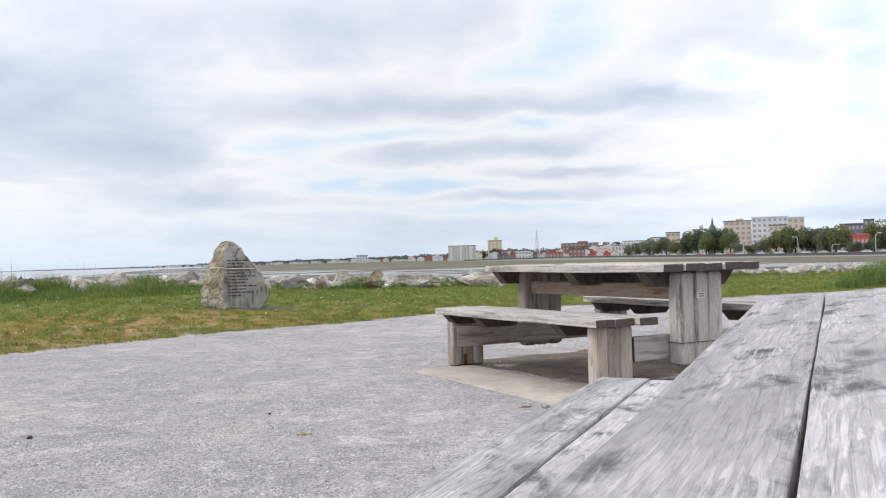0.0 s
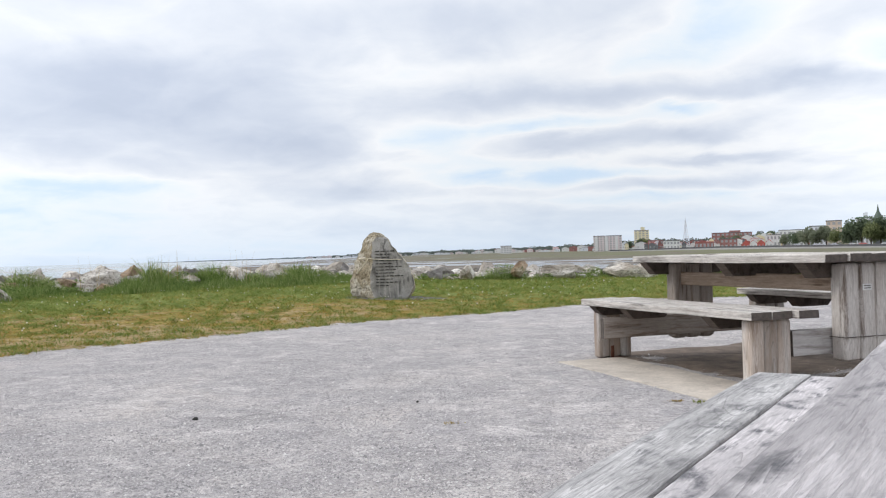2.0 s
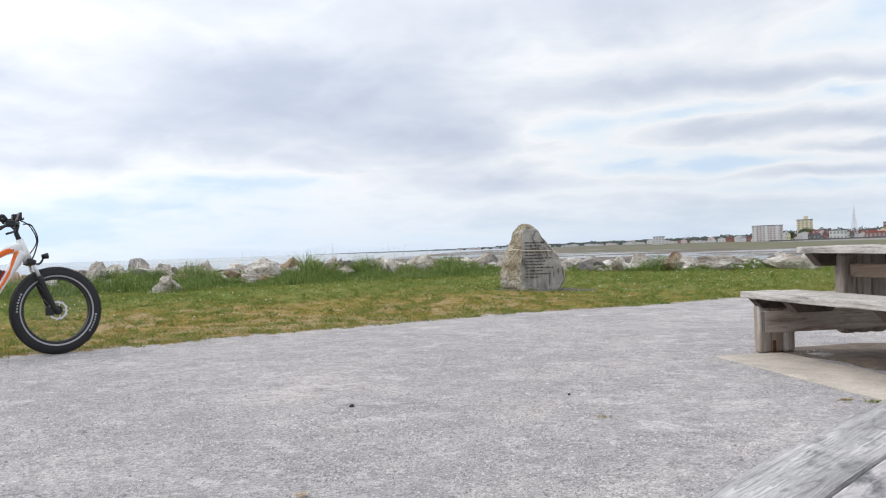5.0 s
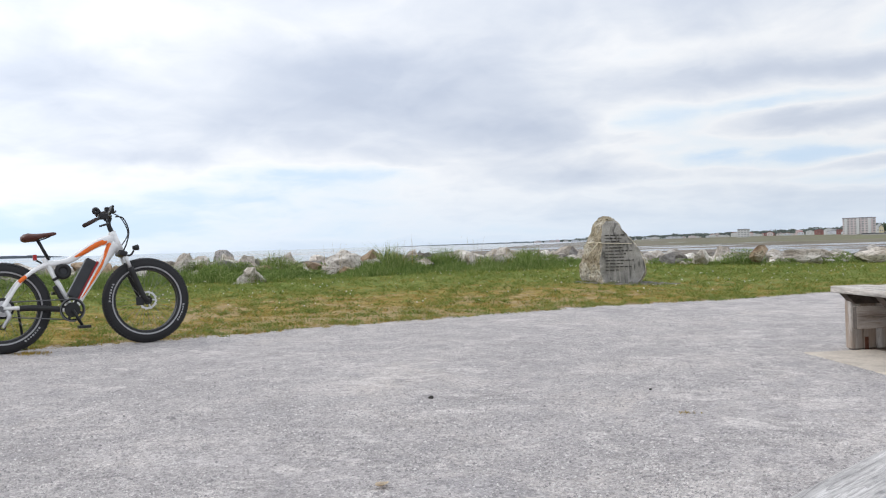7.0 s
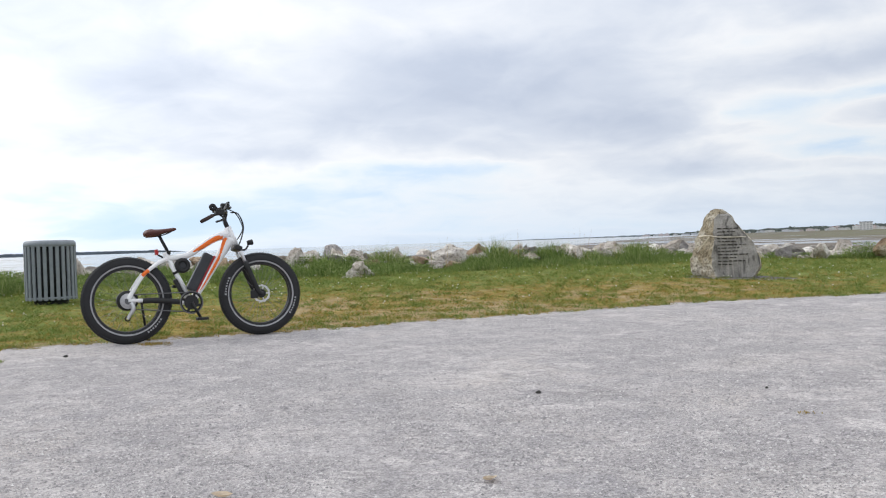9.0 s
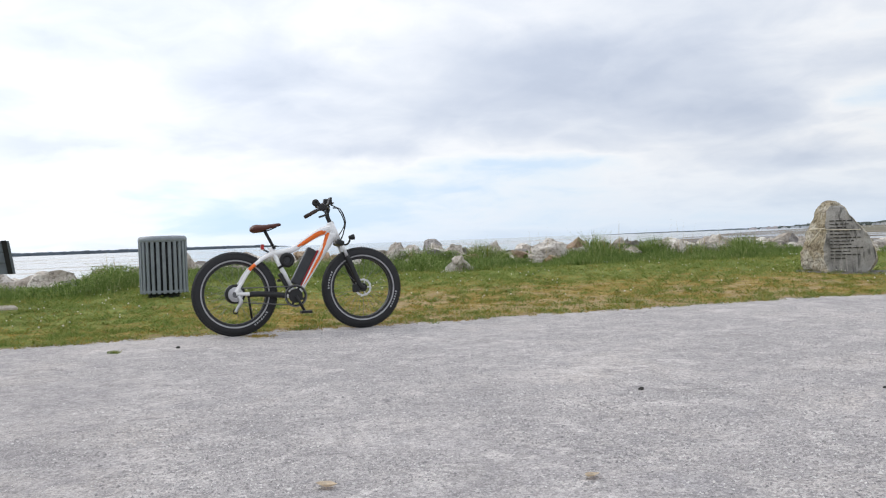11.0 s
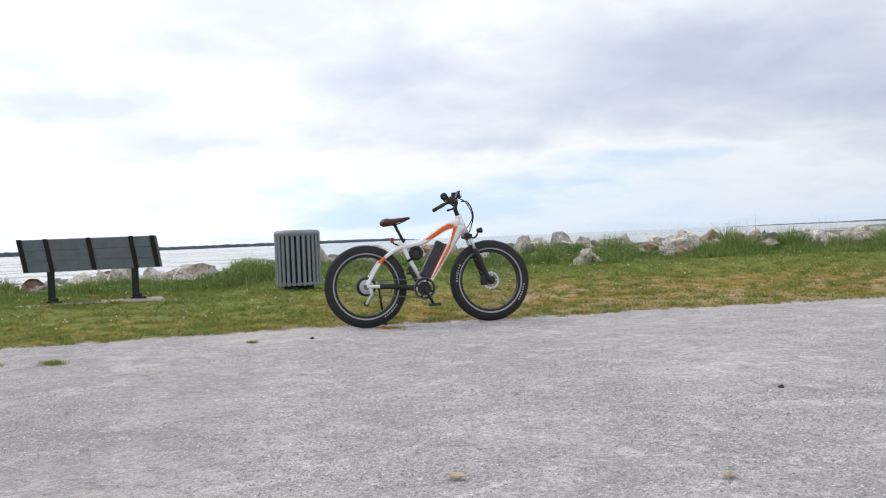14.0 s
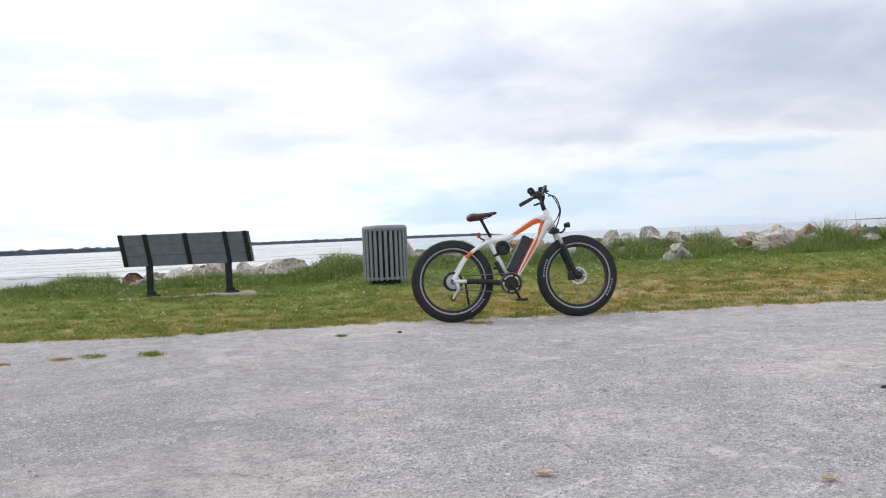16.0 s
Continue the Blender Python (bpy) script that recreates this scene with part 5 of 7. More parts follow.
rnd = random.Random(77)
for row in range(4):
    az = -29.0 if row < 3 else 15.0
    while az < 67.6:
        r = float(crest_r(az)) + (-0.1, 0.55, 1.2, 2.0)[row] + rnd.uniform(-0.35, 0.35)
        w = rnd.choice((0.38, 0.45, 0.55, 0.7, 0.9)) * rnd.uniform(0.85, 1.15) * (0.8, 1.05, 1.1, 1.15)[row]
        if az < 18:
            w *= 0.65 if az < -6 else 0.88
        p = polar(az, r)
        h = rnd.uniform(0.7, 1.2) * w
        tone = rnd.choice((0, 0, 0, 1) if az < 18 else (0, 0, 0, 1, 2))
        low = -0.08 - (0.28 - float(crest_h(az))) if az < 15 else (0.0 if az < 27 else 0.02 if az < 50 else -0.06 if az < 55 else -0.17)
        boulder(az, r, max(gz(p.x, p.y), (0.22, 0.30, 0.33, 0.28)[row]) + 0.05 * w + low, w, w * rnd.uniform(0.8, 1.2), h, tone, rnd.randrange(7), rnd.uniform(0, 360), rnd.uniform(-18, 18))
        az += math.degrees(w * (rnd.uniform(0.6, 1.0) if 18 < az < 50 else rnd.uniform(0.75, 1.25)) / r)


def rubble():
    """Smaller stones wedged between and behind the boulders, too many to count."""
    mat = stone_material("shore_rubble", (0.36, 0.315, 0.265), (0.54, 0.49, 0.43), (0.70, 0.67, 0.63), 2.4, True)
    kinds = []
    for k in range(6):
        bm = rock_mesh(500 + 7 * k, 0.55, 0.46, 0.42, 2, 0.18, 12, 0.42, 0.72)
        bm.verts.index_update()
        kinds.append(([v.co.copy() for v in bm.verts], [[v.index for v in f.verts] for f in bm.faces]))
        bm.free()
    co, fs = [], []
    for i in range(1700):
        az = rnd.uniform(-30, 69)
        r = float(crest_r(az)) + rnd.uniform(-0.1, 3.0)
        w = rnd.uniform(0.25, 0.6) + (0.2 if r - float(crest_r(az)) > 2 else 0)
        p = polar(az, r)
        drop = (-0.15 if az > 55 else -0.05 if az < 15 or az > 50 else 0.0) - 0.85 * (0.28 - float(crest_h(az)))
        m = pose(p.x, p.y, max(gz(p.x, p.y), 0.27 if az < 15 else 0.31) + rnd.uniform(-0.08, 0.10) + drop, rnd.uniform(-25, 25), 0, rnd.uniform(0, 360)) @ Matrix.Diagonal((w, w * rnd.uniform(0.7, 1.1), w * rnd.uniform(0.6, 1.1), 1))
        vs, faces = kinds[i % 6]
        n0 = len(co)
        co += [m @ v for v in vs]
        fs += [[j + n0 for j in f] for f in faces]
    me = bpy.data.meshes.new("shore_rubble")
    me.from_pydata(co, [], fs)
    me.materials.append(mat)
    tagged(new("shore_rubble", me), "smaller tumbled stones wedged between the shore boulders", "rubble", kind="stuff")


rubble()
# boulders that stand out
boulder(35.75, 15.9, 0.20, 0.60, 0.55, 0.60, 0, 5, 115, -20, "pale lichen-spotted boulder half sunk in the weeds")
boulder(35.0, 16.1, 0.28, 0.50, 0.45, 0.62, 0, 1, 200, 30)
boulder(35.35, 15.95, 0.33, 0.30, 0.30, 0.42, 0, 3, 20, -35)
boulder(36.35, 15.8, 0.13, 0.42, 0.40, 0.36, 0, 6, 20, 12)
boulder(4.1, 21.4, 0.36, 0.55, 0.55, 0.62, 2, 2, 20, 8, "orange-brown boulder among the shore rocks")
boulder(1.4, 22.2, 0.26, 1.35, 0.7, 0.62, 0, 5, 160, 8, "long tan-grey slab among the shore rocks")
boulder(-2.4, 22.9, 0.20, 1.55, 0.9, 0.62, 0, 6, 175, 4, "long pale slab of rock on the shore")
boulder(-3.9, 23.2, 0.17, 0.8, 0.8, 0.7, 0, 0, 60, 0)
boulder(9.4, 20.6, 0.30, 0.55, 0.5, 0.58, 1, 5, 30, 12, "dark slate-grey boulder among paler rocks")
boulder(7.6, 20.9, 0.26, 0.5, 0.5, 0.62, 0, 3, 80, 5)
boulder(29.6, 18.4, 0.40, 1.2, 0.9, 1.0, 0, 6, 200, 20, "big pale boulder leaning over the weeds")
boulder(31.5, 18.2, 0.40, 0.55, 0.5, 0.6, 2, 1, 50, 6)
boulder(25.4, 19.1, 0.42, 0.75, 0.7, 0.7, 0, 2, 10, 10)
boulder(24.4, 19.3, 0.42, 0.6, 0.6, 0.6, 1, 1, 60, 0)
boulder(39.4, 17.8, 0.40, 0.7, 0.7, 0.95, 0, 2, 75, 4)
boulder(68.7, 15.2, 0.20, 0.70, 0.62, 0.62, 3, 4, 15, 0, "rust-brown boulder beside the park bench")
boulder(65.2, 16.4, 0.16, 1.15, 0.8, 0.8, 0, 5, 120, 0)
boulder(61.4, 16.8, 0.14, 1.1, 0.9, 0.8, 0, 0, 200, 8)

# ---------------------------------------------------------------- crushed stone, grass, weeds
rng = np.random.default_rng(4)


def stuff_mesh(name, co, faces, mat, label, category, smooth=False):
    me = bpy.data.meshes.new(name)
    me.vertices.add(len(co))
    me.vertices.foreach_set("co", co.astype(np.float32).reshape(-1))
    n, k = faces.shape
    me.loops.add(n * k)
    me.loops.foreach_set("vertex_index", faces.astype(np.int32).reshape(-1))
    me.polygons.add(n)
    me.polygons.foreach_set("loop_start", np.arange(0, n * k, k, dtype=np.int32))
    me.update(calc_edges=True)
    me.validate()
    me.materials.append(mat)
    return tagged(new(name, me), label, category, kind="stuff")


def sector(n, az0, az1, r0, r1, power=1.0):
    """Random places in a sector, evenly spread at power 1, crowded inward above it."""
    az = rng.uniform(az0, az1, n)
    f = rng.uniform(0, 1, n) ** power
    r = np.sqrt(r0 * r0 + f * (r1 * r1 - r0 * r0))
    return az, r


CHIP = blade_material("stone_chips", ((0.0, (0.22, 0.21, 0.214)), (0.35, (0.37, 0.352, 0.352)), (0.8, (0.49, 0.466, 0.458)), (1.0, (0.68, 0.66, 0.64))), 0.9, 1.0, 0)


def stone_chips():
    az, r = sector(360000, -28, 80, 1.9, 10, 1.8)
    keep = r < edge_r(az) + rng.normal(-0.05, 0.15, len(r))
    az, r = az[keep], r[keep]
    x, y = -np.sin(np.radians(az)) * r, np.cos(np.radians(az)) * r
    # the chips lie in drifts
    d = np.array([noise.noise(Vector((a * 0.8, b * 0.8, 3.3))) + 0.6 * noise.noise(Vector((a * 3.1, b * 3.1, 8.0))) for a, b in zip(x, y)])
    keep = d + rng.normal(0, 0.25, len(d)) > 0.0
    x, y = x[keep], y[keep]
    n = len(x)
    s = rng.lognormal(math.log(0.0044), 0.33, n)
    base = np.array([(1, 0, 0), (-0.5, 0.87, 0), (-0.5, -0.87, 0), (0.1, 0.05, 0.65), (0, 0, -0.5)])
    a = rng.uniform(0, 2 * math.pi, n)
    ca, sa = np.cos(a), np.sin(a)
    b = base[None] * rng.uniform(0.6, 1.3, (n, 5, 3)) * s[:, None, None]
    co = np.stack([b[..., 0] * ca[:, None] - b[..., 1] * sa[:, None] + x[:, None], b[..., 0] * sa[:, None] + b[..., 1] * ca[:, None] + y[:, None],
                   b[..., 2] + 0.001 + ground_z(x, y)[:, None]], -1).reshape(-1, 3)
    f = np.array([(0, 1, 3), (1, 2, 3), (2, 0, 3)])
    faces = (np.arange(n)[:, None, None] * 5 + f[None]).reshape(-1, 3)
    stuff_mesh("stone_chips", co, faces, CHIP, "loose grey stone chips scattered over the yard", "gravel")


stone_chips()

GRASS = blade_material("lawn_blades", ((0.0, (0.42, 0.30, 0.085)), (0.25, (0.31, 0.288, 0.080)), (0.45, (0.225, 0.275, 0.070)), (0.65, (0.125, 0.188, 0.042)), (0.85, (0.180, 0.262, 0.060)), (1.0, (0.35, 0.39, 0.10))), 0.8, 0.4, 0.4, 3.5)
STRAW = blade_material("dry_blades", ((0.0, (0.22, 0.125, 0.036)), (0.4, (0.39, 0.27, 0.075)), (0.7, (0.34, 0.265, 0.06)), (1.0, (0.23, 0.225, 0.042))), 0.85, 0.6, 0.5, 3.0)
WEED = blade_material("weed_leaves", ((0.0, (0.075, 0.125, 0.030)), (0.35, (0.135, 0.205, 0.052)), (0.7, (0.235, 0.31, 0.09)), (1.0, (0.46, 0.47, 0.23))), 0.65, 0.75)
LAWN_LEAF = blade_material("lawn_leaves", ((0.0, (0.11, 0.14, 0.028)), (0.45, (0.16, 0.20, 0.038)), (0.8, (0.23, 0.27, 0.055)), (1.0, (0.33, 0.34, 0.09))), 0.6, 0.6, 0.35, 2.5)
PETAL = plain_material("white_petals", (0.70, 0.68, 0.58), 0.8)


def blades(name, x, y, height, width, mat, label, lean=0.5, category="grass"):
    """Tapered blades, each of two bent leaves of triangles."""
    n = len(x)
    z = ground_z(x, y)
    a = rng.uniform(0, 2 * math.pi, n)
    b = rng.uniform(0, 2 * math.pi, n)
    l = np.abs(rng.normal(0, lean, n)) * height
    dx, dy = np.cos(a) * width / 2, np.sin(a) * width / 2
    lx, ly = np.cos(b) * l, np.sin(b) * l
    co = np.empty((n, 5, 3))
    co[:, 0] = np.stack([x - dx, y - dy, z - 0.01], -1)
    co[:, 1] = np.stack([x + dx, y + dy, z - 0.01], -1)
    co[:, 2] = np.stack([x - dx * 0.75 + lx * 0.35, y - dy * 0.75 + ly * 0.35, z + height * 0.6], -1)
    co[:, 3] = np.stack([x + dx * 0.75 + lx * 0.35, y + dy * 0.75 + ly * 0.35, z + height * 0.6], -1)
    co[:, 4] = np.stack([x + lx, y + ly, z + height], -1)
    f = np.array([(0, 1, 3), (0, 3, 2), (2, 3, 4)])
    faces = (np.arange(n)[:, None, None] * 5 + f[None]).reshape(-1, 3)
    return stuff_mesh(name, co.reshape(-1, 3), faces, mat, label, category)


def field(x, y, k, seed):
    return np.array([noise.noise(Vector((a * k, b * k, seed))) for a, b in zip(x, y)])


def turf(name, x, y, h, w, mat, label):
    """Low blades lying every way, a triangle each."""
    n = len(x)
    z = ground_z(x, y)
    a, b = rng.uniform(0, 2 * math.pi, n), rng.uniform(0, 2 * math.pi, n)
    l = h * rng.uniform(0.8, 3.2, n)
    co = np.empty((n, 3, 3))
    co[:, 0] = np.stack([x - np.cos(a) * w / 2, y - np.sin(a) * w / 2, z - 0.004], -1)
    co[:, 1] = np.stack([x + np.cos(a) * w / 2, y + np.sin(a) * w / 2, z - 0.004], -1)
    co[:, 2] = np.stack([x + np.cos(b) * l, y + np.sin(b) * l, z + h], -1)
    return stuff_mesh(name, co.reshape(-1, 3), np.arange(3 * n).reshape(-1, 3), mat, label, "grass")


def broadleaf(x, y, f2):
    """Low rosettes of plantain and clover among the grass."""
    k = rng.choice(len(x), 2600)
    k = k[f2[k] > -0.05]
    n = 9
    m = len(k)
    size = np.repeat(rng.uniform(0.012, 0.034, m), n)
    a = rng.uniform(0, 2 * math.pi, m * n)
    cx, cy = np.repeat(x[k], n) + rng.normal(0, 0.02, m * n), np.repeat(y[k], n) + rng.normal(0, 0.02, m * n)
    cz = ground_z(cx, cy) + rng.uniform(0.004, 0.03, m * n)
    ux, uy = np.cos(a), np.sin(a)
    up = rng.uniform(0.1, 0.9, m * n) * size
    co = np.empty((m * n, 4, 3))
    co[:, 0] = np.stack([cx, cy, cz], -1)
    co[:, 1] = np.stack([cx + (ux * 0.6 - uy * 0.4) * size, cy + (uy * 0.6 + ux * 0.4) * size, cz + up * 0.8], -1)
    co[:, 2] = np.stack([cx + ux * 1.3 * size, cy + uy * 1.3 * size, cz + up], -1)
    co[:, 3] = np.stack([cx + (ux * 0.6 + uy * 0.4) * size, cy + (uy * 0.6 - ux * 0.4) * size, cz + up * 0.8], -1)
    stuff_mesh("lawn_leaves", co.reshape(-1, 3), np.arange(4 * m * n).reshape(-1, 4), LAWN_LEAF, "low plantain and clover leaves in the lawn", "leaves")


def lawn():
    az, r = sector(1000000, -30, 80, 8.3, 38, 1.35)
    s = (r - edge_r(az)) / (crest_r(az) - edge_r(az))
    keep = (s > -0.02) & (s < 1.05)
    az, r, s = az[keep], r[keep], s[keep]
    x, y = -np.sin(np.radians(az)) * r, np.cos(np.radians(az)) * r
    f1 = field(x, y, 0.8, 1.0) * 0.6 + field(x, y, 3.0, 5.0) * 0.6
    worn = np.clip(1.2 - s * 1.7, 0, 1) * worn_by(az)
    bare = np.array([bare_by(a, b) for a, b in zip(x, y)])
    # tussocks with thin ground between
    f2 = field(x, y, 4.2, 9.0) + 0.6 * field(x, y, 9.0, 2.0)
    keep = rng.uniform(0, 1, len(x)) < (0.85 + f1 * 0.9 + f2 * (1.2 + 1.4 * worn) - worn * 0.5) * (1 - 0.72 * bare)
    x, y, s, worn, f1, f2 = x[keep], y[keep], s[keep], worn[keep], f1[keep], f2[keep]
    dry = rng.uniform(0, 1, len(x)) < np.clip(0.08 + worn * 0.95 - f1 * 1.5 - f2 * 0.9, 0.02, 0.97)
    h = rng.uniform(0.010, 0.030, len(x)) * (1.0 + 1.0 * np.clip(s - 0.3, 0, 1)) * np.clip(1 + 1.0 * f1 + 2.4 * f2, 0.3, 3.4)
    w = rng.uniform(0.008, 0.018, len(x))
    turf("lawn_grass", x[~dry], y[~dry], h[~dry], w[~dry], GRASS, "short green lawn grass with clover")
    turf("dry_grass", x[dry], y[dry], h[dry] * 0.8, w[dry], STRAW, "dry yellow-brown grass along the yard edge")
    broadleaf(x, y, f2)
    # darker tussocks along the ragged edge of the yard
    ta = rng.uniform(-24, 79, 760)
    tr = edge_r(ta) + np.abs(rng.normal(0, 1.3, 760)) + 0.02
    n = 34
    tx = np.repeat(-np.sin(np.radians(ta)) * tr, n) + rng.normal(0, 1, 760 * n) * np.repeat(rng.uniform(0.03, 0.11, 760), n)
    ty = np.repeat(np.cos(np.radians(ta)) * tr, n) + rng.normal(0, 1, 760 * n) * np.repeat(rng.uniform(0.03, 0.09, 760), n)
    th = np.repeat(rng.uniform(0.018, 0.048, 760), n) * rng.uniform(0.4, 1.0, 760 * n)
    blades("edge_tussocks", tx, ty, th, rng.uniform(0.005, 0.010, 760 * n), GRASS, "darker grass tussocks along the edge of the yard", 1.9)
    # clover and daisy heads
    k = rng.choice(len(x), 1000)
    k = k[s[k] > 0.15]
    m = len(k)
    rad = rng.uniform(0.006, 0.014, m)
    zz = ground_z(x[k], y[k]) + rng.uniform(0.03, 0.07, m)
    ang = np.arange(6) * math.pi / 3
    co = np.zeros((m, 8, 3))
    for j in range(6):
        co[:, j] = np.stack([x[k] + rad * np.cos(ang[j]), y[k] + rad * np.sin(ang[j]), zz], -1)
    co[:, 6] = np.stack([x[k], y[k], zz + rad * 0.8], -1)
    co[:, 7] = np.stack([x[k], y[k], zz - rad * 0.9], -1)
    f = np.array([(j, (j + 1) % 6, 6) for j in range(6)] + [((j + 1) % 6, j, 7) for j in range(6)])
    stuff_mesh("clover_flowers", co.reshape(-1, 3), (np.arange(m)[:, None, None] * 8 + f[None]).reshape(-1, 3), PETAL, "small white clover and daisy heads in the lawn", "flowers")


lawn()


def weeds():
    """The rank green strip in front of the boulders: leafy clumps and tall stalks."""
    clumps = []
    az = -30.0
    while az < 80:
        thick = (0.5 if 14 < az < 52 else ((0.5 if noise.noise(Vector((az * 0.16, 1.5, 4.0))) > 0.22 else 0.05) if az >= 50 else (0.6 if az > 14 else 0.28))) * (0.8 + 0.6 * noise.noise(Vector((az * 0.35, 7.7, 0))))
        for _ in range(5):
            if rng.uniform() < thick:
                back = rng.uniform(0, 1)
                clumps.append((az + rng.uniform(-0.6, 0.6), -2.3 * thick * back + 0.1, (rng.uniform(0.18, 0.38) if 22 < az < 50 else rng.uniform(0.14, 0.27)) * (0.6 + 0.4 * thick) * (0.7 if az > 58 else 1.0) * (1.15 - 0.6 * back) * (0.75 + 0.9 * noise.noise(Vector((az * 0.55, 2.2, 9.0)))), 0.13))
        az += 0.40
    clumps += [(a, d, h, 0.17) for a, d, h in ((24.0, -0.4, 0.30), (17.9, -0.3, 0.30), (37.6, -1.2, 0.30), (40.0, -1.3, 0.26), (44, -1.2, 0.26), (5.0, -0.4, 0.36), (4.3, -0.4, 0.32), (5.6, -0.5, 0.26), (-0.6, -0.3, 0.26), (57.5, -0.9, 0.30), (56.3, -0.7, 0.36),
               (58.5, -0.8, 0.26), (63, -0.9, 0.14), (71.4, -1.0, 0.20), (72.6, -0.9, 0.20), (61.0, -0.9, 0.20), (64.2, -0.9, 0.14), (55.5, -0.8, 0.34), (56.9, -0.8, 0.40), (-26.5, -6, 0.4), (-27.5, -6, 0.5), (-25.4, -7, 0.3), (-23.9, -15.6, 0.18), (-24.3, -15.8, 0.26), (-24.7, -15.6, 0.34), (-25.0, -15.2, 0.40), (-25.3, -15.7, 0.44), (-25.6, -15.3, 0.48), (-26.0, -15.6, 0.52), (-26.4, -15.4, 0.5), (-26.9, -15.7, 0.45), (35.4, -2.1, 0.15), (36.4, -1.9, 0.18), (34.4, -1.9, 0.2))]
    bx, by, bh, bw, lx, ly, lz = [], [], [], [], [], [], []
    for a, dr, h, spread in clumps:
        p = polar(a, float(crest_r(a)) + dr)
        n = int(30 + 170 * h)
        bx.append(p.x + rng.normal(0, spread, n)), by.append(p.y + rng.normal(0, spread, n))
        bh.append(h * rng.uniform(0.35, 1.0, n)), bw.append(rng.uniform(0.006, 0.015, n))
        n = int(170 + 900 * h)
        f = rng.uniform(0, 1, n) ** 0.8
        lx.append(p.x + rng.normal(0, 1, n) * spread * (1.25 - 0.7 * f)), ly.append(p.y + rng.normal(0, 1, n) * spread * (1.25 - 0.7 * f)), lz.append(h * f)
    # long grass, rank and upright, all along the foot of the boulders
    n = 62000
    ga = rng.uniform(13, 78, n)
    tall = np.interp(ga, (13, 15.5, 16.9, 18, 19.3, 20.4, 21.5, 22.6, 23.3, 24.2, 25.5, 26.5, 27.0, 27.8, 29, 30.5, 31.5, 32.8, 34, 34.8, 35.5, 36.3, 37.4, 38.5, 40, 43, 46, 50, 54, 56.5, 58, 60, 62, 64, 65.5, 67, 68.2, 69.2, 70, 72, 74, 78),
                     (0.10, 0.14, 0.30, 0.42, 0.22, 0.33, 0.20, 0.38, 0.50, 0.28, 0.27, 0.44, 0.52, 0.38, 0.20, 0.13, 0.16, 0.30, 0.44, 0.24, 0.14, 0.30, 0.38, 0.34, 0.30, 0.30, 0.28, 0.22, 0.17, 0.34, 0.22, 0.12, 0.18, 0.16, 0.22, 0.19, 0.07, 0.10, 0.26, 0.28, 0.20, 0.10))
    back = rng.uniform(0, 1, n) ** 1.2
    gr = crest_r(ga) + 0.15 - np.interp(ga, (54, 58), (1.75, 0.8)) * back
    ex, ey = -np.sin(np.radians(ga)) * gr, np.cos(np.radians(ga)) * gr
    lump = np.clip(0.95 + 0.9 * field(ex, ey, 1.6, 3.0) + 0.5 * field(ex, ey, 5.0, 8.0), 0.4, 1.15)
    bx.append(ex), by.append(ey), bh.append(1.15 * tall * lump * (1.08 - 0.75 * back) * rng.uniform(0.45, 1.0, n)), bw.append(rng.uniform(0.007, 0.016, n))
    x, y, h, w, gx, gy, gh = (np.concatenate(v) for v in (bx, by, bh, bw, lx, ly, lz))
    blades("shore_weeds", x, y, h, w, WEED, "rank green grass and weeds in front of the shore boulders", 0.62, "weeds")
    n = len(gx)
    c = np.stack([gx, gy, ground_z(gx, gy) + gh], -1)
    d1 = rng.normal(0, 1, (n, 3)) * (1, 1, 0.5)
    d1 /= np.linalg.norm(d1, axis=1)[:, None]
    d2 = np.cross(d1, rng.normal(0, 0.5, (n, 3)) + (0, 0, 1))
    d2 /= np.linalg.norm(d2, axis=1)[:, None]
    s = rng.uniform(0.010, 0.028, n)[:, None]
    co = np.stack([c - d1 * s, c + d2 * s * 0.5, c + d1 * s, c - d2 * s * 0.5], 1).reshape(-1, 3)
    stuff_mesh("weed_leaves", co, np.arange(n * 4).reshape(-1, 4), WEED, "small leaves of the shore weeds", "weeds")
    # tall bare stalks with seed heads
    sx, sy, sh = [], [], []
    for a, count, hh in ((30.3, 5, 0.95), (26.0, 8, 0.95), (21.3, 7, 0.95), (18.2, 5, 0.9), (56.6, 5, 0.8), (24.5, 6, 0.85), (34, 3, 0.7), (20.0, 5, 0.8)):
        for _ in range(count):
            aa = a + rng.uniform(-0.9, 0.9)
            p = polar(aa, float(crest_r(aa)) + rng.uniform(-0.8, 0.1))
            sx.append(p.x), sy.append(p.y), sh.append(hh * rng.uniform(0.5, 0.85))
    blades("seed_stalks", np.array(sx), np.array(sy), np.array(sh), np.full(len(sx), 0.007), STRAW, "thin dry seed stalks above the weeds", 0.12, "weeds")


weeds()


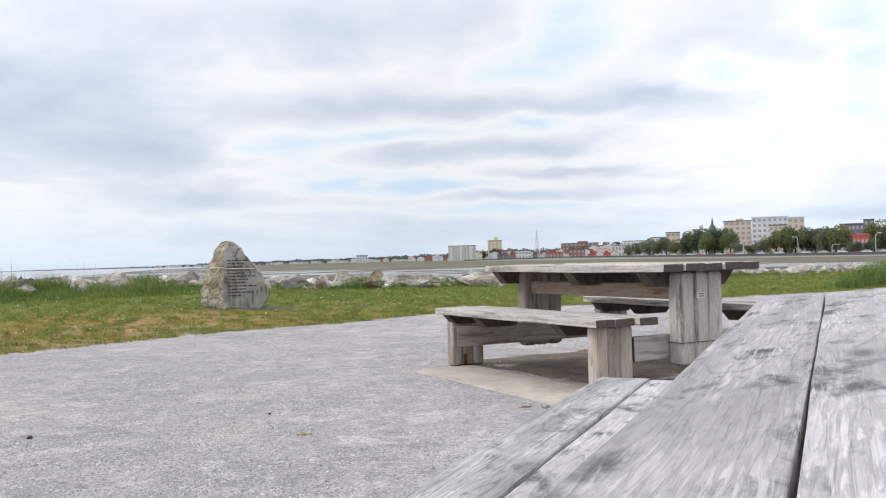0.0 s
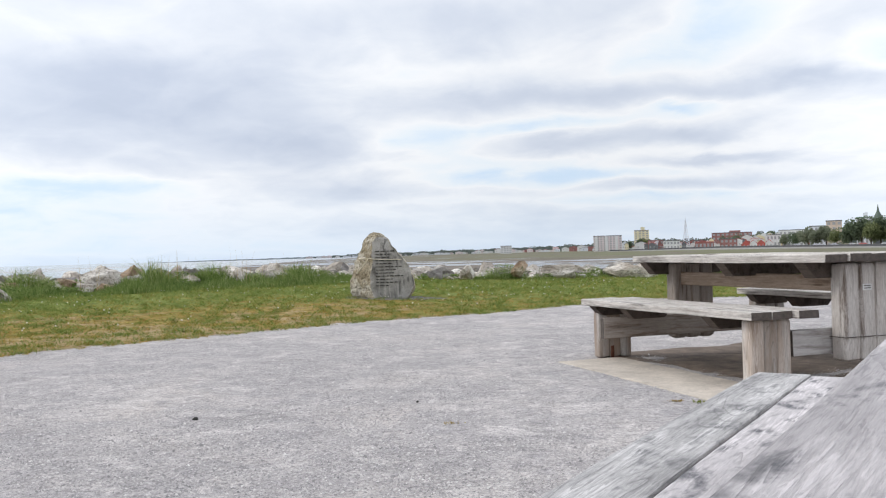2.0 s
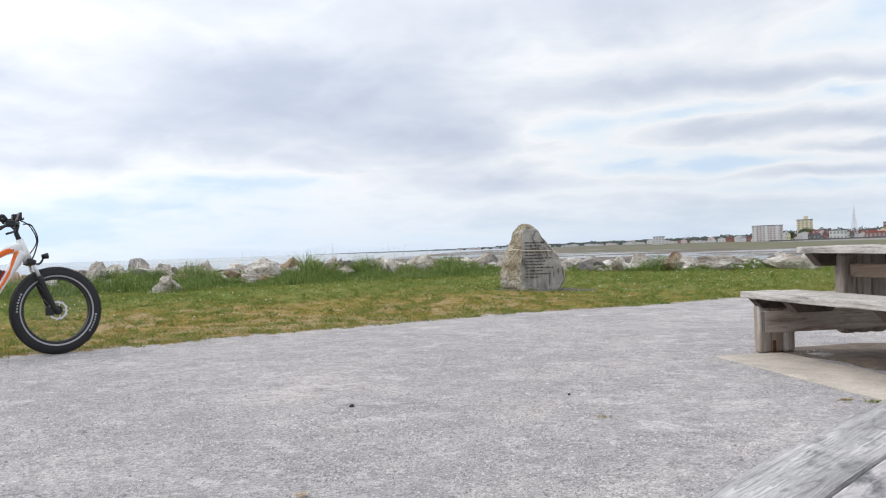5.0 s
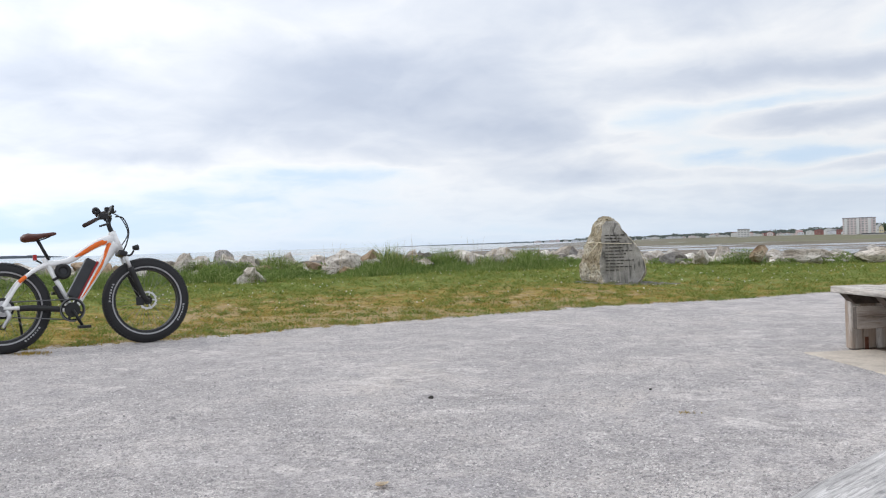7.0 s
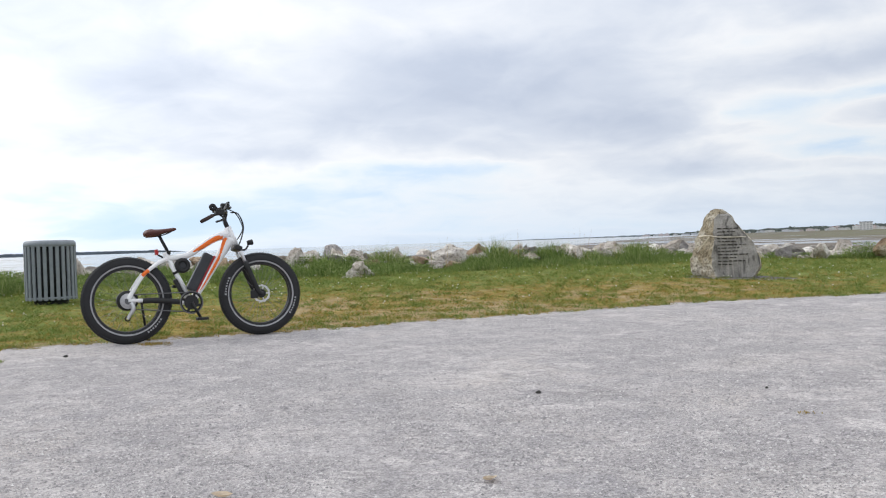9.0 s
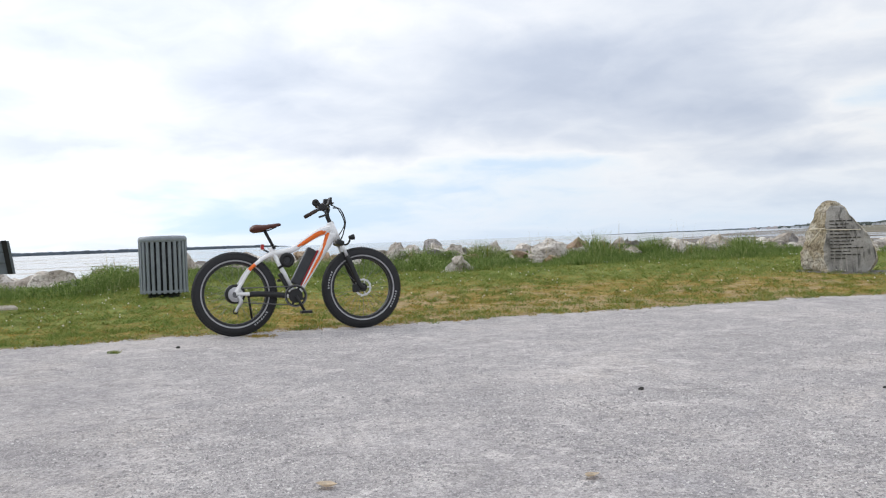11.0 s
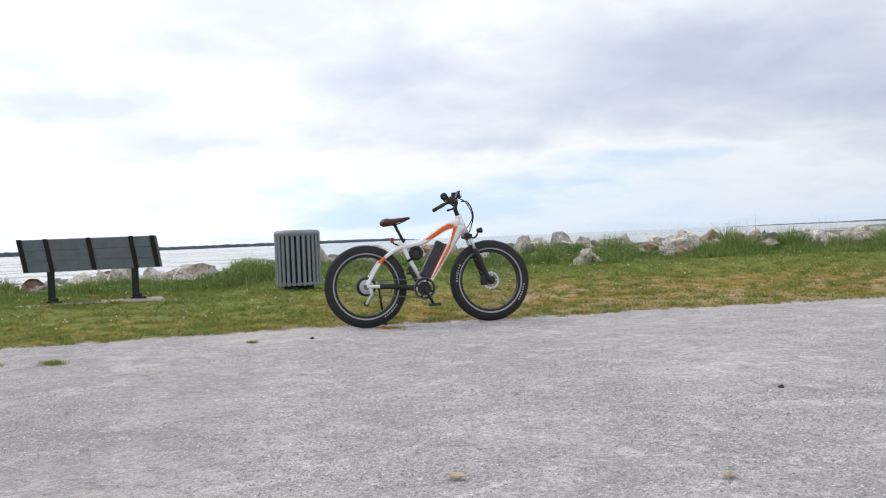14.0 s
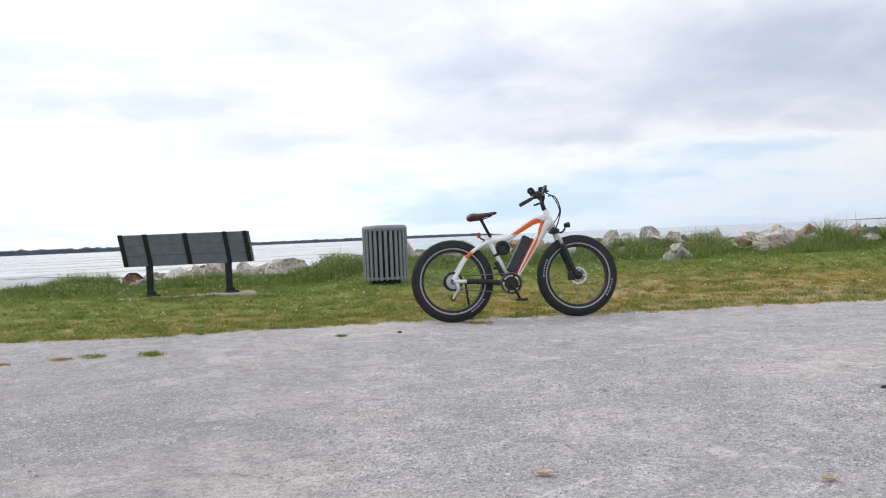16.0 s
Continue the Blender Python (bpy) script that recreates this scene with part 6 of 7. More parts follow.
def tufts():
    """Grass tufts that have crept into the yard."""
    for px, py, rad, h, n, mat in ((-6.64, 2.69, 0.06, 0.045, 150, GRASS), (-6.98, 2.37, 0.075, 0.026, 150, GRASS), (-7.03, 2.15, 0.065, 0.022, 130, STRAW), (-7.13, 1.775, 0.05, 0.022, 70, STRAW), (-6.35, 4.20, 0.03, 0.035, 60, GRASS), (-6.10, 5.49, 0.085, 0.028, 190, STRAW),
                                   (0.46, 4.80, 0.022, 0.016, 24, STRAW), (0.60, 4.76, 0.026, 0.020, 34, GRASS), (-0.62, 4.20, 0.02, 0.012, 20, STRAW)):
        n *= 2
        x, y = px + rng.normal(0, rad, n), py + rng.normal(0, rad * 0.6, n)
        ob = blades("grass_tuft", x, y, h * rng.uniform(0.3, 0.85, n), rng.uniform(0.003, 0.007, n), mat, "small grass tuft growing in the crushed stone", 1.5)
        ob["group"] = "tufts in the yard"


tufts()
# fallen leaves and a dark pebble on the yard
LEAF = plain_material("dead_leaf", (0.70, 0.60, 0.47), 0.8, 0, 0.2)
PEBBLE = plain_material("dark_pebble", (0.035, 0.033, 0.03), 0.85, 0, 0.3)


def dead_leaf(x, y, size, turn):
    bm = bmesh.new()
    n = 9
    rows = []
    for i in range(n):
        t = i / (n - 1)
        w = size * 0.32 * math.sin(math.pi * min(1, t * 1.05)) ** 0.8 + 0.0006
        z = 0.004 + size * (0.16 * (t - 0.5) ** 2 * 4)
        rows.append([bm.verts.new((size * (t - 0.5), k * w, z + abs(k) * w * 0.5)) for k in (-1, 0, 1)])
    for a, b in zip(rows, rows[1:]):
        for j in range(2):
            bm.faces.new((a[j], a[j + 1], b[j + 1], b[j]))
    bmesh.ops.solidify(bm, geom=bm.faces[:], thickness=0.0012)
    return tagged(part("fallen_leaf", bm, LEAF, m=pose(x, y, 0.002, 0, 0, turn)), "curled pale brown fallen leaf on the yard", "leaf", "fallen leaves")


for x, y, size, turn in ((-2.09, 2.14, 0.078, 20), (-1.39, 2.66, 0.06, 65)):
    dead_leaf(x, y, size, turn)


def pebble(x, y, size, seed, turn):
    bm = rock_mesh(seed, size, size * 0.7, size * 0.55, 2, 0.3, 6)
    return tagged(part("pebble", bm, PEBBLE, m=pose(x, y, size * 0.3, 0, 0, turn)), "small dark pebble on the yard", "pebble", "pebbles")


for k, (x, y, size) in enumerate(((-1.938, 4.287, 0.019), (-6.105, 4.625, 0.021), (-0.90, 4.80, 0.012))):
    pebble(x, y, size, 300 + k, 37 * k)

# ---------------------------------------------------------------- sea and far shores
def sea():
    n = Nodes("sea_water", 0.12, 0, 0.5)
    q = n.place((0.02, 0.02, 0.0))
    n.bump(n.noise(q, 6.0, 5, 0.6), 0.25, 0.3)
    n.bsdf.inputs["IOR"].default_value = 1.33
    mat = n.done(n.ramp(n.noise(n.place((0.004, 0.004, 0)), 1.5, 4), (0.35, (0.10, 0.115, 0.125)), (0.65, (0.22, 0.24, 0.25))))
    azs = np.arange(14, 130, 1.0)
    near = np.interp(azs, (14, 20, 26, 34, 45, 58, 66, 71, 75, 130), (1500, 520, 260, 170, 120, 100, 105, 125, 150, 160))
    rs = np.concatenate([[0], np.geomspace(0.004, 1, 26)])
    bm = bmesh.new()
    rows = [[bm.verts.new(polar(a, r0 + (4850 - r0) * f, FLAT_Z + 0.06)) for f in rs] for a, r0 in zip(azs, near)]
    for a, b in zip(rows, rows[1:]):
        for j in range(len(rs) - 1):
            bm.faces.new((a[j], b[j], b[j + 1], a[j + 1]))
    bmesh.ops.recalc_face_normals(bm, faces=bm.faces)
    tagged(part("water", bm, mat), "calm pale grey sea at low tide", "water", kind="structure")


def sandbar(az, r, half, deep, seed):
    """A long low bank of wet sand just clear of the water."""
    bm = bmesh.new()
    n, rows = 60, []
    for i in range(n + 1):
        f = i / n * 2 - 1
        a = az + half * f
        w = deep * math.sqrt(max(0.0, 1 - f * f)) * (0.75 + 0.7 * noise.noise(Vector((a * 1.3, seed, 0)))) + 0.3
        c = r * (1 + 0.06 * noise.noise(Vector((a * 0.5, seed, 5.0))))
        rows.append([bm.verts.new(polar(a, c + w * k, FLAT_Z + 0.06 + z)) for k, z in ((-1.0, -0.1), (-0.55, 0.03), (0.0, 0.08), (0.55, 0.03), (1.0, -0.1))])
    for a, b in zip(rows, rows[1:]):
        for j in range(4):
            bm.faces.new((a[j], b[j], b[j + 1], a[j + 1]))
    bmesh.ops.recalc_face_normals(bm, faces=bm.faces)
    tagged(part("sandbar", bm, WET_SAND), "low bank of wet sand left by the tide", "sandbar", kind="structure")


sea()
WET_SAND = plain_material("wet_sand", (0.36, 0.32, 0.285), 0.45, 0, 0.25, 0.08)
for k, (az, r, half, deep) in enumerate(((70, 150, 7, 9), (66, 185, 9, 8), (73, 215, 6, 14), (60, 235, 8, 9), (69, 285, 8, 16), (74, 360, 8, 24), (62, 390, 9, 18), (52, 300, 6, 10), (68, 520, 9, 36), (58, 600, 8, 36), (45, 420, 6, 18), (40, 300, 6, 14), (36, 520, 7, 40), (31, 700, 6, 60), (50, 800, 9, 60))):
    sandbar(az, r, half, deep, 3.1 * k)
# far land: the haze of distance is mixed into these blue-grey colours
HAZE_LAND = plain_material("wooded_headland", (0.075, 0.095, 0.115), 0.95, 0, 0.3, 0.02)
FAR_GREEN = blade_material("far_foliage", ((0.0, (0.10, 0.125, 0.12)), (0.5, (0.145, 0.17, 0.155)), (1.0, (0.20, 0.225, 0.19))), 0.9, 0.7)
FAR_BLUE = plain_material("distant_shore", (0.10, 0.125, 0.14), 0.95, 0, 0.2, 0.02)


def ridge(name, pts, r, mat, label, depth=250):
    """A low wooded shore: (bearing, height in metres) along it."""
    azs = np.arange(pts[0][0], pts[-1][0], 0.12)
    hs = np.interp(azs, [p[0] for p in pts], [p[1] for p in pts])
    bm = bmesh.new()
    rows = []
    for a, h in zip(azs, hs):
        k = h * (0.88 + 0.28 * noise.noise(Vector((a * 2.0, 0, 1.0))) + 0.14 * noise.noise(Vector((a * 9.0, 0, 4.0))))
        rows.append([bm.verts.new(polar(a, r, FLAT_Z)), bm.verts.new(polar(a, r + 8, FLAT_Z + k * 0.8)), bm.verts.new(polar(a, r + depth * 0.3, FLAT_Z + k)), bm.verts.new(polar(a, r + depth, FLAT_Z))])
    for a, b in zip(rows, rows[1:]):
        for j in range(3):
            bm.faces.new((a[j], b[j], b[j + 1], a[j + 1]))
    bmesh.ops.recalc_face_normals(bm, faces=bm.faces)
    return tagged(part(name, bm, mat), label, "shore", kind="structure")


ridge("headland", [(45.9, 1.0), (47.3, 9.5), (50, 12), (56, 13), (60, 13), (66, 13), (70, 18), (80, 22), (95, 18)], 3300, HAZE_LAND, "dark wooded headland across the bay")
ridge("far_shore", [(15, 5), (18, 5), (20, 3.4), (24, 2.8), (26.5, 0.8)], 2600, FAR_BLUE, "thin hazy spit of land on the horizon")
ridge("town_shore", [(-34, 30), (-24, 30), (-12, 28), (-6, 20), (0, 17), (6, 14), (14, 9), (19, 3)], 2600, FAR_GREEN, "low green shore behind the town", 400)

# ---------------------------------------------------------------- the town
# wall and window colours are paled to carry the town's haze
W_WHITE = plain_material("white_wall", (0.72, 0.72, 0.71), 0.8, 0, 0.08, 0.5)
W_PINK = plain_material("pinkish_wall", (0.72, 0.64, 0.63), 0.8, 0, 0.1, 0.3)
W_CREAM = plain_material("cream_wall", (0.76, 0.69, 0.47), 0.8, 0, 0.08, 0.3)
W_BRICK = plain_material("brick_wall", (0.34, 0.165, 0.15), 0.85, 0, 0.3, 0.4)
W_ORANGE = plain_material("orange_brick_wall", (0.68, 0.555, 0.46), 0.85, 0, 0.12, 0.3)
W_GREY = plain_material("grey_wall", (0.70, 0.72, 0.76), 0.8, 0, 0.1, 0.3)
W_DARK = plain_material("dark_wall", (0.17, 0.18, 0.19), 0.8, 0, 0.2, 0.3)
R_GREY = plain_material("grey_roof", (0.16, 0.16, 0.17), 0.85, 0, 0.2, 0.5)
R_RED = plain_material("red_roof", (0.52, 0.12, 0.10), 0.7, 0, 0.15, 0.5)
R_GREEN = plain_material("copper_roof", (0.24, 0.36, 0.29), 0.7, 0, 0.15, 0.3)
WINDOW = plain_material("window_glass", (0.40, 0.40, 0.41), 0.2, 0, 0.2, 0.5)
WINDOW_MESHES = {}


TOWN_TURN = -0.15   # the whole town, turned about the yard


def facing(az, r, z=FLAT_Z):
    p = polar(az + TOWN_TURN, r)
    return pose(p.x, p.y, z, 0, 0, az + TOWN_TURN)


def window_piece(house, w, h, m):
    key = (round(w, 1), round(h, 1))
    if key not in WINDOW_MESHES:
        bm = bmesh.new()
        box(bm, (0, 0, 0), (w, 0.3, h))
        me = bpy.data.meshes.new("window")
        bm.to_mesh(me)
        bm.free()
        me.materials.append(WINDOW)
        WINDOW_MESHES[key] = me
    ob = new("window", WINDOW_MESHES[key])
    ob.parent = house
    ob.matrix_basis = m


def block(az0, az1, top, r, wall, label, floors, cols, roof=R_GREY, base=FLAT_Z, ww=0.55, wh=0.5, cap=0.0, category="building", group="town buildings"):
    """A flat-roofed building between two bearings, its top at a height above eye level of so many degrees."""
    az = (az0 + az1) / 2
    w = r * radians(abs(az0 - az1))
    h = 0.8 + r * math.tan(radians(top)) - base
    d = max(8.0, w * 0.4)
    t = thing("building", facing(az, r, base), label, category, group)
    bm = bmesh.new()
    box(bm, (0, d / 2, h / 2), (w, d, h))
    part("wall", bm, wall, t)
    bm = bmesh.new()
    box(bm, (0, d / 2, h + 0.25), (w + 0.6, d + 0.6, 0.7))
    part("roof", bm, roof, t)
    if cap:
        bm = bmesh.new()
        box(bm, (w * 0.08, d / 2, h + cap / 2), (w * 0.28, d * 0.5, cap))
        part("roof_housing", bm, wall, t)
    cw, ch = w / cols, h / floors
    for i in range(cols):
        for j in range(floors):
            window_piece(t, cw * ww, ch * wh, pose(-w / 2 + cw * (i + 0.5), -0.02, ch * (j + 0.52)))
    return t


def house(az, r, w, h, rise, wall, roof, label, base=FLAT_Z):
    """A small gabled house: the gable or the eaves to the bay."""
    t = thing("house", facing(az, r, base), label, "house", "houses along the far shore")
    d = 9.0
    bm = bmesh.new()
    prism(bm, [(-w / 2, 0), (w / 2, 0), (w / 2, h), (0, h + rise), (-w / 2, h)], 0, d)
    part("wall", bm, wall, t)
    bm = bmesh.new()
    prism(bm, [(-w / 2 - 0.4, h - 0.2), (0, h + rise), (w / 2 + 0.4, h - 0.2), (w / 2 + 0.4, h + 0.2), (0, h + rise + 0.5), (-w / 2 - 0.4, h + 0.2)], -0.4, d + 0.4)
    part("roof", bm, roof, t)
    for x in (-w * 0.24, w * 0.24):
        window_piece(t, 1.2, 1.5, pose(x, -0.02, h * 0.5))
    return t


pink = block(-0.38, -2.12, 0.78, 1150, W_PINK, "long pink-grey apartment block by the bay", 7, 9, R_GREY)
for x in (-14.0, -1.5, 11.0):
    bm = bmesh.new()
    box(bm, (x, -0.8, 9.4), (3.2, 1.6, 18.0))
    part("balcony_bay", bm, W_WHITE, pink, "pale projecting bay of balconies")
block(-2.88, -3.77, 1.05, 1350, W_CREAM, "tall cream-yellow apartment tower", 9, 4, R_GREY, cap=5)
block(-3.7, -4.62, 0.42, 1080, W_BRICK, "low red-brick building on the waterfront", 2, 5)
block(-4.62, -5.6, 0.36, 1060, W_WHITE, "white two-storey waterfront building", 2, 5)
block(-6.5, -7.6, 0.22, 1050, W_BRICK, "low red-brick shop on the waterfront", 1, 5, R_RED)
block(-7.48, -9.8, 0.74, 1300, W_BRICK, "broad flat-roofed red-brick block on the hill", 4, 9, R_GREY, cap=3)
block(-7.95, -8.95, 0.36, 1040, W_BRICK, "small red-brick waterfront building", 2, 4)
block(-11.5, -12.9, 0.34, 900, W_WHITE, "white flat-roofed waterfront hall", 2, 6)
block(-10.6, -11.4, 0.52, 1000, W_WHITE, "white house block on the slope", 2, 4)
block(-11.3, -12.7, 0.78, 1250, W_WHITE, "pale house block on the hill", 2, 6)
block(-13.0, -14.0, 0.95, 950, W_GREY, "pale grey building behind trees", 3, 4)
block(-13.9, -14.75, 1.22, 780, W_ORANGE, "brown-brick building behind trees", 5, 3)
block(-15.5, -16.35, 1.35, 800, W_GREY, "grey hall under a green copper roof", 3, 4, R_GREEN, cap=4)
block(-17.3, -18.9, 1.78, 720, W_ORANGE, "seven-storey orange-brick hospital wing", 7, 5, R_GREY, cap=2)
block(-18.92, -20.95, 1.95, 700, W_GREY, "pale grey tower block of the hospital", 7, 7, W_GREY)
block(-19.9, -20.9, 1.45, 690, W_ORANGE, "orange-brick front of the hospital", 5, 4, R_GREY)
block(-20.9, -21.85, 1.88, 720, W_ORANGE, "cream-orange wing of the hospital", 6, 3, W_GREY)
block(-23.75, -25.0, 1.36, 620, W_DARK, "low dark grey office building", 4, 6)
block(-25.0, -25.55, 1.58, 640, W_DARK, "dark stair tower of the office building", 5, 2)
block(-24.4, -25.25, 0.72, 480, R_RED, "bright red-fronted restaurant among trees", 1, 4, R_RED)

rnd = random.Random(21)
az = 17.5
while az > -14:
    r = float(np.interp(az, (-14, -4, 0, 6), (980, 1150, 1600, 2400))) + rnd.uniform(-60, 80)
    w = rnd.uniform(8, 19)
    h = rnd.choice((3.2, 4.0, 5.0, 6.5, 8.5))
    if az > 7:
        w, h = w * rnd.uniform(0.7, 1.6), min(h, 4.0) * rnd.uniform(0.7, 1.3)
    wall = rnd.choice((W_WHITE, W_GREY, W_GREY, W_PINK) if az > 7 else (W_WHITE, W_WHITE, W_WHITE, W_GREY, W_PINK, W_BRICK) if az > -2 else (W_WHITE, W_WHITE, W_BRICK, W_BRICK, W_CREAM))
    roof = rnd.choice((R_GREY, W_GREY) if az > 7 else (R_GREY, R_GREY, R_GREY, R_RED, W_GREY) if az > -2 else (R_GREY, R_RED, R_RED, W_WHITE))
    tone = {"white_wall": "white", "grey_wall": "grey", "pinkish_wall": "pink-grey", "brick_wall": "red-brick", "cream_wall": "cream"}[wall.name]
    cover = {"grey_roof": "dark grey", "red_roof": "red", "grey_wall": "pale grey", "white_wall": "white"}[roof.name]
    house(az, r, w, h, rnd.uniform(0.8, 3), wall, roof, f"{tone} gabled house with a {cover} roof by the bay", FLAT_Z)
    az -= rnd.choice((0.10, 0.16, 0.25, 0.5)) if az > -2 else rnd.uniform(0.13, 0.32)
for az in (-9.45, -9.85, -10.3, -10.75):
    house(az, 985, 7.5, 4.2, 3.4, W_WHITE if az in (-9.85, -10.75) else R_RED, R_RED, "white gabled shop with a red roof" if az in (-9.85, -10.75) else "red gabled shop on the waterfront", FLAT_Z)
for k in range(13):
    az = -9.6 - 0.31 * k + rnd.uniform(-0.1, 0.1)
    el = rnd.uniform(0.45, 0.62) + 0.012 * k
    house(az, 1190 + 12 * k, rnd.uniform(9, 15), 0.8 + 1190 * math.tan(radians(el)) - FLAT_Z - 3, rnd.uniform(2, 4), rnd.choice((W_WHITE, W_WHITE, W_GREY, W_CREAM)), rnd.choice((R_GREY, W_GREY, W_WHITE)), "pale house among others on the town's slope", FLAT_Z)
for k in range(46):
    az = rnd.uniform(-2.3, -13.2)
    el = rnd.uniform(0.08, 0.42)
    r = rnd.uniform(1070, 1130)
    wall, roof, words = rnd.choice(((W_WHITE, R_GREY, "white house with a dark grey roof"), (W_BRICK, R_GREY, "red-brick house with a dark grey roof"), (W_DARK, R_RED, "dark house with a red roof"), (W_CREAM, R_GREY, "cream house with a dark roof"), (W_WHITE, R_RED, "white house with a red roof"), (W_GREY, W_WHITE, "pale grey house with a white roof")))
    house(az, r, rnd.uniform(4, 9), 0.8 + r * math.tan(radians(el)) - FLAT_Z - 1.5, rnd.uniform(0.8, 3), wall, roof, words + " in the crowded waterfront", FLAT_Z)
block(5.43, 4.73, 0.34, 1450, W_WHITE, "white multi-storey building on the shore", 4, 4)


def mast():
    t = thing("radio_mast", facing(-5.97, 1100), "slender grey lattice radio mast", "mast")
    h = 0.8 - FLAT_Z + 1100 * math.tan(radians(1.6))
    bm = bmesh.new()

    def leg(k, z):
        s = 4.2 * (1 - z / h) ** 1.15 + 0.5
        return Vector(((-s, s, 0)[k], (-s, -s, s)[k], z))
    n = 14
    for i in range(n):
        z0, z1 = h * i / n, h * (i + 1) / n
        for k in range(3):
            rod(bm, leg(k, z0), leg(k, z1), 0.26, seg=5)
            rod(bm, leg(k, z0), leg((k + 1) % 3, z1), 0.16, seg=4)
            rod(bm, leg(k, z1), leg((k + 1) % 3, z1), 0.16, seg=4)
    part("lattice", bm, W_GREY, t)
    bm = bmesh.new()
    rod(bm, (0, 0, h * 0.99), (0, 0, h * 1.12), 0.2, seg=6)
    part("aerial", bm, W_GREY, t)
    bm = bmesh.new()
    box(bm, (0, 0, h * 0.28), (3.4, 3.4, 6))
    part("equipment_cabin", bm, W_DARK, t)


mast()


def spire():
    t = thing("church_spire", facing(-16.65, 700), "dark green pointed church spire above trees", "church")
    h = 0.8 - FLAT_Z + 700 * math.tan(radians(2.11))
    bm = bmesh.new()
    box(bm, (0, 3, h * 0.31), (5.5, 6, h * 0.62))
    part("tower", bm, W_DARK, t)
    bm = bmesh.new()
    bmesh.ops.create_cone(bm, cap_ends=True, segments=8, radius1=4.0, radius2=1.1, depth=h * 0.2, matrix=Matrix.Translation((0, 3, h * 0.71)))
    bmesh.ops.create_cone(bm, cap_ends=True, segments=8, radius1=1.0, radius2=0.05, depth=h * 0.2, matrix=Matrix.Translation((0, 3, h * 0.90)))
    part("roof", bm, plain_material("dark_copper", (0.10, 0.13, 0.105), 0.7), t)


spire()


# ---------------------------------------------------------------- trees, seawall and lamps of the promenade
BARK = plain_material("bark", (0.09, 0.07, 0.055), 0.9, 0, 0.3, 0.8)
LEAVES = [blade_material("olive_leaves", ((0.0, (0.13, 0.155, 0.07)), (0.5, (0.20, 0.23, 0.105)), (1.0, (0.29, 0.31, 0.16))), 0.8, 0.7, 0.5, 0.12),
          blade_material("deep_leaves", ((0.0, (0.095, 0.125, 0.08)), (0.5, (0.145, 0.185, 0.115)), (1.0, (0.21, 0.25, 0.155))), 0.8, 0.7, 0.5, 0.12),
          blade_material("grey_leaves", ((0.0, (0.16, 0.18, 0.125)), (0.5, (0.23, 0.255, 0.175)), (1.0, (0.31, 0.335, 0.235))), 0.8, 0.7, 0.5, 0.12)]


def tree_mesh(seed, h, w, leaves, count=3600):
    """Leaf clumps on an uneven crown of several lobes."""
    g = np.random.default_rng(seed)
    lobes = [(g.normal(0, 0.19, 3) * (w, w, h * 0.7) + (0, 0, h * 0.58), g.uniform(0.20, 0.34)) for _ in range(14)]
    co = []
    for _ in range(count):
        c, s = lobes[g.integers(len(lobes))]
        d = g.normal(0, 1, 3)
        d /= np.linalg.norm(d)
        p = c + d * (w * s, w * s, h * s * 0.8) * g.uniform(0.65, 1.05)
        a, b = g.normal(0, 1, 3), g.normal(0, 1, 3)
        a /= np.linalg.norm(a)
        b = np.cross(a, b)
        b /= np.linalg.norm(b)
        k = g.uniform(0.3, 0.7) * h / 17
        co += [p - a * k, p + b * k * 0.7, p + a * k, p - b * k * 0.7]
    me = bpy.data.meshes.new("crown")
    me.from_pydata([tuple(p) for p in co], [], [(4 * i, 4 * i + 1, 4 * i + 2, 4 * i + 3) for i in range(count)])
    me.materials.append(leaves)
    return me


def tree(az, top, r, w, seed, label="dense green broadleaf tree on the promenade", base=FLAT_Z):
    h = 0.8 - base + r * math.tan(radians(top))
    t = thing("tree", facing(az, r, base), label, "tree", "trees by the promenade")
    bm = bmesh.new()
    sweep(bm, [(0, 0, 0), (0.1, 0, h * 0.25), (0, 0.1, h * 0.5), (0.2, 0, h * 0.75)], [h * 0.035, h * 0.028, h * 0.018, h * 0.006], 8)
    for k in range(5):
        a = k * 1.26 + seed
        sweep(bm, [(0, 0, h * (0.28 + 0.06 * k)), (w * 0.15 * math.cos(a), w * 0.15 * math.sin(a), h * (0.42 + 0.06 * k)), (w * 0.3 * math.cos(a), w * 0.3 * math.sin(a), h * (0.52 + 0.07 * k))], [h * 0.014, h * 0.009, h * 0.003], 6)
    part("trunk", bm, BARK, t, smooth=True)
    ob = new("crown", tree_mesh(seed, h, w, LEAVES[seed % 3]))
    ob.parent = t


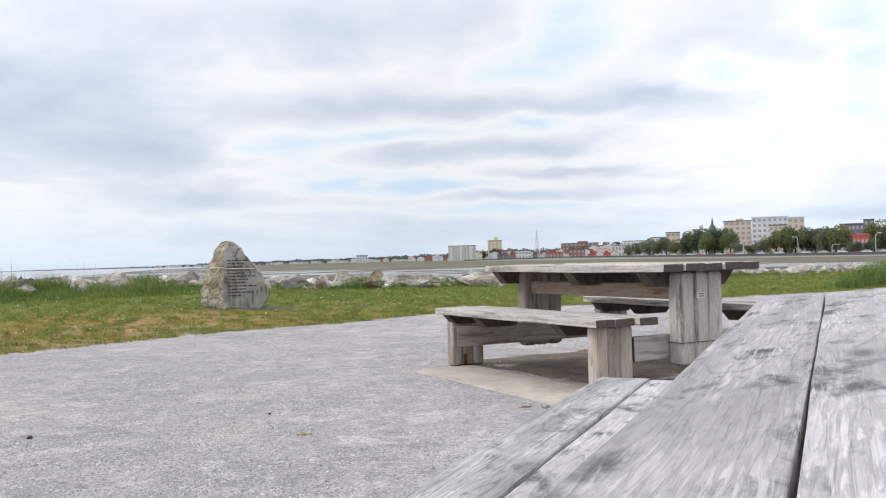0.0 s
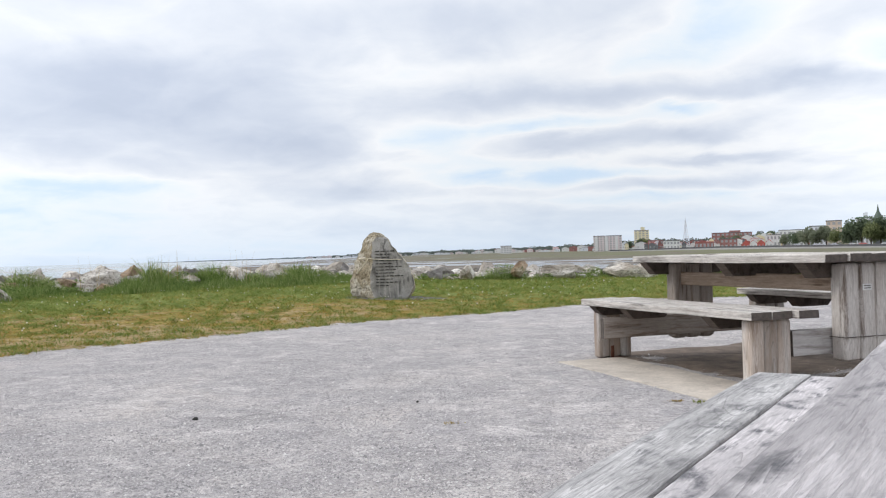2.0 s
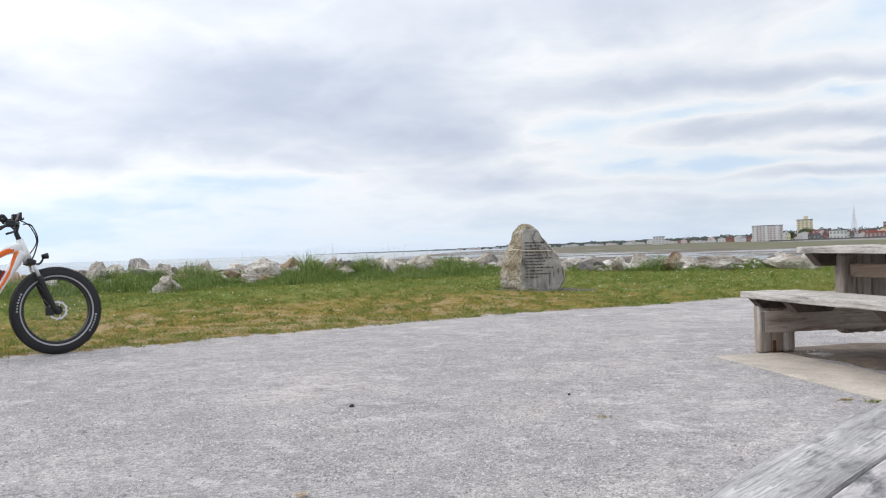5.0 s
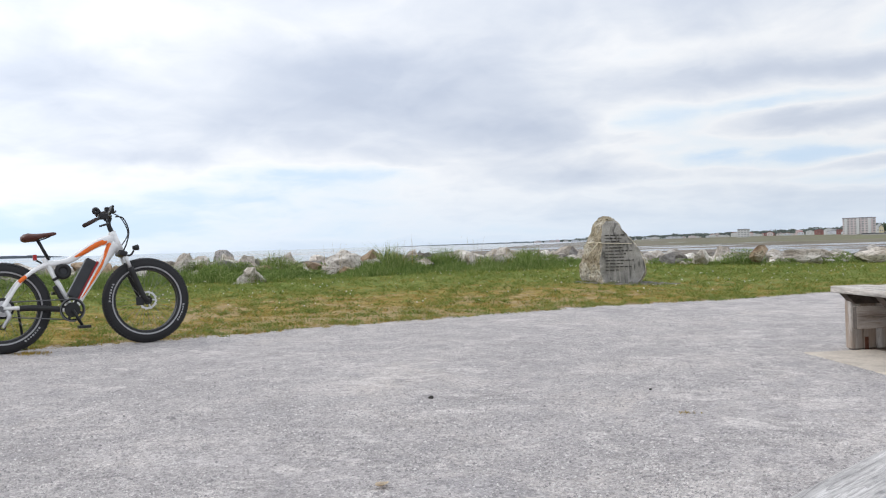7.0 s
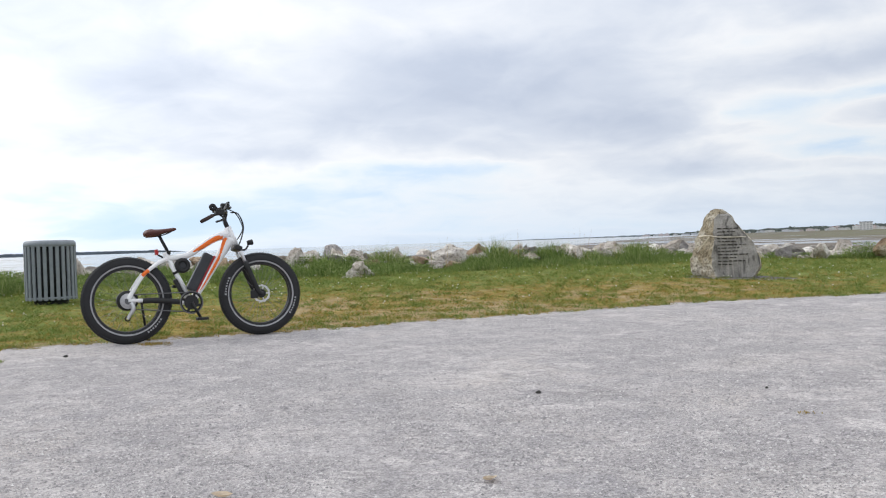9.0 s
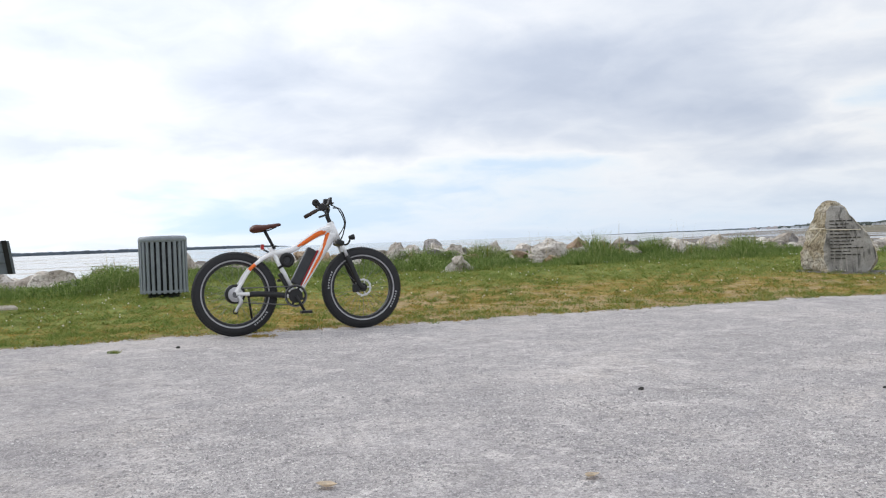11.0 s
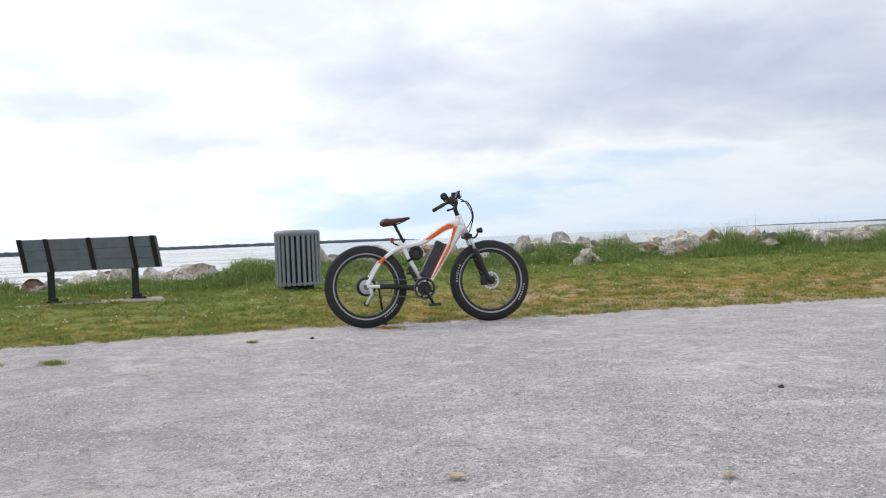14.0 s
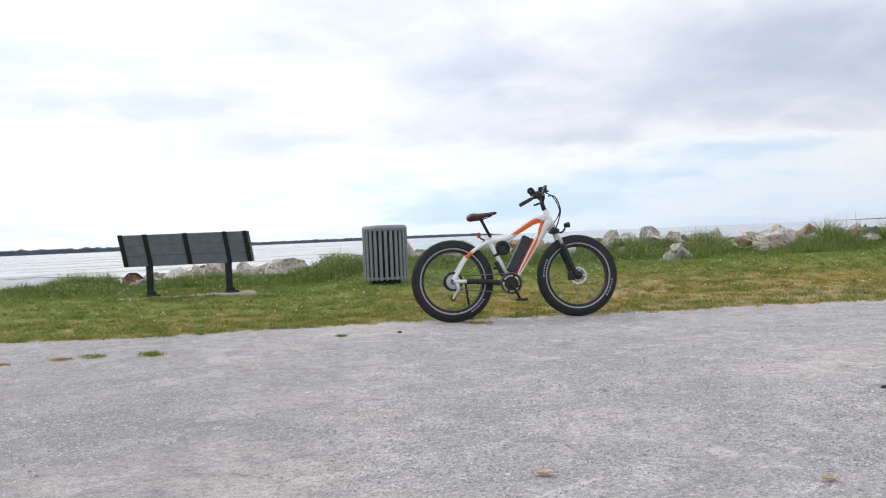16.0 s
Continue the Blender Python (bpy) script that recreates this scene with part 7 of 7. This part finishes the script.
TREES = 0
for az, top, r, w, tone in ((-12.9, 0.93, 790, 11, 2), (-13.35, 0.80, 740, 9, 2), (-13.9, 0.98, 740, 10, 2), (-14.45, 0.72, 700, 8, 0), (-15.2, 1.22, 690, 10, 1), (-15.75, 1.42, 680, 14, 1), (-16.25, 1.05, 640, 9, 0),
                            (-16.75, 1.40, 650, 11, 0), (-17.15, 1.52, 650, 13, 1), (-17.65, 1.25, 640, 9, 0), (-19.55, 0.66, 560, 8, 2), (-20.25, 1.20, 560, 10, 0), (-20.75, 1.36, 560, 13, 0), (-21.3, 1.20, 560, 10, 0),
                            (-21.95, 1.26, 570, 10, 1), (-22.4, 1.16, 560, 8, 1), (-23.0, 1.20, 550, 10, 2), (-23.5, 1.38, 545, 13, 0), (-24.1, 1.10, 535, 9, 0), (-24.75, 0.66, 500, 6, 1), (-25.55, 1.22, 520, 10, 0), (-26.05, 1.42, 515, 13, 0),
                            (-26.8, 1.30, 510, 12, 1), (-27.5, 1.2, 500, 12, 0), (-18.1, 0.55, 600, 6, 2), (-18.9, 0.42, 590, 6, 1), (-12.3, 0.72, 880, 9, 1), (-11.6, 0.60, 900, 8, 2), (-24.45, 0.42, 468, 5, 1), (-25.2, 0.40, 470, 5, 1),
                            (-3.3, 0.60, 1260, 12, 1), (-3.75, 0.56, 1240, 11, 0), (-4.3, 0.50, 1260, 9, 1), (-8.9, 0.62, 1230, 16, 1), (-8.1, 0.5, 1200, 9, 1), (-10.05, 0.66, 1240, 10, 2), (-11.0, 0.86, 1300, 12, 1), (-11.3, 0.72, 1290, 9, 1),
                            (-5.2, 0.42, 1180, 8, 1), (-6.9, 0.42, 1180, 9, 1), (-2.5, 0.40, 1200, 8, 1)):
    TREES += 1
    tree(az, top, r, w * 1.3, 42 + 3 * TREES + tone)


def far_woods():
    """Clumped treetops along the far shore."""
    co = []
    g = np.random.default_rng(9)
    for _ in range(11000):
        az = g.uniform(-30, 15)
        r = float(np.interp(az, (-14, -4, 0, 6), (1250, 1450, 1800, 2380))) + g.uniform(20, 220)
        lump = 0.6 + 0.6 * noise.noise(Vector((az * 1.4, 2.2, 0)))
        h = g.uniform(0, 1) * (6 + 13 * max(0, lump)) * float(np.interp(az, (-12, -6, 2, 14), (1.3, 1.0, 0.75, 0.5)))
        p = np.array(polar(az, r, FLAT_Z + 1.5 + h))
        a, b = g.normal(0, 1, 3), g.normal(0, 1, 3)
        a /= np.linalg.norm(a)
        b = np.cross(a, b)
        b /= np.linalg.norm(b)
        k = g.uniform(1.2, 2.8)
        co += [p - a * k, p + b * k * 0.8, p + a * k, p - b * k * 0.8]
    co = np.array(co)
    stuff_mesh("far_woods", co, np.arange(len(co)).reshape(-1, 4), FAR_GREEN, "dark treetops along the far shore", "trees")


far_woods()


def seawall():
    azs = np.arange(-40, -1.0, 0.5)
    r = np.interp(azs, (-40, -26, -18, -8, -2), (330, 400, 470, 760, 1000))
    top = np.interp(azs, (-40, -26, -18, -8, -2), (-0.26, -0.25, -0.19, -0.06, -0.1))
    zt = 0.8 + r * np.tan(np.radians(top))
    bm = bmesh.new()
    prev = None
    for a, rr, z in zip(azs, r, zt):
        row = [bm.verts.new(polar(a, rr - 14, FLAT_Z - 0.2)), bm.verts.new(polar(a, rr - 1.0, z - 1.2)), bm.verts.new(polar(a, rr - 0.8, z)), bm.verts.new(polar(a, rr, z)), bm.verts.new(polar(a, rr + 0.2, z - 0.7)), bm.verts.new(polar(a, rr + 90, z - 0.7)), bm.verts.new(polar(a, rr + 95, FLAT_Z - 0.3))]
        if prev:
            for j in range(len(row) - 1):
                f = bm.faces.new((prev[j], row[j], row[j + 1], prev[j + 1]))
                # the face's near-black colour paints the shadow line below the wall's top
                f.material_index = 1 if j == 0 else (2 if j == 1 else 0)
        prev = row
    bmesh.ops.recalc_face_normals(bm, faces=bm.faces)
    tagged(part("seawall", bm, [plain_material("seawall_concrete", (0.22, 0.22, 0.225), 0.85, 0, 0.15, 0.4), plain_material("seawall_slope", (0.25, 0.24, 0.22), 0.9, 0, 0.2, 0.3), plain_material("seawall_face", (0.09, 0.09, 0.095), 0.9, 0, 0.2, 0.3)]), "grey concrete seawall of the promenade", "seawall", kind="structure")
    return azs, r, zt


WALL = seawall()


def street_lamp(az, h, arm):
    r = float(np.interp(az, WALL[0], WALL[1])) + 12
    z = float(np.interp(az, WALL[0], WALL[2])) - 0.7
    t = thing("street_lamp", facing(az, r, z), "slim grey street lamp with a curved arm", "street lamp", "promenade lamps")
    bm = bmesh.new()
    sweep(bm, smooth_path([(0, 0, 0), (0, 0, h * 0.7), (arm * 0.15, 0, h * 0.93), (arm * 0.6, 0, h), (arm, 0, h * 0.99)], 5), 0.11, 6)
    part("pole", bm, W_GREY, t, smooth=True)
    bm = bmesh.new()
    box(bm, (arm * 1.15, 0, h * 0.985), (0.9, 0.35, 0.22), None, 0.05)
    part("lantern", bm, W_WHITE, t)


for az, h, arm in ((-21.46, 8.2, -1.8), (-25.6, 8.4, 2.0), (-18.4, 7.5, 1.6), (-23.3, 4.2, 2.4)):
    street_lamp(az, h, arm)

CAR_TONES = [("white", W_WHITE), ("white", W_WHITE), ("dark grey", W_DARK), ("red", R_RED), ("grey", W_GREY)]


def parked_car(az, tone, paint):
    r = float(np.interp(az, WALL[0], WALL[1])) + 8
    z = float(np.interp(az, WALL[0], WALL[2])) - 0.68
    t = thing("car", facing(az, r, z), f"{tone} car parked along the promenade", "car", "cars on the promenade")
    bm = bmesh.new()
    prism(bm, [(-2.2, 0.35), (2.2, 0.35), (2.2, 0.85), (1.3, 0.98), (0.75, 1.48), (-1.1, 1.48), (-1.75, 0.98), (-2.2, 0.92)], 0, 1.75)
    part("body", bm, paint, t)
    bm = bmesh.new()
    prism(bm, [(1.08, 1.02), (0.66, 1.40), (-1.02, 1.40), (-1.5, 1.02)], -0.02, 1.77)
    part("window", bm, WINDOW, t)
    for x in (-1.35, 1.35):
        for y in (0.1, 1.65):
            bm = bmesh.new()
            rod(bm, (x, y - 0.12, 0.33), (x, y + 0.12, 0.33), 0.33, seg=16)
            part("wheel", bm, W_DARK, t)


rnd = random.Random(3)
for az in (-12.2, -13.2, -14.3, -15.1, -16.0, -16.9, -17.5, -18.2, -19.4, -20.3, -22.0, -22.8, -23.9, -25.0, -25.9):
    parked_car(az + rnd.uniform(-0.2, 0.2), *rnd.choice(CAR_TONES))
